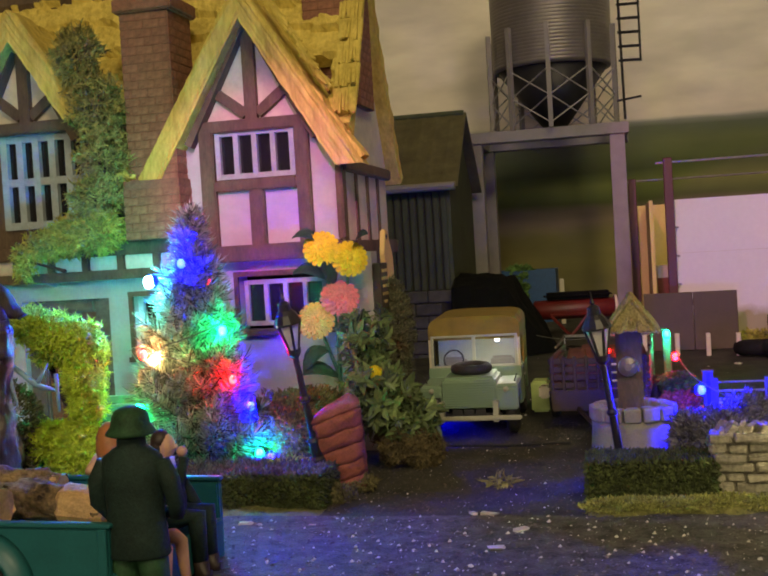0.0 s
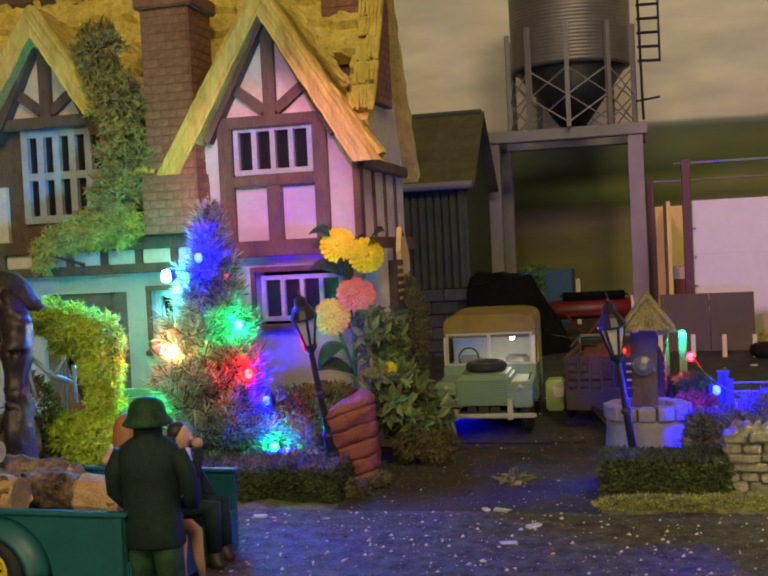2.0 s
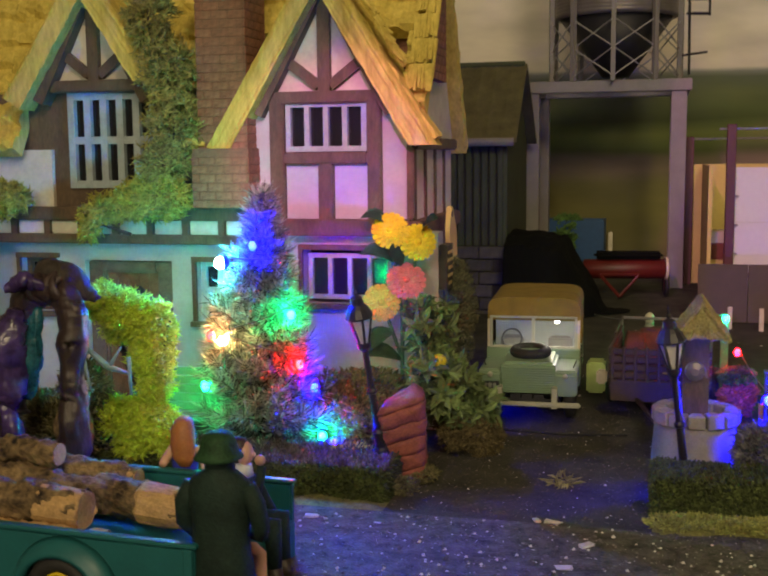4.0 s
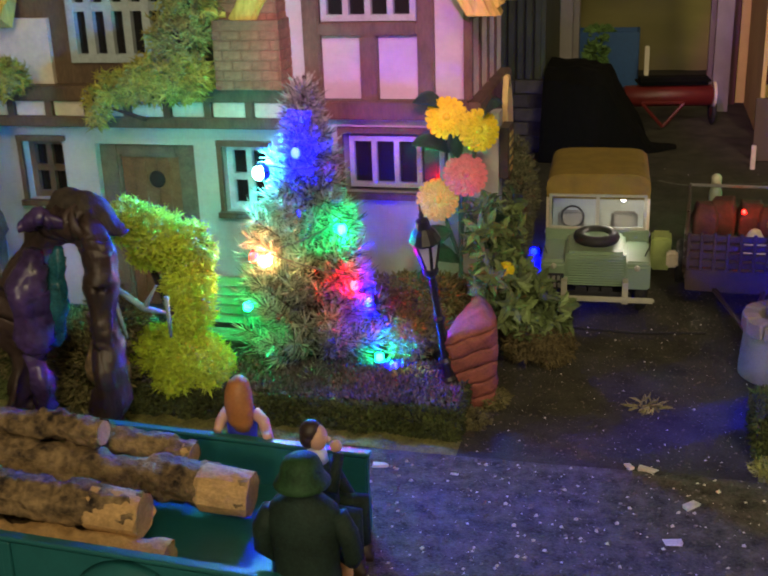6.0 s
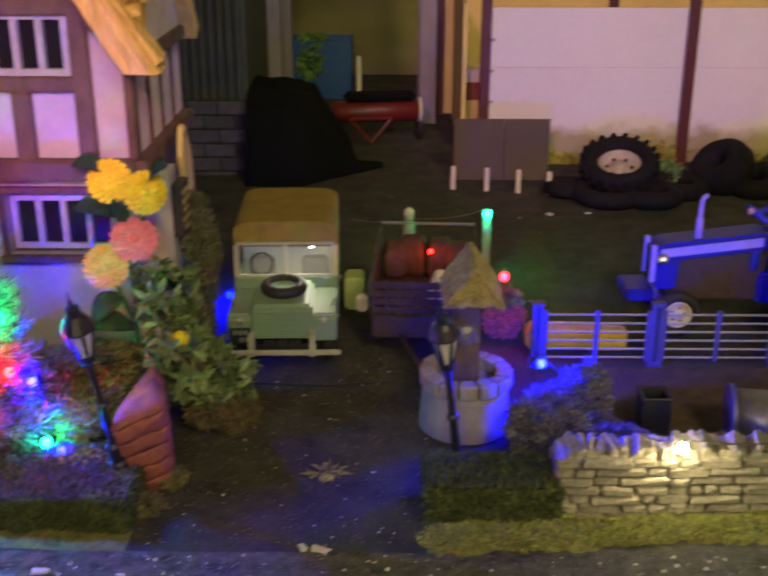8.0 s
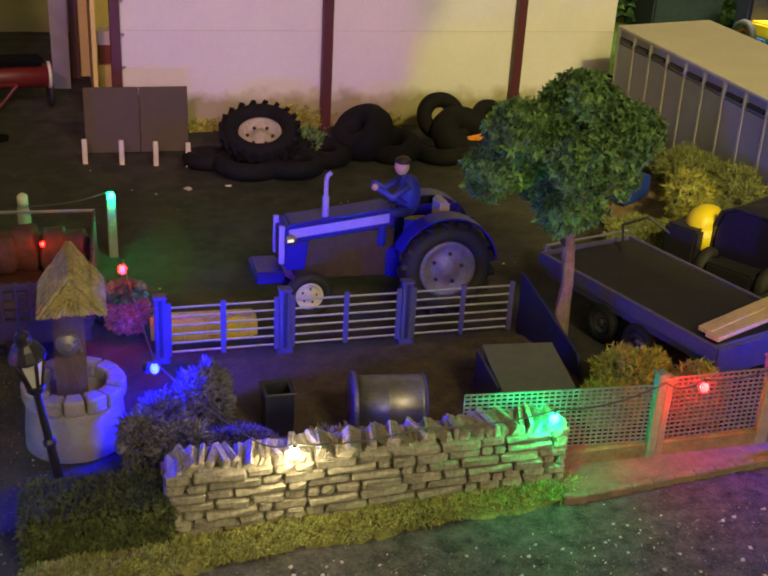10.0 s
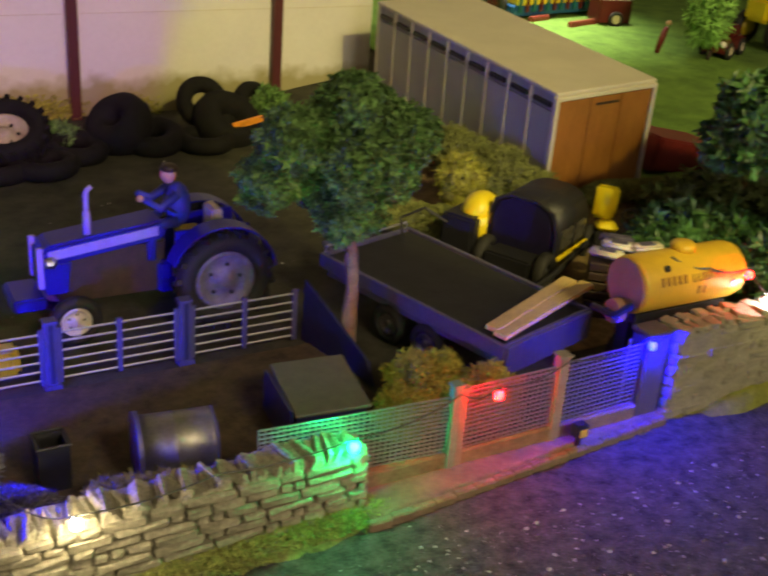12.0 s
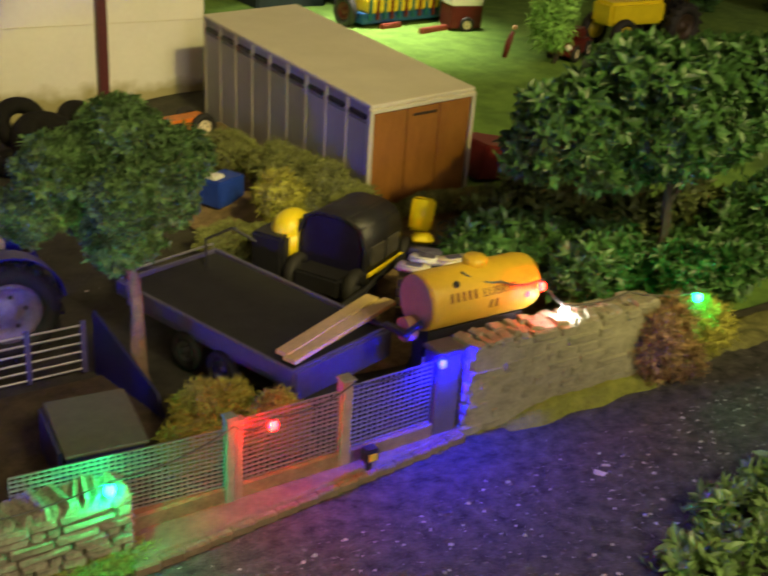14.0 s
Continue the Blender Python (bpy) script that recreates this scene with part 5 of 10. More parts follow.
part("shard", gnarl([(-0.2600, 0.3560, 0.0880), (-0.2530, 0.3580, 0.0905), (-0.2450, 0.3600, 0.0890)], [0.0016, 0.0036, 0.0018], 31), M_VIOLET, ARCH, "violet knot coloured as sheen", world=True, smooth=True)
part("shard", gnarl([(-0.2625, 0.3550, 0.0420), (-0.2600, 0.3550, 0.0300), (-0.2580, 0.3560, 0.0180)], [0.0020, 0.0046, 0.0022], 33), M_VIOLET, ARCH, "violet piece coloured as sheen on the limb", world=True, smooth=True)
part("shard", gnarl([(-0.2490, 0.360, 0.0800), (-0.2515, 0.359, 0.0700), (-0.2530, 0.359, 0.0580), (-0.2560, 0.360, 0.0450)], [0.0018, 0.0036, 0.0036, 0.0016], 24), mat("teal_sheen_colour", (0.018, 0.10, 0.13), 0.25, var=0.6, scale=120, bump=0.8), ARCH, "teal streak coloured as sheen", world=True, smooth=True)
PALE = mat("pale_driftwood", (0.20, 0.30, 0.25), 0.5, var=0.3)
for k, (pts, rad) in enumerate((([(-0.2325, 0.366, 0.0640), (-0.2255, 0.370, 0.0560), (-0.2190, 0.374, 0.0530)], [0.0010, 0.0013, 0.0006]), ([(-0.2255, 0.370, 0.0560), (-0.2210, 0.372, 0.0640)], [0.0010, 0.0004]), ([(-0.2330, 0.364, 0.0600), (-0.2300, 0.364, 0.0470)], [0.0009, 0.0004]), ([(-0.2180, 0.372, 0.0600), (-0.2175, 0.372, 0.0450)], [0.0009, 0.0006]))):
    part("strand", tube(bmesh.new(), pts, rad, 7), PALE, ARCH, "pale splayed strand", world=True, smooth=True)
part("shard", gnarl([(-0.2460, 0.378, 0.0), (-0.2470, 0.378, 0.030), (-0.2480, 0.378, 0.050)], [0.0046, 0.0062, 0.0036], 14), M_LOG, ARCH, world=True, smooth=True)
# big bark trunk past the cottage corner
TRUNK = thing("old_tree", (-0.372, 0.470, 0.0), 0, "old grey-brown tree trunk beside the cottage corner", "tree")
M_GREYBARK = mat("grey_bark", (0.085, 0.062, 0.038), 0.85, var=0.5, scale=150, bump=1.0)
part("trunk", gnarl([(-0.350, 0.462, -0.002), (-0.3525, 0.464, 0.030), (-0.358, 0.467, 0.065), (-0.361, 0.469, 0.095), (-0.370, 0.472, 0.14), (-0.385, 0.474, 0.19)], [0.0125, 0.0100, 0.0085, 0.0085, 0.0090, 0.008], 8), M_GREYBARK, TRUNK, world=True, smooth=True)
for seed, pts, rad in ((9, [(-0.354, 0.463, 0.050), (-0.345, 0.459, 0.036), (-0.339, 0.455, 0.020), (-0.334, 0.450, 0.001)], [0.0045, 0.0042, 0.0036, 0.0022]), (19, [(-0.352, 0.460, 0.030), (-0.348, 0.452, 0.012), (-0.350, 0.444, 0.001)], [0.0050, 0.0040, 0.0020])):
    part("root", gnarl(pts, rad, seed), M_GREYBARK, TRUNK, world=True, smooth=True)
foliage("garden_scrub", [((-0.262, 0.392, 0.020), (0.022, 0.010, 0.022)), ((-0.252, 0.396, 0.040), (0.014, 0.008, 0.016)), ((-0.30, 0.41, 0.02), (0.03, 0.02, 0.018)), ((-0.35, 0.45, 0.010), (0.05, 0.02, 0.010)), ((-0.31, 0.45, 0.006), (0.03, 0.02, 0.006))], 14000, 0.0026, M_DRYMOSS, RG, 0.18, label="dry brown undergrowth by the cottage wall", category="undergrowth", kind="stuff", loc=(-0.34, 0.45, 0.0))
foliage("garden_scrub", [((-0.1500, 0.4420, 0.0200), (0.0080, 0.0045, 0.0100))], 500, 0.0042, M_LICHEN, RG, 0.14, leaf="lace", shell=0.3, label="wiry lichen tuft beside the fir", category="undergrowth", kind="stuff", loc=(-0.150, 0.442, 0.010))
# slatted bench
BENCH = thing("garden_bench", (-0.225, 0.455, 0.0), 0, "pale green slatted garden bench by the cottage wall", "bench")
for i in range(5):
    part("slat", soft(box(bmesh.new(), -0.258, -0.196, 0.448, 0.4505, 0.020 + i * 0.0042, 0.0235 + i * 0.0042), 0.0003, 1), M_LRGREEN, BENCH, world=True)
for i in range(3):
    part("seat_slat", soft(box(bmesh.new(), -0.258, -0.196, 0.4375 + i * 0.0036, 0.4405 + i * 0.0036, 0.0165, 0.0180), 0.0003, 1), M_LRGREEN, BENCH, world=True)
for x in (-0.255, -0.199):
    part("leg", box(bmesh.new(), x, x + 0.002, 0.4375, 0.448, 0, 0.0165), M_TIMBER, BENCH, world=True)
    part("back_post", box(bmesh.new(), x, x + 0.002, 0.4506, 0.4525, 0, 0.041), M_TIMBER, BENCH, world=True)
foliage("garden_scrub", [((-0.155, 0.452, 0.020), (0.028, 0.012, 0.014)), ((-0.150, 0.470, 0.028), (0.030, 0.012, 0.012)), ((-0.19, 0.475, 0.020), (0.03, 0.012, 0.020))], 12000, 0.0026, M_DRYMOSS, RG, 0.22, label="mauve-lit dry undergrowth below the cottage window", category="undergrowth", kind="stuff", loc=(-0.16, 0.455, 0.0))
foliage("garden_scrub", [((-0.146, 0.426, 0.0095), (0.020, 0.008, 0.0050))], 1300, 0.0034, M_LICHEN, RG, 0.2, label="low greenish scatter along the hedge", category="undergrowth", kind="stuff", loc=(-0.150, 0.426, 0.012))


def street_lamp(base, top, label):
    """A lamp post with stepped base, collar and six-sided lantern; leans from base to top."""
    b, t = Vector(base), Vector(top)
    q = Vector((0, 0, 1)).rotation_difference((t - b).normalized()).to_matrix().to_4x4()
    m = Matrix.Translation(b) @ q
    H = (t - b).length
    ob = thing("street_lamp", m=m, label=label, category="street lamp", group="street lamps")
    part("base", lathe(bmesh.new(), [(0.0036, -0.001), (0.0036, 0.003), (0.0026, 0.004), (0.0026, 0.010), (0.0030, 0.0108), (0.0020, 0.012)], 12), M_BLACKMETAL, ob)
    zl = H - 0.0250
    k8 = Matrix.Translation((0, 0, zl)) @ Matrix.Scale(0.80, 4) @ Matrix.Translation((0, 0, -zl))
    part("post", lathe(bmesh.new(), [(0.0018, 0.011), (0.0015, zl * 0.55), (0.0022, zl * 0.56), (0.0022, zl * 0.58), (0.0014, zl * 0.6), (0.0012, zl)], 10), M_BLACKMETAL, ob)
    part("collar", lathe(bmesh.new(), [(0.0012, zl - 0.004), (0.0028, zl - 0.002), (0.0030, zl)], 12), M_BLACKMETAL, ob)
    lant = part("lantern", lathe(bmesh.new(), [(0.0026, zl), (0.0060, zl + 0.0135), (0.0058, zl + 0.0136)], 6, k8), M_LAMPGLASS, ob, "frosted six-sided lantern glass")
    for k in range(6):
        a = 2 * math.pi * k / 6
        part("glazing_bar", tube(bmesh.new(), [(0.0022 * math.cos(a), 0.0022 * math.sin(a), zl), (0.0050 * math.cos(a), 0.0050 * math.sin(a), zl + 0.0110)], 0.0006, 5), M_BLACKMETAL, lant)
    part("hood", lathe(bmesh.new(), [(0.0072, zl + 0.0136), (0.0072, zl + 0.0145), (0.0052, zl + 0.0185), (0.0034, zl + 0.0205), (0.0030, zl + 0.0240), (0.0012, zl + 0.0252)], 12, k8), M_BLACKMETAL, ob)
    part("finial", lathe(bmesh.new(), [(0.0008, zl + 0.025), (0.0013, zl + 0.0265), (0.0006, zl + 0.028), (0.0002, zl + 0.032)], 8, k8), M_BLACKMETAL, ob)
    return ob


street_lamp((-0.1275, 0.4180, 0.0135), (-0.1345, 0.4020, 0.0870), "black lamp post with frosted lantern, leaning, in the garden hedge")
street_lamp((-0.0045, 0.4290, 0.0), (-0.0140, 0.4170, 0.0790), "black lamp post with frosted lantern, leaning, before the well")

# tall artificial flowers
FLO = thing("artificial_flowers", (-0.135, 0.470, 0.0), 0, "tall artificial daisies, yellow, pink and peach, with broad leaves", "flowers")


def daisy(c, face, r, m, name):
    f, a, b = frame_of(face)
    c = Vector(c)
    bm = bmesh.new()
    for layer, (n, rr, lift) in enumerate(((18, r, 0.0), (15, r * 0.8, 0.0012))):
        for k in range(n):
            t = 2 * math.pi * (k + 0.5 * layer) / n
            o = a * math.cos(t) + b * math.sin(t)
            s = f.cross(o)
            w = rr * 0.23
            v = [bm.verts.new(c + f * lift + o * rr * q + s * w * e + f * z) for q, e, z in ((0.12, 0.5, 0.0008), (0.12, -0.5, 0.0008), (0.62, -1.0, 0.0018), (0.98, -0.45, 0.0004), (0.98, 0.45, 0.0004), (0.62, 1.0, 0.0018))]
            bm.faces.new(v)
    p = part(name, bm, m, FLO, world=True)
    part("flower_eye", ball(bmesh.new(), c + f * 0.0016, (r * 0.20,) * 3, u=10, v=6), m, p, world=True, smooth=True)


def broadleaf(p, d, ln, w, up):
    p, d, up = Vector(p), Vector(d).normalized(), Vector(up)
    s = d.cross(up).normalized()
    bm = bmesh.new()
    rows = []
    for i in range(7):
        t = i / 6
        ww = w * math.sin(math.pi * min(0.98, 0.08 + 0.9 * t)) ** 0.8
        c = p + d * ln * t + up * (ln * 0.25 * math.sin(math.pi * t) - ln * 0.15 * t)
        rows.append([bm.verts.new(c + s * ww * e + up * (0.12 * w * abs(e))) for e in (-1, -0.5, 0, 0.5, 1)])
    for a, b in zip(rows, rows[1:]):
        for k in range(4):
            bm.faces.new((a[k], a[k + 1], b[k + 1], b[k]))
    bmesh.ops.solidify(bm, geom=bm.faces[:], thickness=0.0004)
    return part("leaf", bm, M_DAISYLEAF, FLO, world=True, smooth=True)


VIEW = Vector((0.22, -0.95, 0.25))
daisy((-0.1390, 0.480, 0.1025), VIEW + Vector((-0.1, 0, 0.1)), 0.0090, M_PETALY, "yellow_flower")
daisy((-0.1265, 0.483, 0.0970), VIEW + Vector((0.2, 0, 0)), 0.0090, M_PETALY, "yellow_flower")
daisy((-0.1315, 0.480, 0.0790), VIEW + Vector((0.1, 0, 0.3)), 0.0096, M_PETALP, "pink_flower")
daisy((-0.1425, 0.476, 0.0690), VIEW + Vector((-0.1, 0, 0)), 0.0092, M_PETALO, "peach_flower")
for c in ((-0.1390, 0.482, 0.1020), (-0.1265, 0.485, 0.0965), (-0.1315, 0.482, 0.0785), (-0.1425, 0.478, 0.0685)):
    part("stem", tube(bmesh.new(), [(-0.133, 0.476, 0.005), (-0.134, 0.482, c[2] * 0.6), c], 0.0010, 6), M_DAISYLEAF, FLO, world=True)
for p, d, ln, w in (((-0.140, 0.482, 0.106), (-1, -0.2, 0.3), 0.014, 0.005), ((-0.138, 0.482, 0.088), (-1, -0.3, 0.35), 0.017, 0.006), ((-0.134, 0.482, 0.086), (-0.2, -0.4, 1), 0.014, 0.006), ((-0.138, 0.480, 0.055), (-0.6, -0.5, -0.4), 0.016, 0.006),
                    ((-0.132, 0.480, 0.058), (1, -0.2, 0.2), 0.020, 0.006), ((-0.133, 0.478, 0.046), (1, -0.3, 0.35), 0.022, 0.007), ((-0.134, 0.478, 0.042), (-1, -0.4, 0.25), 0.018, 0.006), ((-0.132, 0.478, 0.030), (0.5, -0.6, 0.5), 0.018, 0.007),
                    ((-0.125, 0.484, 0.102), (0.7, -0.3, 0.6), 0.012, 0.005), ((-0.128, 0.480, 0.050), (0.9, -0.4, 0.05), 0.020, 0.0075), ((-0.130, 0.478, 0.036), (0.8, -0.5, 0.15), 0.020, 0.008), ((-0.138, 0.476, 0.030), (-0.7, -0.6, 0.35), 0.018, 0.007)):
    broadleaf(p, d, ln, w, (0, -0.45, 0.9))

# leaning ribbed terracotta planter: six bulging courses that narrow to the ground, drawn out to a ridge behind
POT = thing("terracotta_planter", (-0.1180, 0.4300, 0.0), 0, "leaning red ribbed terracotta planter by the hedge", "planter")
TOPS = [Vector(p) for p in ((-0.1300, 0.4080, 0.0385), (-0.1085, 0.4170, 0.0415), (-0.1255, 0.4800, 0.0345))]
FEET = [Vector(p) for p in ((-0.1250, 0.4220, -0.001), (-0.1105, 0.4260, -0.001), (-0.1190, 0.4660, -0.001))]
for k in range(6):
    bm = bmesh.new()
    loops = []
    for j in range(6):
        v = (k + j / 5 * 0.97) / 6
        bulge = (1.0 + 0.035 * math.sin(math.pi * j / 5) ** 0.6) * (1.0 - 0.45 * (j / 5) ** 2 if k == 5 else 1.0)
        c3 = [b.lerp(a, v) for a, b in zip(TOPS, FEET)]
        mid = (c3[0] + c3[1] + c3[2]) / 3
        ring_pts = []
        for a, b in ((0, 1), (1, 2), (2, 0)):
            for i in range(6):
                q = c3[a].lerp(c3[b], i / 6)
                q = mid + (q - mid) * (bulge - 0.10 * (1 if i == 0 else 0)) + Vector((0, 0, 0.0022 * (q.x - mid.x) / 0.012))
                ring_pts.append(bm.verts.new(q + Vector((noise.noise(q * 260), noise.noise(q * 260 + Vector((4, 0, 0))), 0.6 * noise.noise(q * 200))) * 0.0014))
        loops.append(ring_pts)
    for a, b in zip(loops, loops[1:]):
        for i in range(18):
            bm.faces.new((a[i], a[(i + 1) % 18], b[(i + 1) % 18], b[i]))
    bm.faces.new(loops[0][::-1])
    bm.faces.new(loops[-1])
    part("rib", bm, M_TERRACOTTA, POT, world=True, smooth=True)
foliage("planter_shrub", [((-0.103, 0.472, 0.014), (0.014, 0.013, 0.013)), ((-0.095, 0.470, 0.010), (0.011, 0.011, 0.009)), ((-0.110, 0.476, 0.030), (0.010, 0.010, 0.013))], 6000, 0.0036, island(mat("russet_green_tangle", (0.125, 0.098, 0.042), 0.9, var=0.4, scale=90, bump=0.0), 0.45), RG, 0.16, leaf="lace", label="tangled brown-green shrub at the driveway corner", category="shrub", loc=(-0.1, 0.46, 0.0))
foliage("green_shrub", [((-0.119, 0.472, 0.060), (0.010, 0.008, 0.013)), ((-0.114, 0.464, 0.040), (0.012, 0.010, 0.012)), ((-0.107, 0.464, 0.028), (0.013, 0.011, 0.011)), ((-0.098, 0.470, 0.024), (0.011, 0.009, 0.008))], 300, 0.0062, island(mat("grey_green_leaf", (0.125, 0.175, 0.060), 0.6, var=0.4, scale=150, bump=0.2), 0.5), RG, label="grey-green leafed shrub among the tall flowers", category="shrub", leaf="sprig", loc=(-0.108, 0.467, 0.02))
foliage("moss_column", [((-0.114, 0.524, 0.060), (0.009, 0.009, 0.026)), ((-0.117, 0.530, 0.040), (0.008, 0.009, 0.026)), ((-0.116, 0.514, 0.022), (0.008, 0.008, 0.020))], 10000, 0.0022, island(mat("grey_olive_moss", (0.135, 0.14, 0.075), 0.95, var=0.5, scale=90, bump=0.0), 0.4), RG, 0.24, label="upright dry moss climber at the cottage corner", category="plant", loc=(-0.110, 0.513, 0.0))
daisy((-0.1115, 0.458, 0.0460), VIEW + Vector((0, -0.3, 0.4)), 0.0034, M_PETALY, "yellow_flower")

# ---------------------------------------------------------------- well
WX, WY = -0.0005, 0.4745
WELL = thing("wishing_well", (WX, WY, ground_z(WX, WY)), 0, "pale stone wishing well with a little thatched roof", "well")
prof = [(0.0186, 0.0), (0.0185, 0.004), (0.0175, 0.016), (0.0177, 0.0195)]
bm = bmesh.new()
seg = 40
rings = []
for r, z in prof + [(0.0130, 0.0195), (0.0126, 0.004)]:
    rings.append([bm.verts.new((r * math.cos(2 * math.pi * k / seg), r * math.sin(2 * math.pi * k / seg), z)) for k in range(seg)])
for a, b in zip(rings, rings[1:]):
    for k in range(seg):
        bm.faces.new((a[k], a[(k + 1) % seg], b[(k + 1) % seg], b[k]))
bm.faces.new(rings[-1])
part("shaft", bm, M_WELLSTONE, WELL, "pale grey well shaft", smooth=True)
RW = random.Random(4)
for k in range(14):
    a0, a1 = 2 * math.pi * k / 14 + 0.02, 2 * math.pi * (k + 1) / 14 - 0.02
    bm = bmesh.new()
    r0, r1, z0, z1 = 0.0122, 0.0190 + RW.uniform(-0.0006, 0.0006), 0.0192, 0.0252 + RW.uniform(-0.0005, 0.0005)
    vs = [[bm.verts.new((r * math.cos(a), r * math.sin(a), z)) for r, z in ((r0, z0), (r1, z0), (r1, z1), (r0, z1))] for a in (a0, (a0 + a1) / 2, a1)]
    for p, q in zip(vs, vs[1:]):
        for i in range(4):
            bm.faces.new((p[i], q[i], q[(i + 1) % 4], p[(i + 1) % 4]))
    bm.faces.new(vs[0])
    bm.faces.new(vs[-1][::-1])
    bmesh.ops.recalc_face_normals(bm, faces=bm.faces[:])
    part("rim_stone", soft(bm, 0.0006, 1), M_WELLSTONE, WELL)
part("post", soft(box(bmesh.new(), -0.0058, 0.0052, -0.003, 0.003, 0.004, 0.060), 0.0010), M_TIMBER, WELL, "broad brown wooden post")
part("windlass", lathe(bmesh.new(), [(0.0030, 0.0), (0.0044, 0.0016), (0.0040, 0.0036), (0.0016, 0.0048)], 18, pose(-0.0008, -0.0032, 0.0420, 90)), M_SILO, WELL, "round pewter windlass")
part("crank", tube(bmesh.new(), [(-0.0008, -0.0070, 0.0420), (0.0030, -0.0074, 0.0445), (0.0040, -0.0085, 0.0400)], 0.0006, 6), M_SILO, WELL)
ROOF = part("roof", tube(bmesh.new(), [(0.0014, -0.014, 0.0715), (0.0014, 0.014, 0.0715)], 0.0018, 8), M_WELLTHATCH, WELL, "small thatched roof")
for s in (-1, 1):
    bm = bmesh.new()
    for i in range(17):
        y = -0.0155 + i * 0.00195
        for j in range(3):
            t0, t1 = j * 0.30, j * 0.30 + 0.42
            part("straw", tube(bmesh.new(), [(0.0014 + s * 0.0112 * t0, y + RW.uniform(-0.0003, 0.0003), 0.0722 - 0.0150 * t0 + 0.0006), (0.0014 + s * 0.0112 * t1, y + RW.uniform(-0.0004, 0.0004), 0.0722 - 0.0150 * t1 + RW.uniform(-0.0004, 0.0006))], [0.0010, 0.0008], 5), M_WELLTHATCH, ROOF)
part("gable_board", prism(bmesh.new(), [(-0.0085, 0.0585), (0.0113, 0.0585), (0.0014, 0.0712)], -0.0150, -0.0140), M_WELLTHATCH, ROOF)
bm = bmesh.new()
for k in range(26):
    u = -1 + 2 * (k + RW.uniform(-0.4, 0.4)) / 25
    top = RW.uniform(0.0, 0.55)
    x1, z1 = 0.0014 + u * 0.0102, 0.0580 + RW.uniform(-0.0008, 0.0004)
    tube(bm, [(0.0014 + u * 0.0102 * (0.25 + 0.75 * (1 - top)), -0.0152, z1 + 0.0125 * top * (1 - abs(u) * 0.6)), (x1, -0.0162, z1)], [0.0007, 0.0005], 5)
tagged(part("front_straw", bm, M_WELLTHATCH, ROOF), kind="stuff")
part("gable_board", prism(bmesh.new(), [(-0.0085, 0.0585), (0.0113, 0.0585), (0.0014, 0.0712)], 0.0140, 0.0150), M_WELLTHATCH, ROOF)

foliage("blue_lit_shrub", [((0.030, 0.458, 0.012), (0.012, 0.008, 0.016)), ((0.0215, 0.4440, 0.0150), (0.0085, 0.0070, 0.0150)), ((0.047, 0.468, 0.016), (0.012, 0.009, 0.018)), ((0.034, 0.438, 0.014), (0.012, 0.007, 0.016)), ((0.056, 0.446, 0.006), (0.018, 0.012, 0.010))], 15000, 0.0028, island(mat("pale_grey_tangle", (0.13, 0.125, 0.135), 0.9, var=0.4, scale=120, bump=0.0), 0.45), RG, 0.2, label="grey tangled shrub between well and stone wall", category="shrub", loc=(0.04, 0.448, 0.0))
foliage("red_flower_shrub", [((0.0235, 0.556, 0.014), (0.009, 0.008, 0.009))], 1300, 0.0036, island(mat("rosy_scatter", (0.36, 0.10, 0.09), 0.8, var=0.4)), RG, 0.3, label="small rosy flowering shrub behind the well", category="shrub", loc=(0.022, 0.556, 0.004))
foliage("green_shrub", [((0.0225, 0.556, 0.0245), (0.0095, 0.0070, 0.0038))], 700, 0.0028, M_LEAF, RG, label="green crown of the flowering shrub", category="shrub", leaf="leaf", loc=(0.0225, 0.556, 0.021))
STAKE = thing("white_stake", (0.0210, 0.6350, ground_z(0.02, 0.633)), 0, "pale stake carrying the green light", "stake")
part("stake", soft(box(bmesh.new(), -0.0023, 0.0023, 0.0040, 0.0054, -0.001, 0.0345), 0.0005, 1), M_WELLSTONE, STAKE)


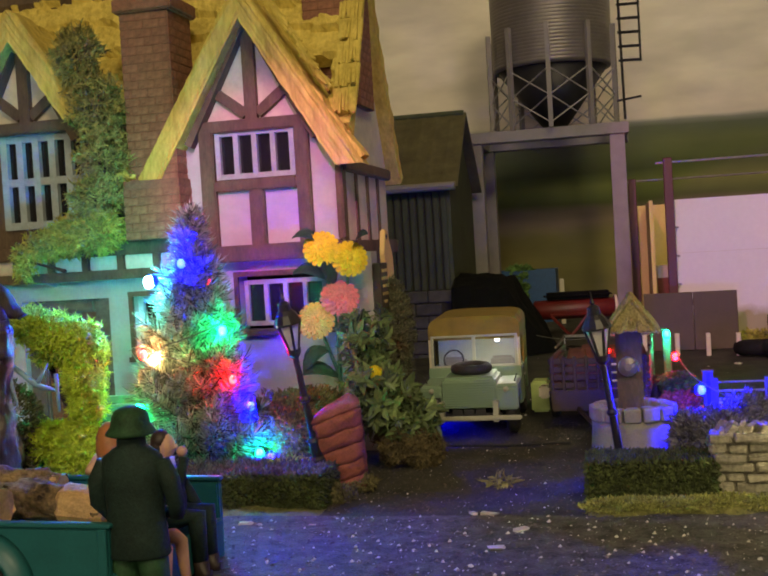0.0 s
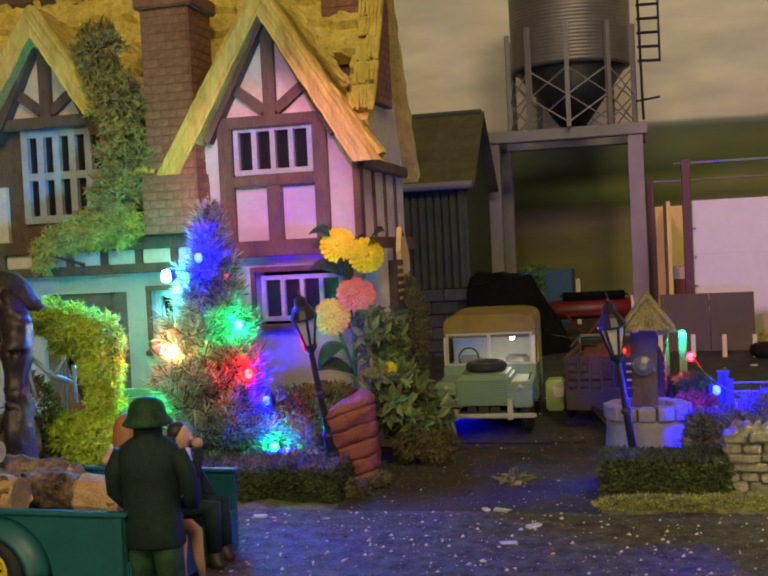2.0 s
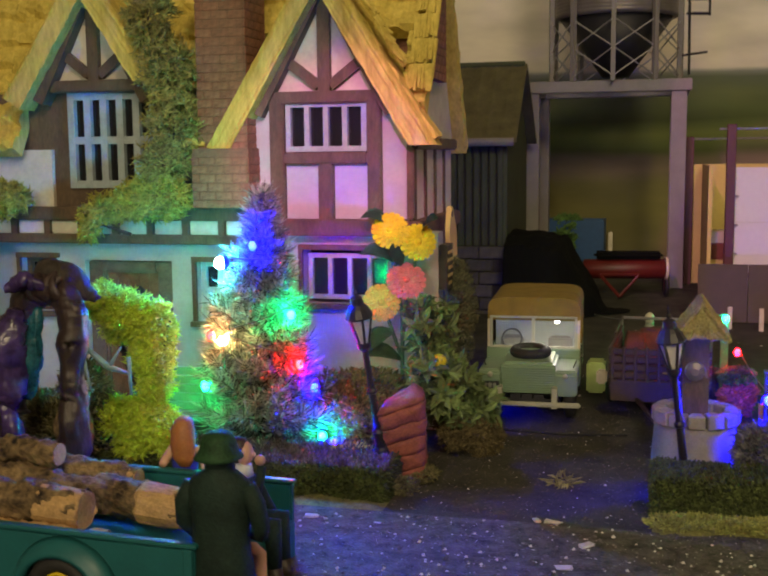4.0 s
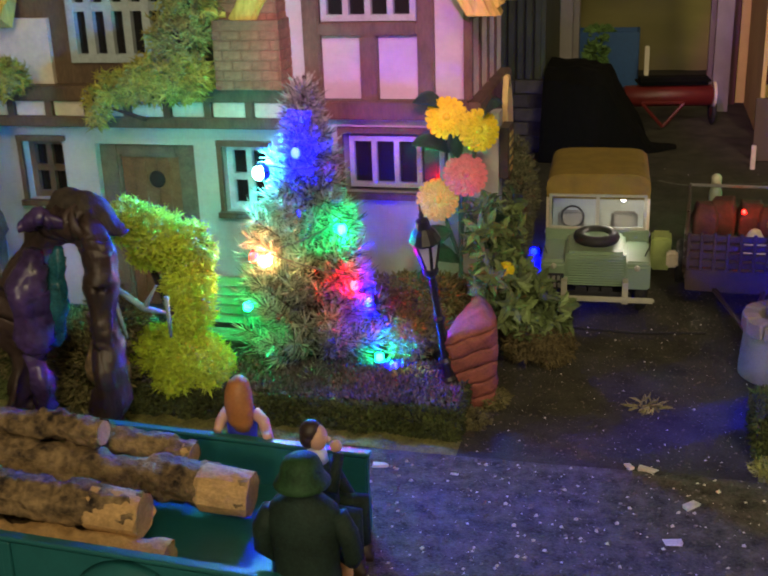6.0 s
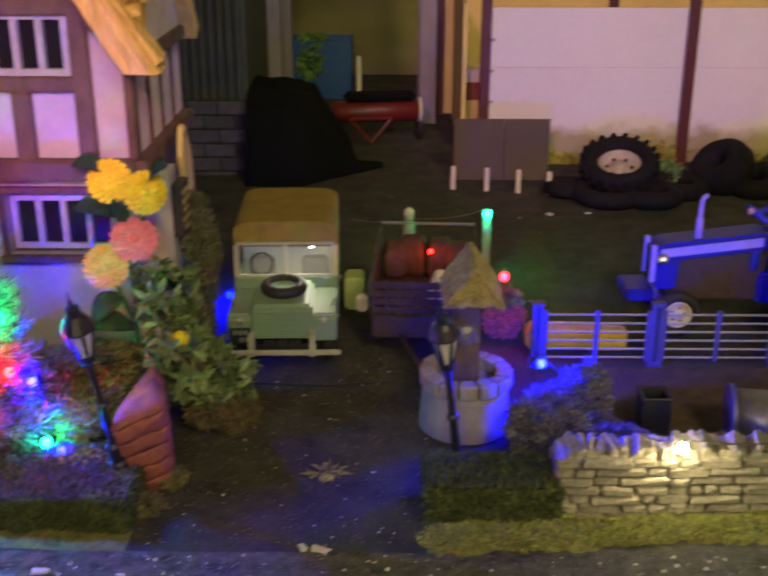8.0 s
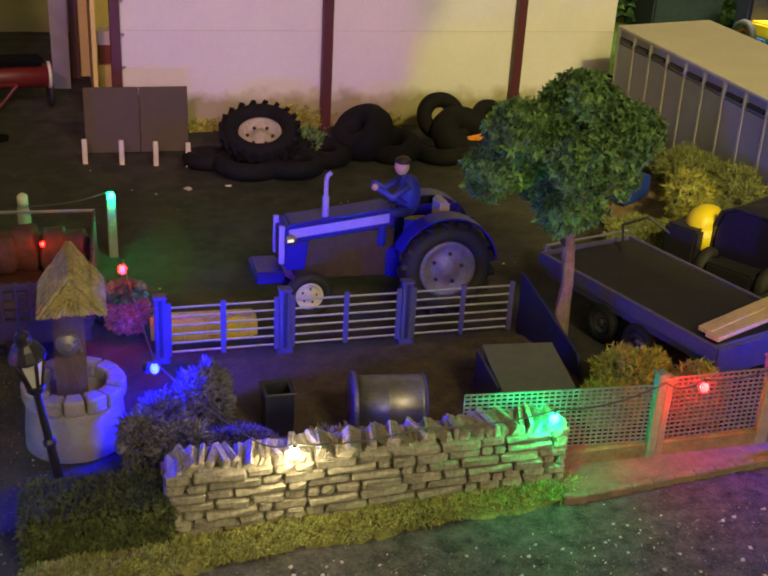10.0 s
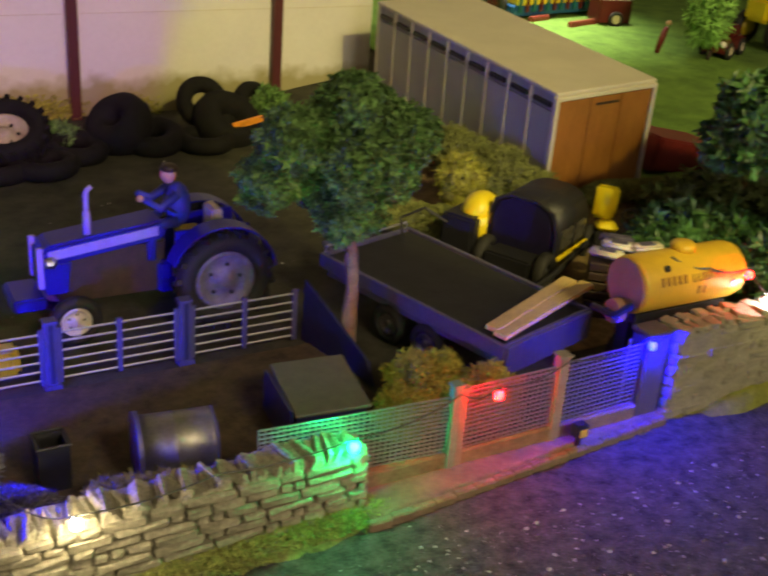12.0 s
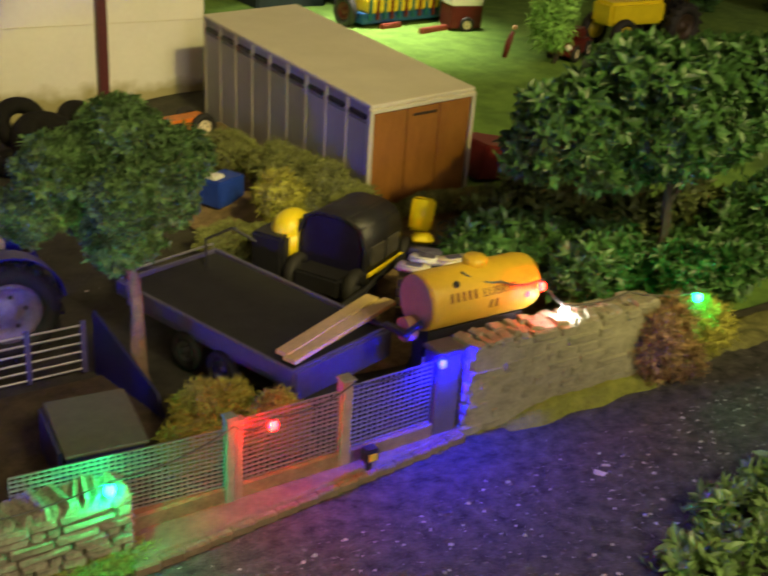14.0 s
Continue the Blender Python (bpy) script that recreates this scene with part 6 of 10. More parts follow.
# ---------------------------------------------------------------- vehicles
def wheel(parent, c, axis, R, w, rim=0.55, rimmat=None, lugs=0, name="wheel"):
    """Tyre with a dished rim; axis points outwards."""
    d, a, b = frame_of(axis)
    c = Vector(c)
    bm = bmesh.new()
    r = R * (1 - rim) / 2
    ring(bm, c, d, R - r, r, 32, 10, w / (2 * r))
    treads = []
    for k in range(lugs):
        t = 2 * math.pi * k / lugs
        for s in (-1, 1):
            t2 = t + (0.5 / lugs * 2 * math.pi if s > 0 else 0)
            o = a * math.cos(t2) + b * math.sin(t2)
            m = Matrix((( *(d), 0), (*o, 0), (*d.cross(o), 0), (0, 0, 0, 1))).transposed()
            m.translation = c + o * (R - 0.0006) + d * s * w * 0.22
            treads.append(box(bmesh.new(), -w * 0.24, w * 0.24, -0.0010, 0.0016, -0.0011, 0.0011, m @ Euler((0, s * 0.5, 0)).to_matrix().to_4x4()))
    tyre = part(name, bm, M_RUBBER, parent, "black rubber tyre", smooth=True)
    for lug in treads:
        part("lug", lug, M_RUBBER, tyre)
    m = Matrix(((*a, 0), (*b, 0), (*d, 0), (0, 0, 0, 1))).transposed()
    m.translation = c
    rr = R * rim
    bm = lathe(bmesh.new(), [(rr * 1.02, -w * 0.35), (rr * 1.04, w * 0.30), (rr * 0.88, w * 0.30), (rr * 0.80, w * 0.08), (rr * 0.35, w * 0.12), (rr * 0.30, w * 0.26), (rr * 0.1, w * 0.28)], 24, m)
    part("rim", bm, rimmat or M_CHROME, tyre, smooth=True)
    for k in range(5):
        t = 2 * math.pi * k / 5
        q = c + (a * math.cos(t) + b * math.sin(t)) * rr * 0.55 + d * w * 0.12
        part("wheel_nut", tube(bmesh.new(), [q, q + d * 0.0006], R * 0.045, 6), M_BLACKPLASTIC, tyre)
    return tyre


LR = thing("off_road_car", (-0.0790, 0.5150, ground_z(-0.08, 0.56)), 2.0, "pale sage green vintage off-road car with a tan canvas roof", "car")
hw = 0.0243
part("chassis", box(bmesh.new(), -0.016, 0.016, 0.004, 0.091, 0.0085, 0.0120), M_BLACKPLASTIC, LR)
part("bonnet", soft(box(bmesh.new(), -0.0135, 0.0135, 0.0055, 0.0385, 0.0140, 0.0300), 0.0016, 3), M_LRGREEN, LR)
for s in (-1, 1):
    bm = prism_x(bmesh.new(), [(0.0035, 0.0135), (0.0035, 0.0245), (0.0050, 0.0262), (0.0380, 0.0262), (0.0380, 0.0135), (0.0255, 0.0135), (0.0235, 0.0185), (0.0190, 0.0215), (0.0140, 0.0215), (0.0095, 0.0185), (0.0075, 0.0135)], s * 0.0135, s * hw)
    part("wing", soft(bm, 0.0008, 2), M_LRGREEN, LR)
    part("body_side", soft(prism_x(bmesh.new(), [(0.0380, 0.0115), (0.0380, 0.0300), (0.0930, 0.0300), (0.0930, 0.0135), (0.0865, 0.0135), (0.0835, 0.0195), (0.0765, 0.0225), (0.0685, 0.0195), (0.0655, 0.0115)], s * (hw - 0.0018), s * hw), 0.0004, 1), M_LRGREEN, LR)
    part("door_line", box(bmesh.new(), s * hw - 0.0002, s * hw + 0.0003, 0.0585, 0.0590, 0.0120, 0.0300), M_BLACKPLASTIC, LR)
    part("door_handle", tube(bmesh.new(), [(s * (hw + 0.0008), 0.052, 0.0250), (s * (hw + 0.0008), 0.056, 0.0250)], 0.0005, 6), M_CHROME, LR)
    part("side_light", lathe(bmesh.new(), [(0.0013, 0), (0.0013, 0.0010), (0.0004, 0.0016)], 12, pose(s * 0.0185, 0.0036, 0.0238, 90)), M_CARCREAM, LR)
    part("bumper_iron", box(bmesh.new(), s * 0.0135 - 0.0013, s * 0.0135 + 0.0013, -0.0022, 0.0060, 0.0085, 0.0185), M_CARCREAM, LR)
    part("mirror_stalk", tube(bmesh.new(), [(s * 0.0220, 0.014, 0.0262), (s * 0.0235, 0.014, 0.0300)], 0.0003, 5), M_BLACKMETAL, LR)
    for y in (0.0165, 0.0760):
        wheel(LR, (s * 0.0205, y, 0.0112), (s, 0, 0), 0.0112, 0.0064, 0.52, M_LRGREEN)
part("grille", soft(box(bmesh.new(), -0.0132, 0.0132, 0.0040, 0.0055, 0.0145, 0.0285), 0.0006), M_LRGREEN, LR)
for i in range(11):
    part("grille_bar", box(bmesh.new(), -0.0122, 0.0122, 0.0034, 0.0041, 0.0152 + i * 0.00118, 0.0158 + i * 0.00118), M_LRGREEN, LR)
for i in range(3):
    part("grille_slot", box(bmesh.new(), -0.0085 + i * 0.0058, -0.0036 + i * 0.0058, 0.0042, 0.0056, 0.0105, 0.0140), M_BLACKPLASTIC, LR)
part("bumper", soft(box(bmesh.new(), -0.0262, 0.0262, -0.0035, -0.0012, 0.0095, 0.0118), 0.0006), M_CARCREAM, LR, "cream front bumper")
PLATE = part("number_plate", soft(box(bmesh.new(), -0.0232, -0.0138, 0.0018, 0.0030, 0.0128, 0.0206), 0.0003, 1), M_BLACKPLASTIC, LR, "black number plate")
for x, z, w in ((-0.0216, 0.0176, 0.0016), (-0.0192, 0.0176, 0.0016), (-0.0168, 0.0176, 0.0014), (-0.0186, 0.0142, 0.0014), (-0.0164, 0.0142, 0.0014)):
    part("plate_bar", box(bmesh.new(), x, x + w, 0.0014, 0.0019, z, z + 0.0021), M_GREY, PLATE)
bm = bmesh.new()
ring(bm, (0, 0.0225, 0.0325), (0, -0.06, 1), 0.0080, 0.0027, 30, 10, 0.95)
SP = part("spare_tyre", bm, M_RUBBER, LR, "black spare tyre on the bonnet", smooth=True)
part("rim", lathe(bmesh.new(), [(0.0062, 0.0302), (0.0062, 0.0335), (0.0050, 0.0330), (0.0020, 0.0325)], 20, Matrix.Translation((0, 0.0225, 0))), M_LRGREEN, SP, smooth=True)
part("bulkhead", soft(box(bmesh.new(), -hw, hw, 0.0375, 0.0405, 0.0115, 0.0312), 0.0005), M_LRGREEN, LR)
WS = part("windscreen_frame", holed(bmesh.new(), -0.0228, 0.0228, 0.0312, 0.0480, 0.0385, 0.0400, [(-0.0215, -0.0008, 0.0322, 0.0470), (0.0008, 0.0215, 0.0322, 0.0470)]), M_CARCREAM, LR, "cream windscreen frame")
for a, b in ((-0.0215, -0.0008), (0.0008, 0.0215)):
    p = part("windscreen", box(bmesh.new(), a, b, 0.0390, 0.0394, 0.0322, 0.0470), M_WINDSCREEN, WS, "clear windscreen pane")
    p.visible_shadow = False
part("cab_floor", box(bmesh.new(), -0.0222, 0.0222, 0.0405, 0.0920, 0.0118, 0.0135), M_INTERIOR, LR)
part("cab_back", box(bmesh.new(), -0.0222, 0.0222, 0.0620, 0.0630, 0.0135, 0.0480), M_INTERIOR, LR, "pale cab back panel")
for x in (-0.0130, 0.0130):
    part("seat", soft(box(bmesh.new(), x - 0.0065, x + 0.0065, 0.0520, 0.0610, 0.0135, 0.0235), 0.0015), M_GREY, LR)
    part("seat_back", soft(box(bmesh.new(), x - 0.0065, x + 0.0065, 0.0590, 0.0618, 0.0225, 0.0345), 0.0015), M_GREY, LR)
bm = bmesh.new()
ring(bm, (-0.0120, 0.0475, 0.0345), (0, -1, 0.35), 0.0052, 0.0005, 24, 6)
part("steering_wheel", bm, M_BLACKPLASTIC, LR, smooth=True)
part("cab_lamp", ball(bmesh.new(), (0.0120, 0.0440, 0.0446), (0.0012, 0.0012, 0.0010)), glow("glow_cab", (1.0, 0.90, 0.70), 620), LR, "small glowing white cab lamp", smooth=True)
part("wing_seat_rear", box(bmesh.new(), -0.0215, 0.0215, 0.0912, 0.0927, 0.0135, 0.0300), M_LRGREEN, LR)
prof = []
for k in range(13):
    t = math.pi * k / 12
    prof.append((0.0243 * math.copysign(abs(math.cos(t)) ** 0.35, math.cos(t)), 0.0505 + 0.0085 * abs(math.sin(t)) ** 0.55))
poly = [(0.0240, 0.0455)] + prof + [(-0.0240, 0.0455)]
bm = prism(bmesh.new(), poly, 0.0405, 0.0935)
for v in bm.verts:
    if v.co.y < 0.05 and v.co.z > 0.054:
        v.co.z -= 0.0012
tilt = part("canvas_roof", bm, M_CANVAS, LR, "tan canvas roof")
for s in (-1, 1):
    part("canvas_side", box(bmesh.new(), s * 0.0236, s * 0.0243, 0.0640, 0.0930, 0.0300, 0.0460), M_CANVAS, LR)
    part("side_window_bar", box(bmesh.new(), s * 0.0230, s * 0.0242, 0.0400, 0.0415, 0.0300, 0.0460), M_CREAM, LR)
part("canvas_back", box(bmesh.new(), -0.0236, 0.0236, 0.0926, 0.0932, 0.0300, 0.0460), M_CANVAS, LR)

# brown slatted cart
CART = thing("livestock_cart", (-0.0160, 0.5330, ground_z(0, 0.56)), -3.0, "dark brown slatted farm cart carrying orange-brown sacks", "cart")
cw, cl = 0.0240, 0.074
part("floor", box(bmesh.new(), -cw, cw, 0, cl, 0.0150, 0.0170), M_CARTWOOD, CART)
for i in range(5):
    z = 0.0172 + i * 0.0040
    part("front_plank", soft(box(bmesh.new(), -cw, cw, -0.0012, 0.0004, z, z + 0.0030), 0.0004, 1), M_CARTWOOD, CART)
    for s in (-1, 1):
        part("side_plank", soft(box(bmesh.new(), s * cw - 0.0008, s * cw + 0.0008, 0.0005, cl, z, z + 0.0030), 0.0004, 1), M_CARTWOOD, CART)
for i in range(9):
    x = -cw + 0.0006 + i * (2 * cw - 0.0028) / 8
    part("upright", soft(box(bmesh.new(), x, x + 0.0016, -0.0022, -0.0010, 0.0200, 0.0375), 0.0003, 1), M_CARTWOOD, CART)
part("hoop", tube(bmesh.new(), [(-cw, cl, 0.017), (-cw, cl, 0.0405), (cw, cl, 0.0405), (cw, cl, 0.017)], 0.0009, 6), M_GALV, CART)
for s in (-1, 1):
    part("side_rail", tube(bmesh.new(), [(s * cw, cl, 0.0405), (s * cw, 0.030, 0.0385)], 0.0007, 6), M_CARTWOOD, CART)
    wheel(CART, (s * 0.0262, 0.038, 0.0110), (s, 0, 0), 0.0110, 0.0050, 0.5, M_CARTWOOD)
part("front_apron", soft(box(bmesh.new(), -cw * 0.97, cw * 0.97, -0.0026, -0.0013, 0.0100, 0.0205), 0.0005), M_CARTWOOD, CART)
part("axle", tube(bmesh.new(), [(-0.0262, 0.038, 0.011), (0.0262, 0.038, 0.011)], 0.0012, 8), M_BLACKMETAL, CART)
for s in (-1, 1):
    part("drawbar", tube(bmesh.new(), [(s * 0.012, 0.002, 0.012), (0.004, -0.034, 0.004)], 0.0012, 6), M_CARTWOOD, CART)
part("drawbar_foot", box(bmesh.new(), 0.0025, 0.0055, -0.0355, -0.0325, -0.003, 0.0055), M_CARTWOOD, CART)
LOAD = [(-0.0165, 0.060, 0.0105, 0.0180, 3), (-0.0060, 0.063, 0.0110, 0.0200, -4), (0.0052, 0.062, 0.0110, 0.0190, 3), (0.0162, 0.060, 0.0105, 0.0180, -3)]
M_SACKING = mat("orange_brown_sacking", (0.085, 0.030, 0.020), 0.8, var=0.4, scale=160, bump=0.8)
for x, y, w, h, tip in LOAD:
    b = thing("filled_sack", m=PLACE[CART] @ pose(x, y, 0.0170, 0, tip, tip * 2), label="orange-brown filled sack standing in the cart", category="sack", group="sacks in the cart")
    bm = box(bmesh.new(), -w / 2, w / 2, -0.006, 0.006, 0, h)
    bmesh.ops.subdivide_edges(bm, edges=bm.edges[:], cuts=5, use_grid_fill=True)
    for v in bm.verts:
        t = v.co.z / h
        v.co.x *= 0.86 + 0.30 * math.sin(min(1.0, t * 1.15) * 3.0) - 0.30 * max(0.0, t - 0.8)
        v.co.y *= 0.80 + 0.40 * math.sin(min(1.0, t * 1.1) * 3.0) - 0.9 * max(0.0, t - 0.8)
        v.co += Vector((noise.noise(v.co * 260 + Vector((x * 900, 0, 0))), noise.noise(v.co * 260 + Vector((0, y * 900, 3))), 0.5 * noise.noise(v.co * 200))) * 0.0010
    part("sacking", bm, M_SACKING, b, smooth=True)
    part("tie", tube(bmesh.new(), [(-w * 0.34, -0.002, h * 0.95), (0, -0.0036, h * 0.97), (w * 0.34, -0.002, h * 0.95)], 0.0005, 5), M_CARTWOOD, b)
solo("traffic_cone", lathe(bmesh.new(), [(0.0070, 0), (0.0068, 0.001), (0.0046, 0.009), (0.0022, 0.0132), (0.0006, 0.0138)], 16, Matrix.Translation(PLACE[CART] @ Vector((0.007, 0.032, 0.0170)))), M_CREAM, "cream cone standing in the cart", "cone", smooth=True, loc=PLACE[CART] @ Vector((0.007, 0.032, 0.0170)))
solo("mudguard_block", soft(box(bmesh.new(), -0.0475, -0.0420, 0.553, 0.562, 0.0180, 0.0245), 0.0010), M_CREAM, "cream block by the cart wheel", "block", loc=(-0.0447, 0.5575, 0.018))
solo("mudguard_block", soft(box(bmesh.new(), -0.0545, -0.0445, 0.585, 0.600, ground_z(0, 0.59), 0.0230), 0.0012), M_LIMEPLASTIC, "lime green plastic crate between car and cart", "crate", loc=(-0.0495, 0.5925, 0.006))
BT = thing("bottle", (-0.0215, 0.640, ground_z(0, 0.640)), 0, "pale green bottle-like marker post in the yard", "bottle")
part("body", lathe(bmesh.new(), [(0.0032, 0), (0.0034, 0.001), (0.0034, 0.026), (0.0022, 0.030)], 16), mat("pale_green_plastic", (0.26, 0.30, 0.20), 0.35, var=0.1), BT, smooth=True)
part("cap", lathe(bmesh.new(), [(0.0026, 0.0300), (0.0027, 0.0345), (0.0010, 0.0360)], 14), M_PEG, BT, smooth=True)


def figurine(name, shapes, mats, label, loc):
    """One plain mesh of rounded solids. shapes: ("ball", centre, radii, slot), ("limb", points, radii, slot) or ("loft", (x, y, z, rx, ry) sections, None, slot)."""
    bm = bmesh.new()
    for kind, a, b, mi in shapes:
        if kind == "ball":
            ball(bm, a, b, mi, 14, 10)
        elif kind == "loft":
            lofts = [[bm.verts.new((x + rx * math.cos(k * math.pi / 10), y + ry * math.sin(k * math.pi / 10), z)) for k in range(20)] for x, y, z, rx, ry in a]
            for p, q in zip(lofts, lofts[1:]):
                for k in range(20):
                    bm.faces.new((p[k], p[(k + 1) % 20], q[(k + 1) % 20], q[k])).material_index = mi
            bm.faces.new(lofts[0][::-1]).material_index = mi
            bm.faces.new(lofts[-1]).material_index = mi
        else:
            tube(bm, a, b, 10, True, mi)
    o = Vector(loc)
    bm.transform(Matrix.Translation(o))
    return solo(name, bm, mats, label, "figurine", smooth=True, loc=loc)


# tractor: nose towards -x
TR = thing("tractor", (0.168, 0.574, ground_z(0.15, 0.574)), 0, "old blue toy tractor with a driver figure", "tractor")
part("bonnet", soft(prism(bmesh.new(), [(-0.072, 0.0335), (-0.073, 0.0400), (-0.070, 0.0430), (-0.020, 0.0490), (-0.018, 0.0420), (-0.020, 0.0400)], -0.0085, 0.0085), 0.0012, 2), M_TRACTOR, TR, "slim blue bonnet")
part("nose", soft(prism(bmesh.new(), [(-0.0715, 0.0200), (-0.0728, 0.0350), (-0.0600, 0.0350), (-0.0620, 0.0200)], -0.0080, 0.0080), 0.0008, 2), M_TRACTOR, TR)
for s in (-1, 1):
    part("stripe", prism(bmesh.new(), [(-0.070, 0.0365), (-0.070, 0.0408), (-0.022, 0.0468), (-0.022, 0.0424)], s * 0.0087 - 0.0003, s * 0.0087 + 0.0003), M_TRACTORPALE, TR, "pale bonnet stripe")
    part("grille_post", box(bmesh.new(), -0.0745, -0.0720, s * 0.0075 - 0.0010, s * 0.0075 + 0.0010, 0.0240, 0.0425), M_TRACTORPALE, TR)
part("grille", box(bmesh.new(), -0.0735, -0.0720, -0.0070, 0.0070, 0.0245, 0.0390), M_BLACKPLASTIC, TR)
part("engine", soft(box(bmesh.new(), -0.066, -0.018, -0.0060, 0.0060, 0.0140, 0.0390), 0.0012), mat("greasy_engine_brown", (0.060, 0.036, 0.030), 0.5, var=0.3), TR, "greasy engine block")
part("exhaust", tube(bmesh.new(), [(-0.052, -0.004, 0.0440), (-0.052, -0.004, 0.0550), (-0.052, -0.004, 0.0551), (-0.052, -0.004, 0.0630), (-0.0515, -0.004, 0.0650), (-0.0495, -0.004, 0.0665)], [0.0017, 0.0017, 0.0011, 0.0011, 0.0011, 0.0011], 10), M_TRACTORPALE, TR, smooth=True)
part("gearbox", soft(box(bmesh.new(), -0.022, 0.010, -0.0080, 0.0080, 0.0130, 0.0290), 0.0015), M_TRACTOR, TR)
part("weight_frame", soft(box(bmesh.new(), -0.0860, -0.0720, -0.0110, 0.0110, 0.0150, 0.0210), 0.0010), M_TRACTOR, TR, "front weight frame")
part("seat", soft(box(bmesh.new(), -0.0100, 0.0010, -0.0065, 0.0065, 0.0300, 0.0400), 0.0010), M_YELLOW, TR)
part("seat_back", soft(box(bmesh.new(), 0.0040, 0.0090, -0.0065, 0.0065, 0.0345, 0.0500), 0.0010), M_CREAM, TR, "cream seat back")
bm = bmesh.new()
ring(bm, (-0.0135, 0, 0.0510), (0.5, 0, 0.85), 0.0052, 0.0006, 20, 6)
part("steering_wheel", bm, M_BLACKPLASTIC, TR, smooth=True)
part("steering_column", tube(bmesh.new(), [(-0.019, 0, 0.045), (-0.0135, 0, 0.0510)], 0.0008, 6), M_BLACKPLASTIC, TR)
for s in (-1, 1):
    wheel(TR, (0.004, s * 0.0205, 0.0225), (0, s, 0), 0.0225, 0.0100, 0.60, mat("dull_blue_rim", (0.16, 0.14, 0.22), 0.5, var=0.3), lugs=18, name="rear_wheel")
    wheel(TR, (-0.062, s * 0.0180, 0.0115), (0, s, 0), 0.0115, 0.0062, 0.55, M_CREAM, name="front_wheel")
    bm = bmesh.new()
    rows = []
    for k in range(15):
        t = math.radians(8 + 150 * k / 14)
        rows.append([bm.verts.new((0.004 + r * math.cos(t), s * yy, 0.0225 + r * math.sin(t))) for r, yy in ((0.0248, 0.0120), (0.0248, 0.0225), (0.0256, 0.0225), (0.0256, 0.0120))])
    for a, b in zip(rows, rows[1:]):
        for k in range(4):
            bm.faces.new((a[k], b[k], b[(k + 1) % 4], a[(k + 1) % 4]))
    bm.faces.new(rows[0])
    bm.faces.new(rows[-1][::-1])
    bmesh.ops.recalc_face_normals(bm, faces=bm.faces[:])
    part("mudguard", bm, M_TRACTOR, TR, "curved mudguard")
    part("mudguard_plate", soft(box(bmesh.new(), -0.015, 0.020, s * 0.0105 - 0.0006, s * 0.0105 + 0.0006, 0.0240, 0.0440), 0.0004, 1), M_TRACTOR, TR)
part("front_axle", tube(bmesh.new(), [(-0.062, -0.018, 0.0115), (-0.062, 0.018, 0.0115)], 0.0016, 8), M_BLACKMETAL, TR)
part("rear_axle", tube(bmesh.new(), [(0.004, -0.0205, 0.0225), (0.004, 0.0205, 0.0225)], 0.0026, 8), M_BLACKMETAL, TR)
part("headlamp", lathe(bmesh.new(), [(0.0022, 0), (0.0026, 0.003), (0.001, 0.0045)], 12, pose(-0.0715, -0.0105, 0.0365, 0, 90)), M_CHROME, TR)
dx, dy, dz = PLACE[TR].translation
figurine("driver_figurine", [("ball", (0.004, 0, 0.0085), (0.0060, 0.0062, 0.0105), 0), ("ball", (0.000, 0, 0.0230), (0.0036, 0.0034, 0.0042), 1), ("ball", (0.0004, 0, 0.0258), (0.0040, 0.0038, 0.0022), 2),
                             ("limb", [(0.002, -0.0062, 0.0155), (-0.0060, -0.0070, 0.0100), (-0.0125, -0.0045, 0.0140)], [0.0022, 0.0020, 0.0015], 0), ("limb", [(0.002, 0.0062, 0.0155), (-0.0060, 0.0070, 0.0100), (-0.0125, 0.0045, 0.0140)], [0.0022, 0.0020, 0.0015], 0),
                             ("ball", (-0.0140, -0.004, 0.0145), (0.0016,) * 3, 1), ("limb", [(0.002, -0.004, 0.002), (-0.0100, -0.0060, 0.0020), (-0.0100, -0.0062, -0.0140)], [0.0030, 0.0027, 0.0020], 0), ("limb", [(0.002, 0.004, 0.002), (-0.0100, 0.0060, 0.0020), (-0.0100, 0.0062, -0.0140)], [0.0030, 0.0027, 0.0020], 0)],
         [M_OVERALL, M_SKIN, M_DARKHAIR], "plain seated driver figurine in blue overalls on the tractor", (dx - 0.0145, dy, dz + 0.0440))

# ---------------------------------------------------------------- livestock gates
def gate(x0, x1, y, yaw=0):
    g = thing("field_gate", (x0, y, ground_z(x0, y)), yaw, "pale steel six-bar field gate", "gate", "gates across the yard")
    L = x1 - x0
    for i in range(6):
        part("bar", tube(bmesh.new(), [(0.001, 0, 0.0030 + i * 0.0042), (L - 0.001, 0, 0.0030 + i * 0.0042)], 0.00055, 6), M_GALV, g)
    for x in (0.001, L / 2, L - 0.001):
        part("stile", soft(box(bmesh.new(), x - 0.0012, x + 0.0012, -0.0008, 0.0008, 0.0010, 0.0262), 0.0003, 1), M_GATE, g)
    return g


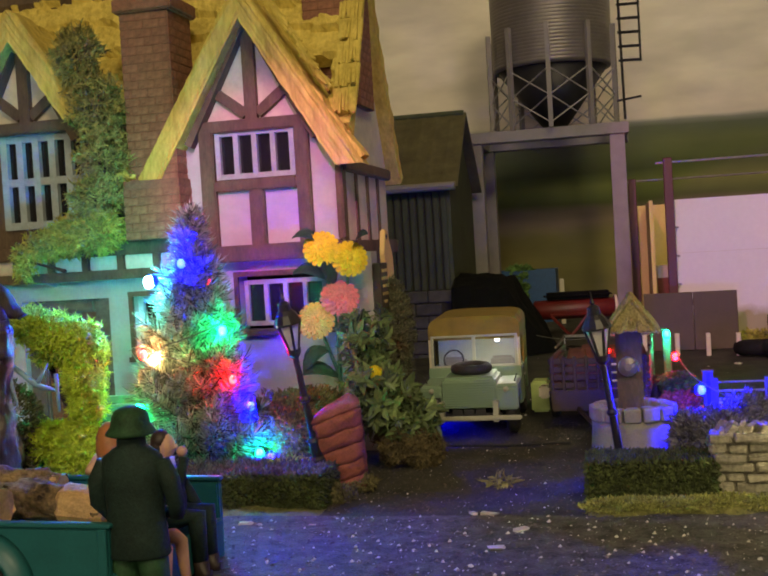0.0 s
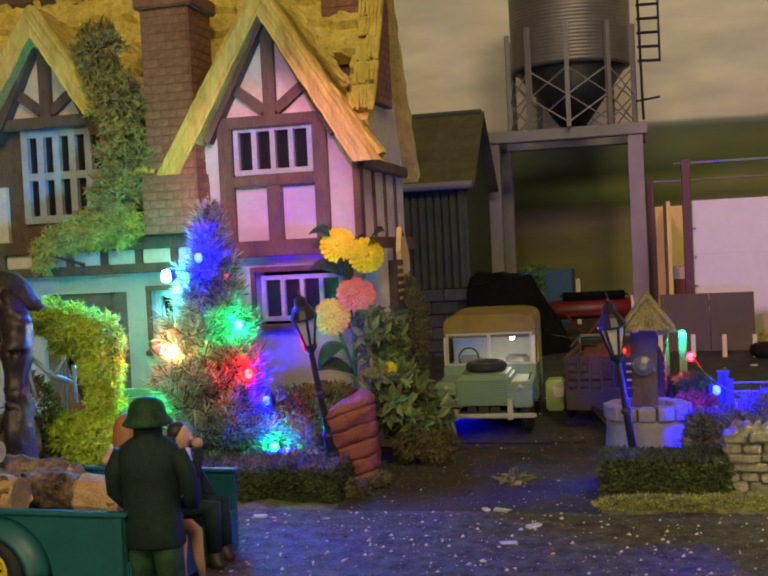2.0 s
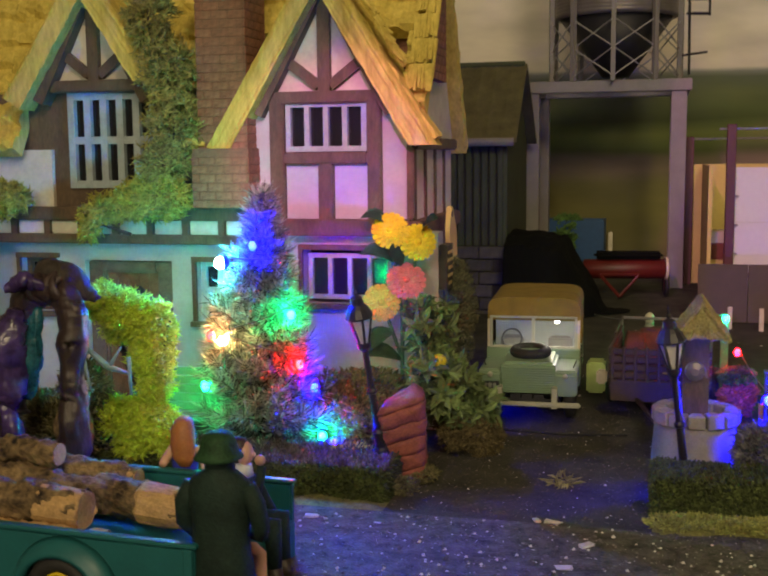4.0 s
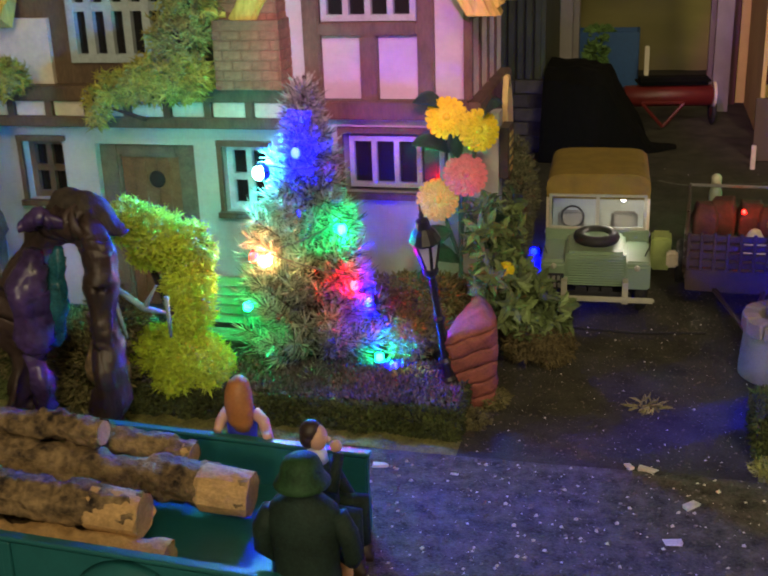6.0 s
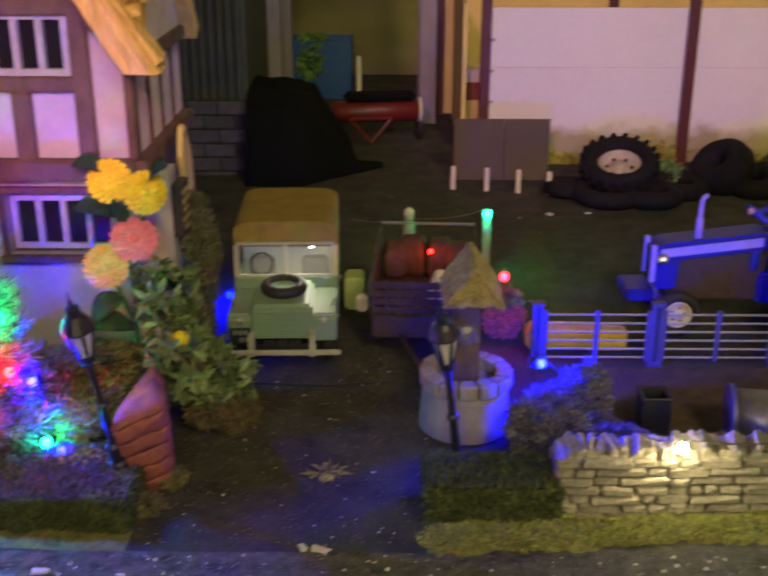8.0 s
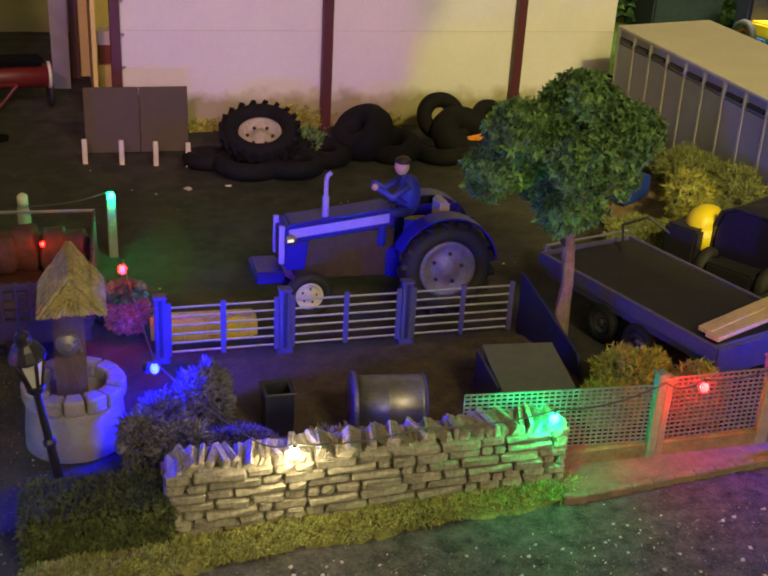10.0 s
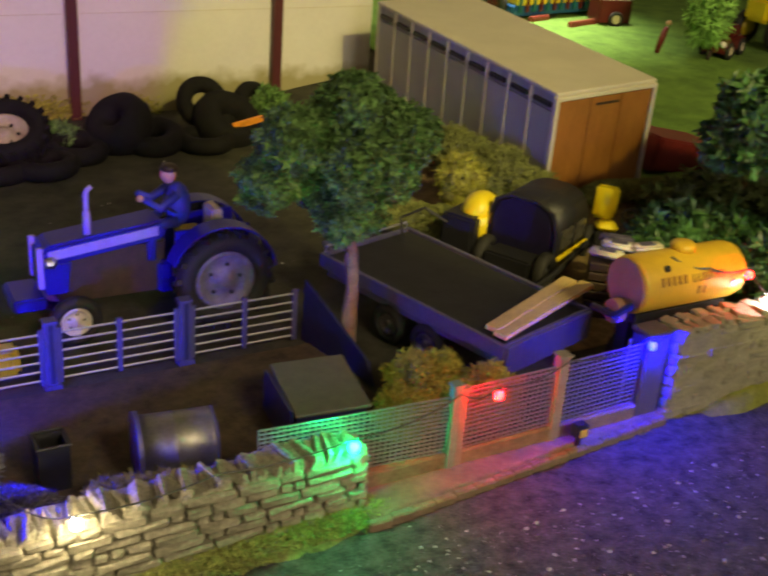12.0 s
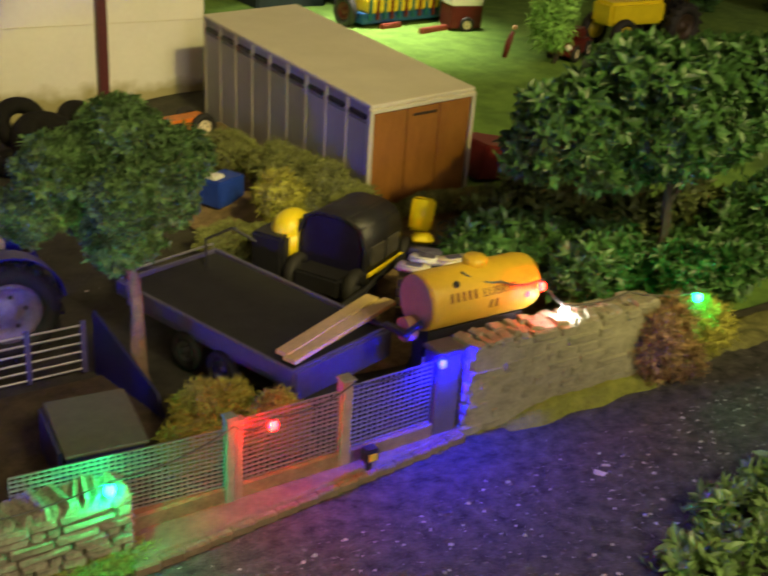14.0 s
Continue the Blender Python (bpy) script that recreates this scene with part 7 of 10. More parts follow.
GATEX = (0.0355, 0.0892, 0.1450, 0.1995)
for a, b in zip(GATEX, GATEX[1:]):
    gate(a + 0.0025, b - 0.0025, 0.5285)
for x in GATEX[:3]:
    p = thing("gate_post", (x, 0.5285, ground_z(x, 0.5285)), 0, "pale steel gate post", "post", "gate posts in the yard")
    part("post", soft(box(bmesh.new(), -0.0024, 0.0024, -0.0022, 0.0022, -0.001, 0.0290), 0.0004, 1), M_GATE, p)
    # flat navy strip gives the shade of the post's hollow section
    part("channel_shade", box(bmesh.new(), -0.0009, 0.0009, -0.0025, -0.0021, 0.0020, 0.0286), M_NAVY, p, "dark strip for the shaded channel down the post")
    part("foot", box(bmesh.new(), -0.0034, 0.0034, -0.0032, 0.0032, -0.001, 0.0014), M_GATE, p)
    part("cap", box(bmesh.new(), -0.0028, 0.0028, -0.0026, 0.0026, 0.0290, 0.0300), M_GATE, p)
# dark blue sloping end sheet
bm = bmesh.new()
v = [bm.verts.new(p) for p in ((0.2005, 0.5285, 0.0335), (0.2005, 0.5285, 0.0030), (0.2120, 0.482, 0.0020), (0.2110, 0.486, 0.0120), (0.2017, 0.5285, 0.0335), (0.2017, 0.5285, 0.0030), (0.2132, 0.482, 0.0020), (0.2122, 0.486, 0.0120))]
for f in ((0, 1, 2, 3), (7, 6, 5, 4), (0, 4, 5, 1), (1, 5, 6, 2), (2, 6, 7, 3), (3, 7, 4, 0)):
    bm.faces.new([v[i] for i in f])
bmesh.ops.recalc_face_normals(bm, faces=bm.faces[:])
solo("ramp_side", bm, M_NAVY, "dark navy sloping sheet closing the pen", "panel", loc=(0.206, 0.51, 0.003))
YB = thing("feed_trough", (0.056, 0.546, ground_z(0.056, 0.546)), -2, "yellow plastic feed trough behind the gate", "trough")
part("body", soft(box(bmesh.new(), -0.0235, 0.0235, -0.0060, 0.0060, 0.0, 0.0105), 0.0016), M_YELLOW, YB)
part("hollow", box(bmesh.new(), -0.0215, 0.0215, -0.0042, 0.0042, 0.0100, 0.0108), M_GOLD, YB)
for i in range(5):
    part("rib", soft(box(bmesh.new(), -0.020 + i * 0.0098, -0.0185 + i * 0.0098, -0.0066, -0.0056, 0.001, 0.0115), 0.0003, 1), M_YELLOW, YB)

# pen behind the wall: bin, drum, trough
BIN = thing("bucket", (0.0745, 0.4660, ground_z(0.07, 0.466)), 0, "dark square plastic bucket in the pen", "bucket")
bm = bmesh.new()
for a, b, c, d in ((-0.0055, 0.0055, -0.0055, -0.0045), (-0.0055, 0.0055, 0.0045, 0.0055), (-0.0055, -0.0045, -0.0045, 0.0045), (0.0045, 0.0055, -0.0045, 0.0045)):
    box(bm, a, b, c, d, 0, 0.0185)
box(bm, -0.0045, 0.0045, -0.0045, 0.0045, 0, 0.003)
part("body", bm, M_BLACKPLASTIC, BIN)
part("rim", tube(bmesh.new(), [(-0.0058, -0.0058, 0.0185), (0.0058, -0.0058, 0.0185), (0.0058, 0.0058, 0.0185), (-0.0058, 0.0058, 0.0185), (-0.0058, -0.0058, 0.0185)], 0.0006, 6), M_BLACKPLASTIC, BIN)
DR = thing("steel_drum", m=pose(0.1030, 0.4600, 0.0125, 0, 90, -8), label="galvanised drum lying on its side in the pen", category="drum")
part("drum_body", lathe(bmesh.new(), [(0.0118, 0.001), (0.0118, 0.0128), (0.0120, 0.0131), (0.0118, 0.0134), (0.0118, 0.0258), (0.0120, 0.0261), (0.0118, 0.0264), (0.0118, 0.0272)], 36), mat("dull_drum_steel", (0.30, 0.29, 0.26), 0.42, metal=0.8, var=0.25, scale=120, bump=0.2), DR, smooth=True)
part("drum_end", lathe(bmesh.new(), [(0.0134, -0.0006), (0.0134, 0.0010), (0.0100, 0.0010)], 36), M_TRAILER, DR)
part("drum_end", lathe(bmesh.new(), [(0.0119, 0.0272), (0.0121, 0.0280), (0.0100, 0.0280)], 36), M_TRAILER, DR)
TG = thing("trough_cover", m=pose(0.1730, 0.4660, 0.0, 0, 0, -6), label="low grey-green sloping trough cover in the pen", category="trough")
part("lid", soft(prism_x(bmesh.new(), [(-0.018, 0.0170), (0.016, 0.0210), (0.016, 0.0226), (-0.018, 0.0186)], -0.0105, 0.0205), 0.0004, 1), M_SLATE, TG)
part("body", prism_x(bmesh.new(), [(-0.016, 0.0), (0.015, 0.0), (0.015, 0.0208), (-0.016, 0.0170)], -0.0092, 0.0190), M_NAVY, TG, "navy trough body")
part("end_fin", box(bmesh.new(), -0.0124, -0.0112, -0.017, 0.016, -0.001, 0.0200), M_NAVY, TG)
sheet("pen_floor", 0.05, 0.21, 0.428, 0.524, 0.008, lambda x, y: ground_z(x, y) + 0.0004 + 0.0004 * noise.noise(Vector((x * 90, y * 90, 3))), M_SOIL, "brown earth floor of the pen", category="earth")


# ---------------------------------------------------------------- dry stone walls
def stone_wall(x0, x1, y0, y1, z1, skew, label, seed, rows, coping=True, flat_coping=False, inset=0.002, m=None):
    rn = random.Random(seed)
    ob = thing("stone_wall", ((x0 + x1) / 2, (y0 + y1) / 2 + skew * 0.5, 0), 0, label, "wall", kind="structure")

    def yy(x):
        return skew * (x - x0) / (x1 - x0)
    bm = bmesh.new()
    a, b = x0 + 0.002, x1 - 0.002
    v = [bm.verts.new(p) for p in ((a, y0 + inset + yy(a), -0.001), (b, y0 + inset + yy(b), -0.001), (b, y1 - 0.002 + yy(b), -0.001), (a, y1 - 0.002 + yy(a), -0.001),
                                   (a, y0 + inset + 0.0003 + yy(a), z1 - 0.002), (b, y0 + inset + 0.0003 + yy(b), z1 - 0.002), (b, y1 - 0.003 + yy(b), z1 - 0.002), (a, y1 - 0.003 + yy(a), z1 - 0.002))]
    for f in ((0, 3, 2, 1), (4, 5, 6, 7), (0, 1, 5, 4), (1, 2, 6, 5), (2, 3, 7, 6), (3, 0, 4, 7)):
        bm.faces.new([v[i] for i in f])
    part("core", bm, m or M_WALLFILL, ob, world=True)
    pool = {}

    def stone(w, d, h, x, y, z, yaw=0.0, tip=0.0, point=1.0):
        key = (round(w, 3), round(d, 3), round(h, 3), rn.randrange(2), point)
        if key not in pool:
            b2 = box(bmesh.new(), -w / 2, w / 2, -d / 2, d / 2, 0, h)
            bmesh.ops.bevel(b2, geom=b2.edges[:], offset=min(h, d, w) * 0.2, segments=1, affect="EDGES")
            for q in b2.verts:
                if q.co.z > h * 0.5:
                    q.co.x *= point
                    q.co.y *= 0.55 + 0.45 * point
                q.co += Vector((rn.uniform(-1, 1), rn.uniform(-1, 1), rn.uniform(-1, 1))) * 0.00035
            pool[key] = mesh_of("stone", b2, m or M_STONE)
        o = new("stone", pool[key])
        o.parent = ob
        o.matrix_basis = PLACE[ob].inverted() @ pose(x, y, z, 0, tip, yaw)
    hh = z1 / rows
    for side in (0, 1):
        for j in range(rows):
            x = x0 + rn.uniform(-0.003, 0)
            while x < x1 - 0.002:
                w = rn.choice((0.005, 0.007, 0.009, 0.012, 0.015, 0.018))
                w2 = min(w, x1 - x)
                if w2 > 0.003:
                    y = (y0 + 0.0018 + yy(x) + rn.uniform(-0.0007, 0.0007)) if side == 0 else (y1 - 0.0018 + yy(x))
                    h = round(hh * rn.uniform(0.86, 1.02), 4)
                    stone(round(w2 - 0.0006, 3), 0.005, h, x + w2 / 2, y, j * hh, rn.uniform(-3, 3), rn.uniform(-2, 2))
                x += w
    for x in (x0 + 0.001, x1 - 0.001):
        for j in range(rows):
            stone(0.004, y1 - y0 - 0.002, round(hh * 0.9, 3), x, (y0 + y1) / 2 + yy(x), j * hh, rn.uniform(-3, 3))
    if coping:
        x = x0 + 0.002
        while x < x1 - 0.002:
            w = rn.choice((0.002, 0.003, 0.004))
            stone(w, round(y1 - y0 - rn.choice((0.0, 0.002)), 3), rn.choice((0.003, 0.0036, 0.0042, 0.005)), x, (y0 + y1) / 2 + yy(x), z1 - 0.0014, rn.uniform(-20, 20), rn.uniform(4, 44), rn.choice((0.6, 0.8, 0.95)))
            x += w * 0.86
    if flat_coping:
        x = x0 + 0.003
        while x < x1 - 0.002:
            w = rn.choice((0.003, 0.004, 0.005, 0.006))
            for half in (0.28, 0.74):
                stone(w, rn.choice((0.006, 0.007, 0.008)), rn.choice((0.0015, 0.002, 0.003)), x, y0 + (y1 - y0) * half + yy(x) + rn.uniform(-0.001, 0.001), z1 - 0.0014, rn.uniform(-24, 24), rn.uniform(-9, 12))
            x += w + 0.0006
    return ob


stone_wall(0.0285, 0.1700, 0.4050, 0.4210, 0.0252, 0.004, "dry stone wall of pale flat stones with upright coping", 7, 7)
stone_wall(0.3165, 0.4240, 0.4150, 0.4290, 0.0418, -0.003, "grey dry stone wall beside the gate pillar", 8, 8, coping=False, flat_coping=True, inset=-0.0004, m=M_STONEGREY)

# mesh fence and small gate
def netting(name, x0, x1, y0, y1, z0, z1, nx, nz, label):
    g = thing(name, (x0, y0, 0), 0, label, "fence")
    for i in range(nx + 1):
        t = i / nx
        x, y = x0 + (x1 - x0) * t, y0 + (y1 - y0) * t
        part("upright_wire", tube(bmesh.new(), [(x, y, z0), (x, y, z1)], 0.00036, 4), M_GALV, g, world=True)
    for j in range(nz + 1):
        z = z0 + (z1 - z0) * j / nz
        part("level_wire", tube(bmesh.new(), [(x0, y0, z), (x1, y1, z)], 0.00042, 4), M_GALV, g, world=True)
    return g


netting("mesh_fence", 0.1350, 0.2085, 0.4245, 0.4185, 0.0095, 0.0335, 32, 14, "pale welded wire mesh fence panel")
netting("mesh_fence", 0.2150, 0.2565, 0.4185, 0.4190, 0.0095, 0.0360, 17, 14, "pale welded wire mesh gate panel, lit red")
netting("mesh_fence", 0.2625, 0.3010, 0.4190, 0.4200, 0.0095, 0.0370, 15, 14, "pale welded wire mesh gate panel, lit blue")


def fence_post(x, y, z1, w, m, label):
    p = thing("fence_post", (x, y, 0), 0, label, "post", "posts of the mesh fence")
    part("post", soft(box(bmesh.new(), -w / 2, w / 2, -w / 2, w / 2, -0.001, z1), 0.0005, 1), m, p)
    part("cap", soft(box(bmesh.new(), -w / 2 - 0.0005, w / 2 + 0.0005, -w / 2 - 0.0005, w / 2 + 0.0005, z1, z1 + 0.0010), 0.0003, 1), m, p)


M_PILLAR = mat("grey_pillar_paint", (0.095, 0.088, 0.10), 0.7, var=0.2, scale=150, bump=0.3)
M_POSTWOOD = mat("pale_painted_post", (0.28, 0.25, 0.20), 0.7, var=0.2, scale=150, bump=0.3)
fence_post(0.2100, 0.4180, 0.0385, 0.0038, mat("green_grey_post", (0.20, 0.27, 0.24), 0.6, var=0.2), "slim green-grey fence post")
fence_post(0.2137, 0.4185, 0.0360, 0.0034, M_POSTWOOD, "slim pale fence post")
fence_post(0.2592, 0.4190, 0.0405, 0.0050, M_POSTWOOD, "square pale fence post")
PIL = thing("gate_pillar", (0.3080, 0.4225, 0), 0, "square pale pillar carrying a blue light at the gate", "pillar")
part("shaft", soft(box(bmesh.new(), -0.0060, 0.0060, -0.0050, 0.0050, -0.001, 0.0400), 0.0006), M_PILLAR, PIL)
part("cap", soft(box(bmesh.new(), -0.0068, 0.0068, -0.0058, 0.0058, 0.0400, 0.0420), 0.0006), M_PILLAR, PIL)
part("back_panel", box(bmesh.new(), -0.0062, -0.0042, 0.0050, 0.0058, 0.0, 0.0350), M_WHITE, PIL)
BX = thing("post_box", (0.2660, 0.4100, 0.0034), 0, "small dark box with a yellow face at the fence post", "box")
part("body", soft(box(bmesh.new(), -0.0030, 0.0030, -0.0025, 0.0025, 0.0040, 0.0100), 0.0006), M_BLACKPLASTIC, BX)
part("face", soft(box(bmesh.new(), -0.0020, 0.0020, -0.0030, -0.0024, 0.0050, 0.0085), 0.0003, 1), M_YELLOW, BX)
part("stem", box(bmesh.new(), -0.0008, 0.0008, -0.0008, 0.0008, -0.001, 0.0045), M_BLACKPLASTIC, BX)
M_SANDY = mat("sandy_concrete", (0.20, 0.150, 0.095), 0.9, var=0.35, scale=130, bump=0.8)
sheet("gateway_slab", 0.168, 0.316, 0.399, 0.424, 0.002, lambda x, y: (0.0034 if y > 0.4000 + (x - 0.166) * 0.095 else -0.002) + 0.0003 * noise.noise(Vector((x * 200, y * 200, 2))), M_SANDY, "sandy concrete strip under the mesh fence", category="pavement")
solo("fence_plinth", soft(box(bmesh.new(), 0.172, 0.302, 0.4170, 0.4215, 0.0, 0.0095), 0.0008, 1), M_SANDY, "low sandy concrete plinth under the mesh fence", "plinth", kind="structure")
kb = thing("kerb", (0.24, 0.405, 0), 0, "worn sandy concrete kerb along the road", "kerb", kind="structure")
RK = random.Random(2)
for i in range(16):
    x = 0.166 + i * 0.0093
    y = 0.3985 + (x - 0.166) * 0.095
    part("kerb_stone", soft(box(bmesh.new(), x, x + 0.0094, y - 0.0010, y + 0.0024, -0.001, 0.0036 + RK.uniform(-0.0002, 0.0002)), 0.0007, 1), M_SANDY, kb, world=True)

# ---------------------------------------------------------------- flatbed trailer
FB = thing("flatbed_trailer", (0.2220, 0.5578, ground_z(0.24, 0.5)), -74.7, "slate blue twin-axle flatbed trailer with a charcoal deck", "trailer")
L, W, DZ = 0.1148, 0.0602, 0.0258
part("deck", box(bmesh.new(), 0.001, L - 0.001, 0.0022, W - 0.0022, DZ, DZ + 0.0012), M_BEDGREY, FB, "charcoal rubber deck")
for a, b, c, d in ((0, L, 0, 0.0022), (0, L, W - 0.0022, W), (0, 0.0022, 0.0022, W - 0.0022), (L - 0.0022, L, 0.0022, W - 0.0022)):
    part("side_rail", soft(box(bmesh.new(), a, b, c, d, DZ - 0.0040, DZ + 0.0030), 0.0004, 1), M_TRAILER, FB, "slate blue edge rail")
part("lower_rail", box(bmesh.new(), 0.004, L - 0.004, 0.0030, 0.0050, DZ - 0.0085, DZ - 0.0040), M_TRAILER, FB)
part("tail_board", soft(box(bmesh.new(), L, L + 0.0016, 0.001, W - 0.001, DZ - 0.0110, DZ + 0.0025), 0.0004, 1), M_TRAILER, FB)
for x in (0.0460, 0.0700):
    for y, s in ((0.0035, -1), (W - 0.0035, 1)):
        wheel(FB, (x, y, 0.0095), (0, s, 0), 0.0095, 0.0056, 0.5, M_CHROME)
    part("axle", tube(bmesh.new(), [(x, 0.004, 0.0095), (x, W - 0.004, 0.0095)], 0.0012, 8), M_BLACKMETAL, FB)
part("subframe", box(bmesh.new(), 0.010, L - 0.010, 0.016, W - 0.016, DZ - 0.0120, DZ - 0.001), M_BLACKPLASTIC, FB)
for s in (-1, 1):
    part("drawbar", tube(bmesh.new(), [(0.002, W / 2 + s * 0.018, DZ - 0.004), (-0.030, W / 2, DZ - 0.010)], 0.0014, 6), M_TRAILER, FB)
part("headboard", tube(bmesh.new(), [(0.001, 0.003, DZ + 0.002), (0.001, 0.003, DZ + 0.0060), (0.001, W - 0.003, DZ + 0.0060), (0.001, W - 0.003, DZ + 0.002)], 0.0006, 6), M_GALV, FB)
for i, (off, tw) in enumerate(((0.0, 0), (0.0050, 2))):
    pm = pose(0.2545, 0.4540 + 0.0056 * i, PLACE[FB].translation.z + DZ + 0.0030 + 0.0004 * i, 0, -1.0, 21.5 + tw)
    pl = thing("plank", m=pm, label="pale sawn plank lying across the trailer tail", category="plank", group="planks on the trailer")
    part("board", soft(box(bmesh.new(), 0, 0.072 - 0.005 * i, -0.0034, 0.0034, 0, 0.0022), 0.0003, 1), M_PLANK, pl)

# ---------------------------------------------------------------- yellow tank and what lies by it
TK = thing("slurry_tank", m=pose(0.3050, 0.4390, 0.0, 0, 0, -1), label="amber yellow tank trailer with dark lettering behind the wall", category="tank")
TZ, TR0 = 0.0545, 0.0125
part("barrel", lathe(bmesh.new(), [(0.0110, 0.0), (0.0122, 0.0006), (TR0, 0.002), (TR0, 0.0520), (0.0116, 0.0560), (0.0076, 0.0585)], 40, pose(0, 0, TZ, 0, 90)), M_TANKYELLOW, TK, "amber yellow tank barrel", smooth=True)
part("end_plate", lathe(bmesh.new(), [(0.0116, 0.0), (0.0114, 0.0008)], 36, pose(-0.0009, 0, TZ, 0, 90)), M_TANKEND, TK, "pinkish flat tank end")
part("hatch", lathe(bmesh.new(), [(0.0052, 0), (0.0054, 0.0030), (0.0042, 0.0042)], 20, pose(0.0285, 0.001, TZ + 0.0112)), M_TANKYELLOW, TK, smooth=True)
part("valve", lathe(bmesh.new(), [(0.0015, 0), (0.0015, 0.0010)], 12, pose(0.012, -0.0087, TZ + 0.0091, 45)), M_BLACKPLASTIC, TK)
for a, n, ang in ((0.0080, 5, 22), (0.0280, 2, -4)):
    for k in range(n):
        q = pose(0, -(TR0 - 0.00005) * math.cos(radians(ang)), TZ + (TR0 - 0.00005) * math.sin(radians(ang)), 90 - ang)
        x = a + k * 0.0030
        part("lettering", box(bmesh.new(), x, x + 0.0013, -0.0019, 0.0019, 0, 0.0002, q), M_TANKINK, TK)
words = bpy.data.curves.new("lettering", "FONT")
words.body, words.size, words.extrude, words.space_character = "LUBRIC", 0.0050, 0.00015, 1.06
words.materials.append(M_TANKINK)
lettering = new("lettering", words)
lettering.parent = TK
lettering.matrix_basis = pose(0.0245, -(TR0 + 0.0001) * math.cos(radians(22)), TZ + (TR0 + 0.0001) * math.sin(radians(22)), 68) @ Matrix.Translation((0, -0.0019, 0))
part("painted_mark", lathe(bmesh.new(), [(0.0017, 0.0), (0.0016, 0.0003)], 6, pose(0.0480, -0.0124, TZ - 0.0005, 90)), M_SIGN, TK, "small black painted mark")
part("frame", box(bmesh.new(), 0.002, 0.052, -0.0065, 0.0055, TZ - 0.0160, TZ - 0.0115), M_BLACKPLASTIC, TK)
for s in (-1, 1):
    for x in (0.020, 0.040):
        wheel(TK, (x, 0.004 + s * 0.0070, 0.0140), (0, s, 0), 0.0140, 0.0070, 0.55, M_RED)
part("stand", box(bmesh.new(), 0.003, 0.006, -0.002, 0.005, 0.0, TZ - 0.0130), M_BLACKPLASTIC, TK)
part("end_ring", tube(bmesh.new(), [(-0.004, -0.010, TZ - 0.004), (-0.009, -0.006, TZ - 0.010), (-0.009, 0.008, TZ - 0.012)], 0.0016, 6), M_BLACKPLASTIC, TK)
part("pump", lathe(bmesh.new(), [(0.0052, 0), (0.0052, 0.004)], 18, pose(-0.0075, -0.002, TZ - 0.010, 0, 90)), M_TANKEND, TK)

# black loader with arched cab, and the small yellow ride-on machine past it
TL = thing("loader", m=pose(0.3270, 0.5405, ground_z(0.33, 0.54), 0, 0, 27), label="black toy loader with an arched navy-fronted cab and yellow bonnet", category="loader")
part("chassis", soft(box(bmesh.new(), -0.014, 0.060, -0.013, 0.013, 0.0070, 0.0170), 0.0012), M_BLACKPLASTIC, TL)
ARC = [(-0.0190, 0.0130), (-0.0195, 0.0300), (-0.0160, 0.0400), (-0.0080, 0.0440), (0.0080, 0.0440), (0.0160, 0.0400), (0.0195, 0.0300), (0.0190, 0.0130)]
part("cab", soft(prism_x(bmesh.new(), ARC, 0.0, 0.0400), 0.0014, 3), M_BLACKPLASTIC, TL, "arched black cab", smooth=True)
part("front_pane", prism_x(bmesh.new(), [(y * 0.86, 0.0140 + (z - 0.0130) * 0.93) for y, z in ARC], -0.0006, 0.0008), mat("navy_tinted_pane", (0.014, 0.012, 0.045), 0.3, bump=0.0), TL, "navy tinted front pane")
bm = bmesh.new()
tube(bm, [(-0.0004, y, z) for y, z in ARC], 0.0011, 6)
part("front_frame", bm, M_BLACKPLASTIC, TL)
part("side_window", soft(box(bmesh.new(), 0.0060, 0.0340, -0.0200, -0.0190, 0.0200, 0.0300), 0.0003, 1), mat("grey_tinted_pane", (0.075, 0.070, 0.060), 0.25, bump=0.0), TL, "grey tinted side window")
part("window_pillar", box(bmesh.new(), 0.0190, 0.0205, -0.0204, -0.0189, 0.0195, 0.0310), M_BLACKPLASTIC, TL)
part("side_stripe", soft(box(bmesh.new(), 0.0020, 0.0380, -0.0208, -0.0194, 0.0150, 0.0172), 0.0003, 1), M_TOYYELLOW, TL, "yellow side stripe")
for x in (-0.004, 0.048):
    for s in (-1, 1):
        wheel(TL, (x, s * 0.0170, 0.0105), (0, s, 0), 0.0105, 0.0070, 0.5, M_BLACKPLASTIC)
bm = ball(bmesh.new(), (0.0050, 0.0270, 0.0290), (0.0125, 0.0095, 0.0105), u=20, v=12)
box(bm, -0.0060, 0.0160, 0.0190, 0.0350, 0.0180, 0.0290)
part("engine_cover", bm, M_TOYYELLOW, TL, "yellow rounded engine cover", smooth=True)
part("engine_block", soft(box(bmesh.new(), -0.0130, 0.0100, 0.0210, 0.0400, 0.0070, 0.0300), 0.0015), M_BLACKPLASTIC, TL)
part("boom", tube(bmesh.new(), [(0.030, -0.024, 0.018), (-0.010, -0.025, 0.014), (-0.030, -0.022, 0.010)], 0.0016, 8), M_BLACKPLASTIC, TL)
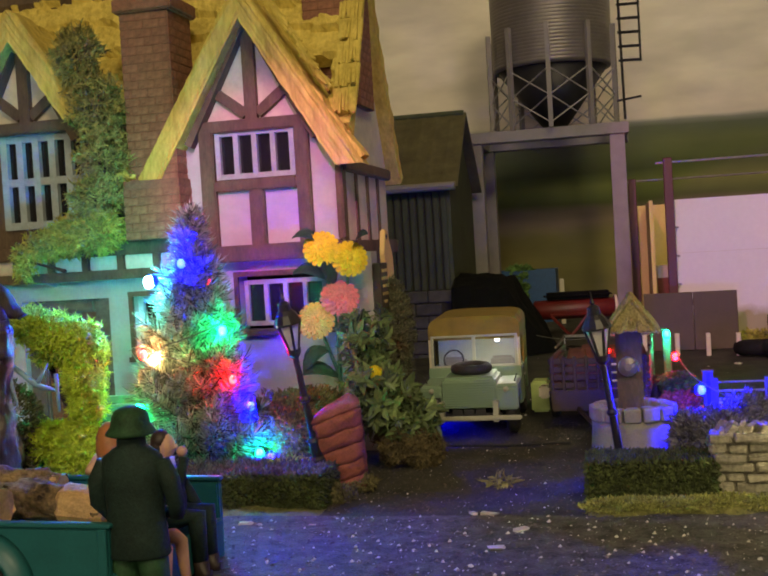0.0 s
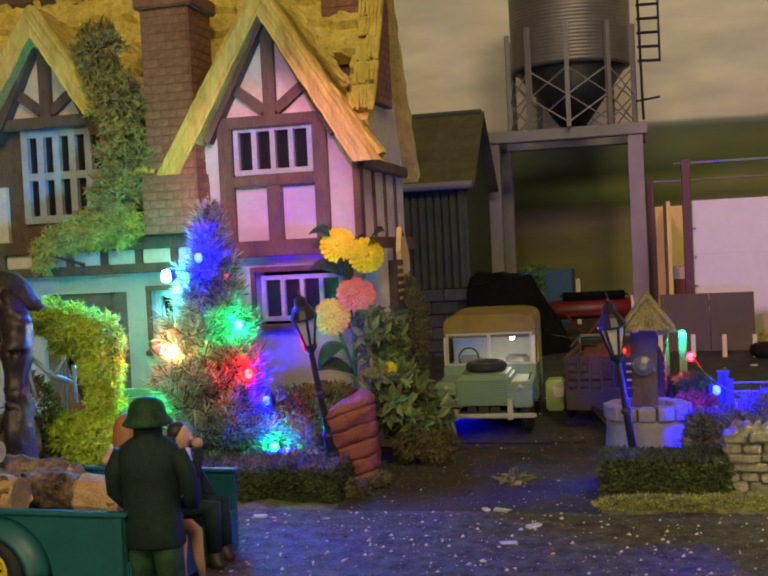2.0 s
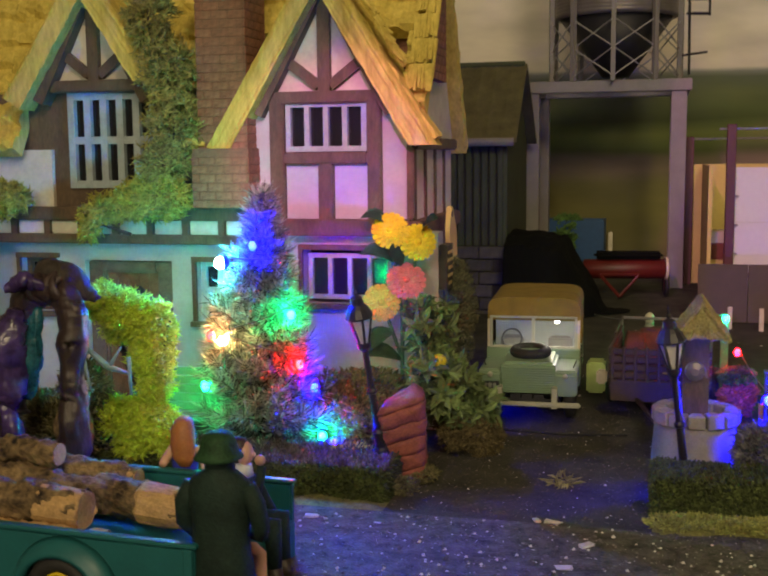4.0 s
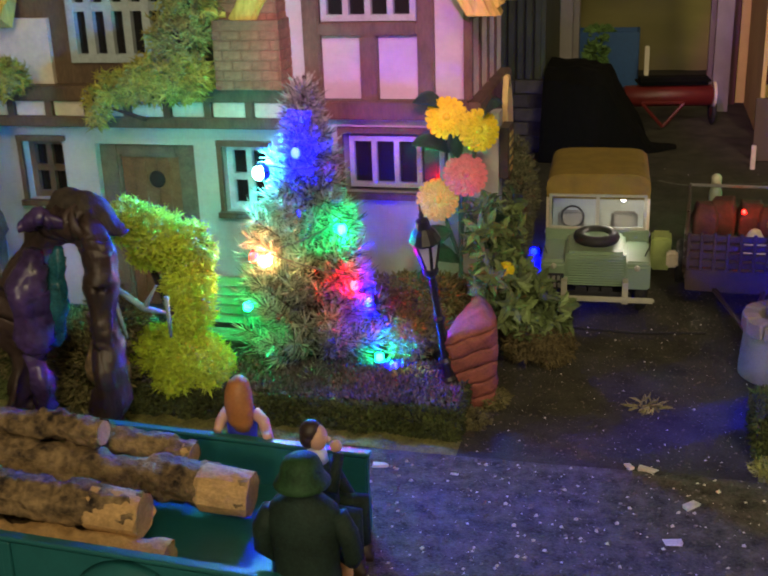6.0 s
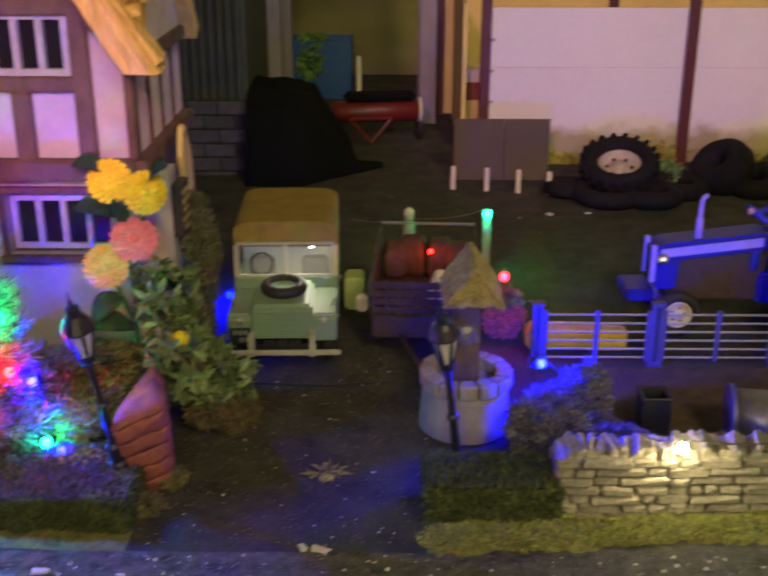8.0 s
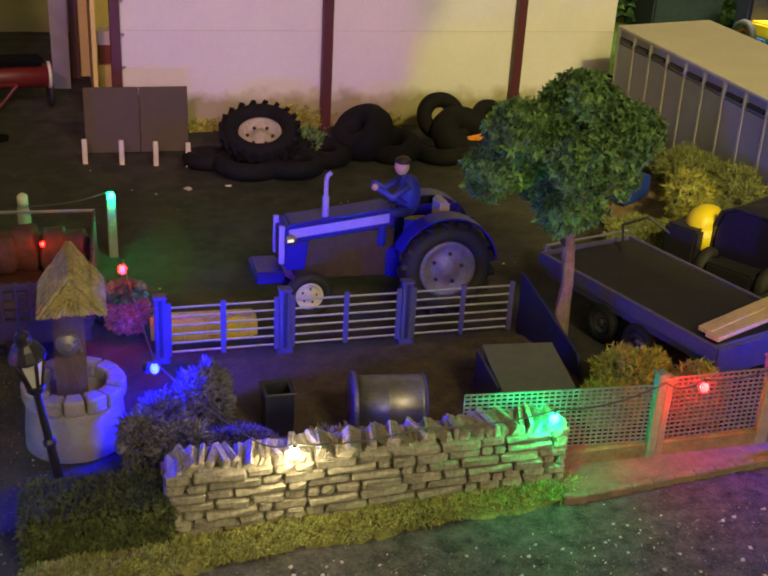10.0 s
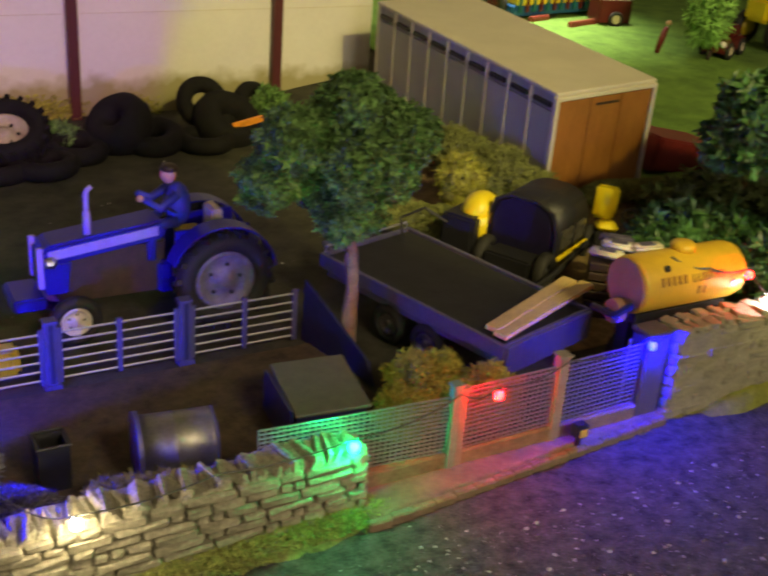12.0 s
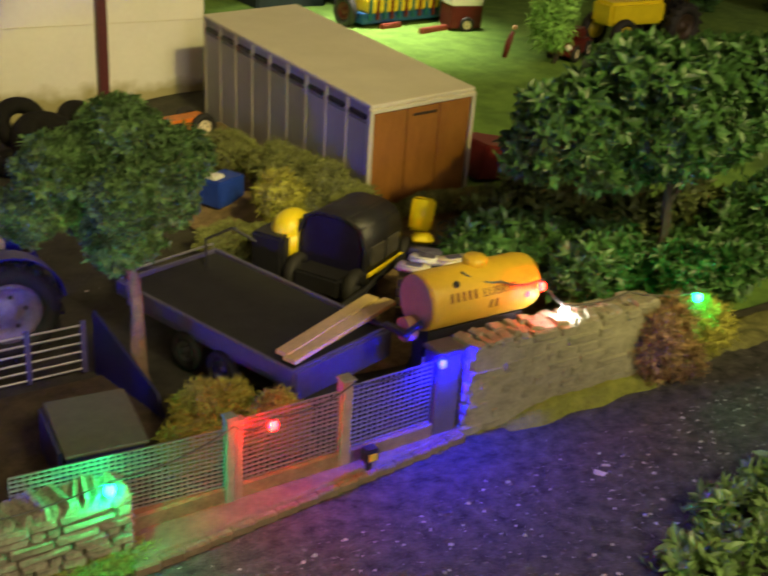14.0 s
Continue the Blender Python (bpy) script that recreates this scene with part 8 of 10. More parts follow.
part("hose", tube(bmesh.new(), [(-0.012, 0.036, 0.024), (-0.020, 0.046, 0.032), (-0.036, 0.050, 0.030), (-0.048, 0.040, 0.020), (-0.044, 0.024, 0.012)], 0.0008, 6), M_BLACKPLASTIC, TL)
RO = thing("ride_on_mower", m=pose(0.3850, 0.5450, 0.0240, 0, 0, -30) @ Matrix.Scale(0.95, 4), label="small yellow seat and black wheel of a ride-on machine", category="mower")
part("seat_back", soft(box(bmesh.new(), -0.0075, 0.0060, 0.0000, 0.0030, 0.0090, 0.0280, pose(0, 0, 0, -16, 6)), 0.0014, 2), M_TOYYELLOW, RO, "yellow seat back", smooth=True)
part("seat", soft(box(bmesh.new(), -0.0050, 0.0070, -0.0090, 0.0020, 0.0050, 0.0090), 0.0014, 2), M_TOYYELLOW, RO, smooth=True)
part("base", soft(box(bmesh.new(), -0.0060, 0.0160, -0.0080, 0.0050, -0.0060, 0.0048), 0.0010), M_BLACKPLASTIC, RO)
part("steering_column", tube(bmesh.new(), [(0.0140, -0.004, 0.004), (0.0125, -0.004, 0.0150)], 0.0007, 6), M_BLACKPLASTIC, RO)
bm = bmesh.new()
ring(bm, (0.0125, -0.004, 0.0150), (-0.4, -0.35, 0.85), 0.0038, 0.0007, 22, 6)
part("steering_wheel", bm, M_BLACKPLASTIC, RO, smooth=True)
for k, (px, py, pz, rz, c) in enumerate(((0.3540, 0.4980, 0.0395, -44, M_WHITE), (0.3640, 0.4900, 0.0405, -10, M_CREAM), (0.3460, 0.4970, 0.0370, -50, M_PEG), (0.3590, 0.5060, 0.0390, -40, M_TRAILER))):
    b = thing("feed_sack", (px, py, pz), rz, "pale paper sack lying on the pallet stack", "sack", "sacks behind the tank")
    part("sack", soft(box(bmesh.new(), -0.0085, 0.0085, -0.0040, 0.0040, 0, 0.0034), 0.0012, 3), c, b, smooth=True)
    part("print", box(bmesh.new(), -0.0040, 0.0040, -0.0022, 0.0022, 0.0034, 0.0036), M_TRAILER, b)
PLT = thing("pallet_stack", (0.3560, 0.4970, ground_z(0.356, 0.497)), -40, "dark stack of pallets behind the tank", "pallets")
for i in range(6):
    part("pallet", soft(box(bmesh.new(), -0.0150, 0.0150, -0.0095, 0.0095, i * 0.0050, i * 0.0050 + 0.0042), 0.0004, 1), M_CARTWOOD, PLT)

# ---------------------------------------------------------------- container
CB = 0.0315
CT = thing("container", m=pose(0.3880, 0.6020, CB, 3.27, -2.96, 1.53), label="cream goods container with grey ribbed sides and orange-brown doors", category="container")
cw2, cl2, ch = 0.0725, 0.1995, 0.0560
part("body", box(bmesh.new(), 0.001, cw2 - 0.001, 0.002, cl2 - 0.002, -0.016, ch - 0.002), M_CONTSIDE, CT, "pale grey body")
part("roof", soft(box(bmesh.new(), -0.0008, cw2 + 0.0008, -0.0006, cl2 + 0.0006, ch - 0.0025, ch), 0.0005, 1), M_CONT, CT, "cream flat roof")
for s, x in ((-1, 0.0), (1, cw2)):
    for i in range(10):
        y = 0.0015 + i * (cl2 - 0.003) / 9
        part("side_rib", soft(box(bmesh.new(), x - 0.0010, x + 0.0010, y - 0.0012, y + 0.0012, -0.016, ch - 0.0026), 0.0003, 1), M_CONT, CT)
        if i < 9:
            part("side_panel", box(bmesh.new(), x - 0.0006, x + 0.0006, y + 0.0016, y + (cl2 - 0.003) / 9 - 0.0016, -0.016, ch - 0.0120), M_CONTSIDE, CT)
            part("vent_slot", box(bmesh.new(), x - 0.0011, x + 0.0011, y + 0.0032, y + (cl2 - 0.003) / 9 - 0.0032, ch - 0.0098, ch - 0.0074), M_BLACKPLASTIC, CT)
    part("corner_post", soft(box(bmesh.new(), x - 0.0014, x + 0.0014, -0.0016, 0.0014, -0.016, ch - 0.0026), 0.0004, 1), M_CONT, CT)
part("header", soft(box(bmesh.new(), -0.0012, cw2 + 0.0012, -0.0018, 0.0010, ch - 0.0050, ch - 0.0024), 0.0004, 1), M_CONT, CT)
for i in range(3):
    a = 0.0018 + i * (cw2 - 0.0036) / 3
    d = part("door", soft(box(bmesh.new(), a + 0.0002, a + (cw2 - 0.0036) / 3 - 0.0002, -0.0008, 0.0010, -0.016, ch - 0.0052), 0.0003, 1), M_DOORWOOD, CT, "orange-brown wooden door")
part("door_slot", box(bmesh.new(), 0.0285, 0.0455, -0.0012, -0.0007, ch - 0.0105, ch - 0.0090), M_CARTWOOD, CT)
solo("red_cart", soft(prism(bmesh.new(), [(0.476, 0.028), (0.482, 0.050), (0.545, 0.036), (0.540, 0.020)], 0.610, 0.650), 0.0012), mat("deep_red_plastic", (0.14, 0.012, 0.016), 0.5, var=0.2), "deep red tipper body beside the container", "trailer", loc=(0.51, 0.63, 0.022))


# ---------------------------------------------------------------- yard behind: sheet, boxes, tyres
TARP = thing("black_sheet", (-0.090, 0.835, ground_z(-0.09, 0.83)), 0, "black plastic sheet draped over a heap", "sheet")
bm = bmesh.new()
nx, ny = 40, 26
g = []
for j in range(ny + 1):
    row = []
    for i in range(nx + 1):
        u, v = i / nx, j / ny
        x = -0.132 + 0.095 * u
        tail = max(0.0, (u - 0.4) / 0.6)
        y = 0.790 + 0.046 * tail + (0.070 - 0.058 * tail) * v
        hgt = 0.056 * max(0.0, 1 - max(0.0, (u - 0.47) / 0.34) ** 0.85) * min(1.0, 0.86 + v * 0.4) + 0.006 * max(0.0, 1 - u)
        w = 0.004 * noise.noise(Vector((x * 60, y * 60, 1))) + 0.002 * noise.noise(Vector((x * 160, y * 160, 3)))
        edge = 0 if 0 < i < nx and 0 < j < ny else 1
        row.append(bm.verts.new((x + w * 0.6, y, ground_z(x, y) + (0 if edge else max(0.0006, hgt + w)))))
    g.append(row)
for j in range(ny):
    for i in range(nx):
        bm.faces.new((g[j][i], g[j][i + 1], g[j + 1][i + 1], g[j + 1][i]))
part("sheet", bm, M_BLACKCLOTH, TARP, world=True, smooth=True)
SK = thing("skip", (-0.100, 1.085, ground_z(0, 0.95)), 0, "blue plastic crate full of green scatter", "crate")
for q in ((-0.034, 0.031, -0.013, -0.011), (-0.034, 0.031, 0.028, 0.030), (-0.034, -0.032, -0.011, 0.028), (0.029, 0.031, -0.011, 0.028)):
    part("side", box(bmesh.new(), *q, -0.002, 0.052), M_BLUE, SK)
foliage("crate_plant", [((-0.105, 1.082, 0.066), (0.014, 0.010, 0.008)), ((-0.108, 1.070, 0.050), (0.010, 0.004, 0.012))], 900, 0.006, M_LEAFDARK, RG, label="green scatter hanging from the crate", category="plant", loc=(-0.105, 1.082, 0.06))
solo("white_post", soft(box(bmesh.new(), -0.0635, -0.0595, 1.040, 1.044, 0.016, 0.062), 0.0006), M_PEG, "pale upright post by the crate", "post", loc=(-0.0615, 1.042, 0.018))
RI = thing("red_implement", (-0.045, 0.905, ground_z(0, 0.905)), 8, "red farm roller with black top", "implement")
part("roller", lathe(bmesh.new(), [(0.0070, 0), (0.0082, 0.001), (0.0082, 0.066), (0.0070, 0.067)], 24, pose(-0.033, 0, 0.024, 0, 90)), M_RED, RI, smooth=True)
part("top_cover", soft(box(bmesh.new(), -0.024, 0.032, -0.008, 0.010, 0.0325, 0.0385), 0.0025, 2), M_BLACKCLOTH, RI)
for a, b in (((-0.020, -0.009, 0.020), (-0.004, -0.011, 0.002)), ((0.012, -0.009, 0.020), (-0.004, -0.011, 0.002)), ((-0.020, -0.009, 0.020), (0.012, -0.009, 0.020))):
    part("drawbar", tube(bmesh.new(), [a, b], 0.0014, 6), M_RED, RI)
part("end_disc", lathe(bmesh.new(), [(0.0095, 0), (0.0098, 0.002), (0.006, 0.003)], 24, pose(0.034, 0, 0.0245, 0, 90)), M_CREAM, RI)
for x in (-0.030, 0.036):
    wheel(RI, (x, 0.006, 0.0105), (1 if x > 0 else -1, 0, 0), 0.0105, 0.004, 0.5, M_RED)
BD = thing("hardboard_panel", (0.0445, 0.806, ground_z(0.04, 0.806)), 0, "plain brown hardboard panel leaning behind four pegs", "panel")
for a, b in ((-0.033, 0.0018), (0.0021, 0.033)):
    part("board", soft(box(bmesh.new(), a, b, -0.0012, 0.0012, 0, 0.0425, pose(0, 0, 0, -4)), 0.0003, 1), M_BOARD, BD)
part("batten", box(bmesh.new(), -0.031, 0.031, 0.0015, 0.0035, 0.033, 0.037), M_BOARD, BD)
for i, x in enumerate((0.0105, 0.0330, 0.0540, 0.0740)):
    y = 0.787 - 0.0040 * i
    solo("peg", soft(box(bmesh.new(), x - 0.0016, x + 0.0016, y - 0.0012, y + 0.0012, ground_z(x, y) - 0.001, ground_z(x, y) + 0.0155), 0.0004, 1), M_PEG, "short cream peg standing in the yard", "peg", "pegs in the yard", loc=(x, y, ground_z(x, y)))
LB = thing("feed_bin", (0.030, 0.915, ground_z(0.03, 0.915)), 0, "small red and white box on a cream shelf in the barn", "box")
part("shelf", box(bmesh.new(), -0.0060, 0.0110, -0.012, 0.012, 0.030, 0.0325), M_CREAMYELLOWLIT, LB)
part("shelf_leg", box(bmesh.new(), -0.0060, 0.0110, -0.012, -0.010, 0.0, 0.030), M_CREAMYELLOWLIT, LB)
part("body", soft(box(bmesh.new(), -0.0050, 0.0070, -0.009, 0.009, 0.0325, 0.0460), 0.0005), M_ORANGERED, LB)
part("lid", soft(box(bmesh.new(), -0.0055, 0.0075, -0.0095, 0.0095, 0.0460, 0.0560), 0.0006), M_CREAM, LB)


def tyre(c, axis, R, r, flat, label, rim=None, lugs=0):
    ob = thing("tyre", c, 0, label, "tyre", "heap of tyres")
    bm = bmesh.new()
    ring(bm, (0, 0, 0), axis, R - r, r, 36, 10, flat)
    d, a, b = frame_of(axis)
    treads = []
    for k in range(lugs):
        for s in (-1, 1):
            t = 2 * math.pi * (k + (0.5 if s > 0 else 0)) / lugs
            o = a * math.cos(t) + b * math.sin(t)
            m = Matrix(((*d, 0), (*o, 0), (*d.cross(o), 0), (0, 0, 0, 1))).transposed()
            m.translation = o * (R - 0.0006) + d * s * r * flat * 0.42
            treads.append(box(bmesh.new(), -r * flat * 0.45, r * flat * 0.45, -0.001, 0.0015, -0.0014, 0.0014, m @ Euler((0, s * 0.5, 0)).to_matrix().to_4x4()))
    casing = part("casing", bm, M_OLDTYRE, ob, smooth=True)
    for lug in treads:
        part("lug", lug, M_OLDTYRE, casing)
    if rim:
        m = Matrix(((*a, 0), (*b, 0), (*d, 0), (0, 0, 0, 1))).transposed()
        rr = R - 2 * r
        part("rim", lathe(bmesh.new(), [(rr * 1.05, -0.004), (rr * 1.06, 0.002), (rr * 0.9, 0.002), (rr * 0.8, -0.003), (rr * 0.35, -0.002), (rr * 0.3, 0.001), (rr * 0.1, 0.001)], 28, m), rim, ob, "wheel disc", smooth=True)
        for k in range(6):
            t = 2 * math.pi * k / 6
            q = (a * math.cos(t) + b * math.sin(t)) * rr * 0.6 - d * 0.002
            part("wheel_nut", tube(bmesh.new(), [q, q + d * 0.0012], rr * 0.08, 6), M_BLACKPLASTIC, ob)
    return ob


g0 = 0.0115
tyre((0.1205, 0.7770, g0 + 0.0205), (-0.10, -0.42, 0.90), 0.0255, 0.0060, 1.3, "large lugged tractor tyre with a dull cream rim on the heap", mat("dull_cream_rim", (0.40, 0.36, 0.26), 0.6, var=0.25), 20)
tyre((0.0870, 0.7760, g0 + 0.0055), (0, 0.05, 1), 0.0170, 0.0052, 1.0, "black rubber tyre lying flat")
tyre((0.1100, 0.7600, g0 + 0.0055), (0.05, 0.0, 1), 0.0230, 0.0055, 1.0, "black rubber tyre lying flat")
tyre((0.1380, 0.7560, g0 + 0.0055), (0.0, 0.05, 1), 0.0210, 0.0055, 1.0, "black rubber tyre lying flat")
tyre((0.1620, 0.7800, g0 + 0.0060), (0.05, -0.1, 1), 0.0210, 0.0060, 1.0, "black rubber tyre lying flat")
tyre((0.1930, 0.7900, g0 + 0.0150), (-0.55, -0.30, 0.70), 0.0225, 0.0095, 1.3, "worn black tyre leaning on the heap", M_OLDTYRE, 0)
tyre((0.2130, 0.7820, g0 + 0.0080), (-0.1, -0.2, 1), 0.0200, 0.0070, 1.0, "black rubber tyre lying flat")
tyre((0.2540, 0.8060, g0 + 0.0215), (0.0, -0.85, 0.50), 0.0180, 0.0056, 1.1, "black tyre standing upright on the heap")
tyre((0.2660, 0.7900, g0 + 0.0120), (0.15, -0.50, 0.8), 0.0240, 0.0095, 1.2, "worn black tyre leaning on the heap", M_OLDTYRE, 0)
tyre((0.2950, 0.8150, g0 + 0.0150), (0.3, -0.8, 0.5), 0.0165, 0.0055, 1.1, "black tyre standing upright on the heap")
tyre((0.2450, 0.7760, g0 + 0.0055), (0, 0, 1), 0.0200, 0.0055, 1.0, "black rubber tyre lying flat")
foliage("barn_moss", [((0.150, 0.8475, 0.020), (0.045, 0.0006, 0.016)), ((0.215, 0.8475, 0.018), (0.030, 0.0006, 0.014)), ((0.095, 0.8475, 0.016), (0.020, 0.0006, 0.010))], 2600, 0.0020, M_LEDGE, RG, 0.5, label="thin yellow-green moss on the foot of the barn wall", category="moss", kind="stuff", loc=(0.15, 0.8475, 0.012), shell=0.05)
foliage("weeds", [((0.158, 0.797, 0.020), (0.012, 0.008, 0.008)), ((0.300, 0.800, 0.030), (0.012, 0.010, 0.012))], 1400, 0.005, M_LEAFDARK, RG, label="green weeds among the tyres", category="weeds", kind="stuff", loc=(0.158, 0.797, 0.012))
solo("orange_strap", soft(box(bmesh.new(), -0.0115, 0.0115, -0.0012, 0.0012, -0.0022, 0.0022, pose(0.2740, 0.7745, 0.0270, 0, -8, 8)), 0.0004, 1), mat("orange_plastic", (0.75, 0.28, 0.02), 0.5), "orange plastic strap on a tyre", "strap", loc=(0.2740, 0.7745, 0.0250))
OT = thing("orange_trailer", (0.3480, 0.7650, ground_z(0.348, 0.765)), 12, "orange toy digger by the container", "digger")
part("body", soft(box(bmesh.new(), -0.020, 0.018, -0.008, 0.008, 0.008, 0.0165), 0.002), mat("bright_orange_paint", (0.62, 0.19, 0.02), 0.45), OT)
part("arm", tube(bmesh.new(), [(-0.014, 0, 0.015), (-0.030, 0, 0.020), (-0.040, 0, 0.008)], 0.0022, 8), M_ORANGERED, OT)
for s in (-1, 1):
    wheel(OT, (0.010, s * 0.010, 0.010), (0, s, 0), 0.010, 0.005, 0.5, M_CREAM)
    wheel(OT, (-0.010, s * 0.010, 0.008), (0, s, 0), 0.008, 0.005, 0.5, M_CREAM)
M_CRATEBLUE = mat("strong_blue_plastic", (0.020, 0.060, 0.42), 0.45, var=0.15, bump=0.1)
CR = thing("blue_crate", (0.3290, 0.6670, ground_z(0.329, 0.667)), 24, "small bright blue crate with white scraps in it", "crate")
part("body", soft(box(bmesh.new(), -0.0115, 0.0115, -0.008, 0.008, 0, 0.016), 0.0008), M_CRATEBLUE, CR)
part("handle", tube(bmesh.new(), [(-0.010, 0.004, 0.015), (-0.0135, 0.010, 0.026), (-0.012, 0.018, 0.038)], 0.0010, 6), M_WHITE, CR, "pale bent handle")
part("scrap", soft(box(bmesh.new(), -0.011, -0.002, -0.004, 0.005, 0.0158, 0.0185), 0.0008), M_WHITE, CR)
solo("blue_drum", lathe(bmesh.new(), [(0.0085, 0), (0.0088, 0.001), (0.0088, 0.012), (0.0060, 0.013)], 24, Matrix.Translation((0.3430, 0.7230, ground_z(0.343, 0.723)))), M_CRATEBLUE, "small blue drum by the container", "drum", smooth=True, loc=(0.3430, 0.7230, ground_z(0.343, 0.723)))


# ---------------------------------------------------------------- trees and shrubs on the right
RTR = random.Random(77)


def tree(base, top, blobs, n, size, m, label, seed, leaf="leaf", trunk=0.0035, shell=0.5):
    rn = random.Random(seed)
    t = thing("tree", base, 0, label, "tree")
    b, e = Vector(base), Vector(top)
    bm = gnarl([b - Vector((0, 0, 0.002)), b.lerp(e, 0.35) + Vector((0.0005, 0, 0)), b.lerp(e, 0.7), e], [trunk * 0.9, trunk * 0.75, trunk * 0.6, trunk * 0.3], seed, sway=0.25)
    part("trunk", bm, mat("tan_bark", (0.22, 0.15, 0.09), 0.8, var=0.4, scale=160, bump=0.8) if trunk > 0.0034 else M_BARK, t, world=True, smooth=True)
    for c, r in blobs:
        k = rn.uniform(0.45, 0.85)
        part("limb", tube(bmesh.new(), [b.lerp(e, k), (b.lerp(e, k) + Vector(c)) / 2 + Vector((0, 0, 0.003)), Vector(c)], [trunk * 0.5, trunk * 0.35, trunk * 0.15], 6), M_BARK, t, world=True)
    cr = foliage("crown", blobs, n, size, m, rn, leaf=leaf, shell=shell, twig=0.5)
    cr.parent = t
    cr.matrix_parent_inverse = PLACE[t].inverted()
    return t


tree((0.2130, 0.5070, 0.004), (0.204, 0.499, 0.118), [((0.204, 0.498, 0.120), (0.0202, 0.0185, 0.0143)), ((0.180, 0.500, 0.108), (0.0176, 0.0168, 0.0151)), ((0.222, 0.494, 0.108), (0.0185, 0.0168, 0.0151)), ((0.200, 0.482, 0.100), (0.0185, 0.0134, 0.0151)), ((0.192, 0.510, 0.092), (0.0202, 0.0168, 0.0168)), ((0.222, 0.504, 0.090), (0.0168, 0.0151, 0.0134)), ((0.172, 0.504, 0.092), (0.0143, 0.0134, 0.0134)), ((0.202, 0.494, 0.078), (0.0168, 0.0151, 0.0118))], 9500, 0.0027, M_LEAFDARK, "small tree with a feathery dark green crown and slim tan trunk", 5, leaf="sprig", trunk=0.0038, shell=0.4)
tree((0.4800, 0.4620, 0.006), (0.476, 0.466, 0.130), [((0.455, 0.470, 0.126), (0.040, 0.032, 0.022)), ((0.414, 0.476, 0.110), (0.032, 0.026, 0.020)), ((0.505, 0.464, 0.124), (0.040, 0.030, 0.024)), ((0.466, 0.448, 0.102), (0.036, 0.022, 0.020)), ((0.536, 0.470, 0.112), (0.026, 0.024, 0.022)), ((0.404, 0.482, 0.094), (0.020, 0.018, 0.014)), ((0.506, 0.458, 0.098), (0.028, 0.020, 0.014)), ((0.474, 0.500, 0.100), (0.034, 0.024, 0.020)), ((0.446, 0.472, 0.088), (0.034, 0.024, 0.014))], 4200, 0.0062, M_LEAF, "large tree with a spreading crown of pointed green plastic leaves", 6, leaf="sprig", trunk=0.0034, shell=0.35)
foliage("green_shrub", [((0.430, 0.505, 0.032), (0.026, 0.022, 0.018)), ((0.455, 0.480, 0.030), (0.028, 0.022, 0.018)), ((0.490, 0.455, 0.030), (0.026, 0.022, 0.018)), ((0.425, 0.462, 0.034), (0.022, 0.016, 0.014)), ((0.405, 0.515, 0.034), (0.022, 0.018, 0.016)), ((0.385, 0.500, 0.034), (0.018, 0.014, 0.010)), ((0.52, 0.452, 0.026), (0.030, 0.020, 0.018))], 2100, 0.0058, M_LEAF, RTR, label="dense green plastic-leaved shrubs behind the wall", category="shrub", leaf="sprig", loc=(0.45, 0.48, 0.01), shell=0.4)
foliage("green_shrub", [((0.572, 0.466, 0.046), (0.034, 0.024, 0.022)), ((0.598, 0.474, 0.036), (0.022, 0.018, 0.020)), ((0.546, 0.470, 0.034), (0.022, 0.018, 0.018))], 900, 0.0060, M_LEAF, RTR, label="rounded green plastic-leaved shrub beside the large tree", category="shrub", leaf="sprig", loc=(0.572, 0.466, 0.012), shell=0.4)
foliage("green_shrub", [((0.452, 0.545, 0.030), (0.042, 0.020, 0.026)), ((0.505, 0.530, 0.030), (0.045, 0.022, 0.026)), ((0.553, 0.508, 0.028), (0.032, 0.020, 0.022))], 1500, 0.0062, M_LEAFOLIVE, RTR, label="dark green shrubs in the shade of the large tree", category="shrub", leaf="sprig", loc=(0.50, 0.53, 0.012), shell=0.4)
foliage("dry_bush", [((0.424, 0.409, 0.018), (0.013, 0.010, 0.018)), ((0.434, 0.411, 0.030), (0.011, 0.009, 0.012)), ((0.420, 0.406, 0.030), (0.008, 0.007, 0.009)), ((0.438, 0.405, 0.012), (0.010, 0.009, 0.010))], 2000, 0.0054, island(mat("pale_dry_twig", (0.30, 0.20, 0.085), 0.9, var=0.4, bump=0.0), 0.5), RTR, 0.10, leaf="lace", label="dry light brown twiggy bush at the end of the stone wall", category="bush", loc=(0.430, 0.410, 0.0))
foliage("mossy_tuft", [((0.452, 0.412, 0.026), (0.014, 0.010, 0.012)), ((0.466, 0.414, 0.016), (0.014, 0.010, 0.012))], 900, 0.0050, M_LEDGE, RTR, 0.14, leaf="lace", label="pale mossy tuft round the green light", category="moss", loc=(0.456, 0.413, 0.0))
foliage("road_bush", [((0.372, 0.314, 0.004), (0.024, 0.018, 0.010)), ((0.340, 0.306, 0.000), (0.020, 0.015, 0.006)), ((0.412, 0.310, 0.004), (0.032, 0.026, 0.010)), ((0.384, 0.290, 0.002), (0.030, 0.020, 0.006))], 560, 0.0070, island(mat("fresh_green_leaf", (0.22, 0.38, 0.10), 0.35, var=0.35, scale=120, bump=0.1), 0.4), RTR, label="fresh green bush of pointed leaves at the road edge", category="bush", leaf="sprig", loc=(0.38, 0.338, 0.0))
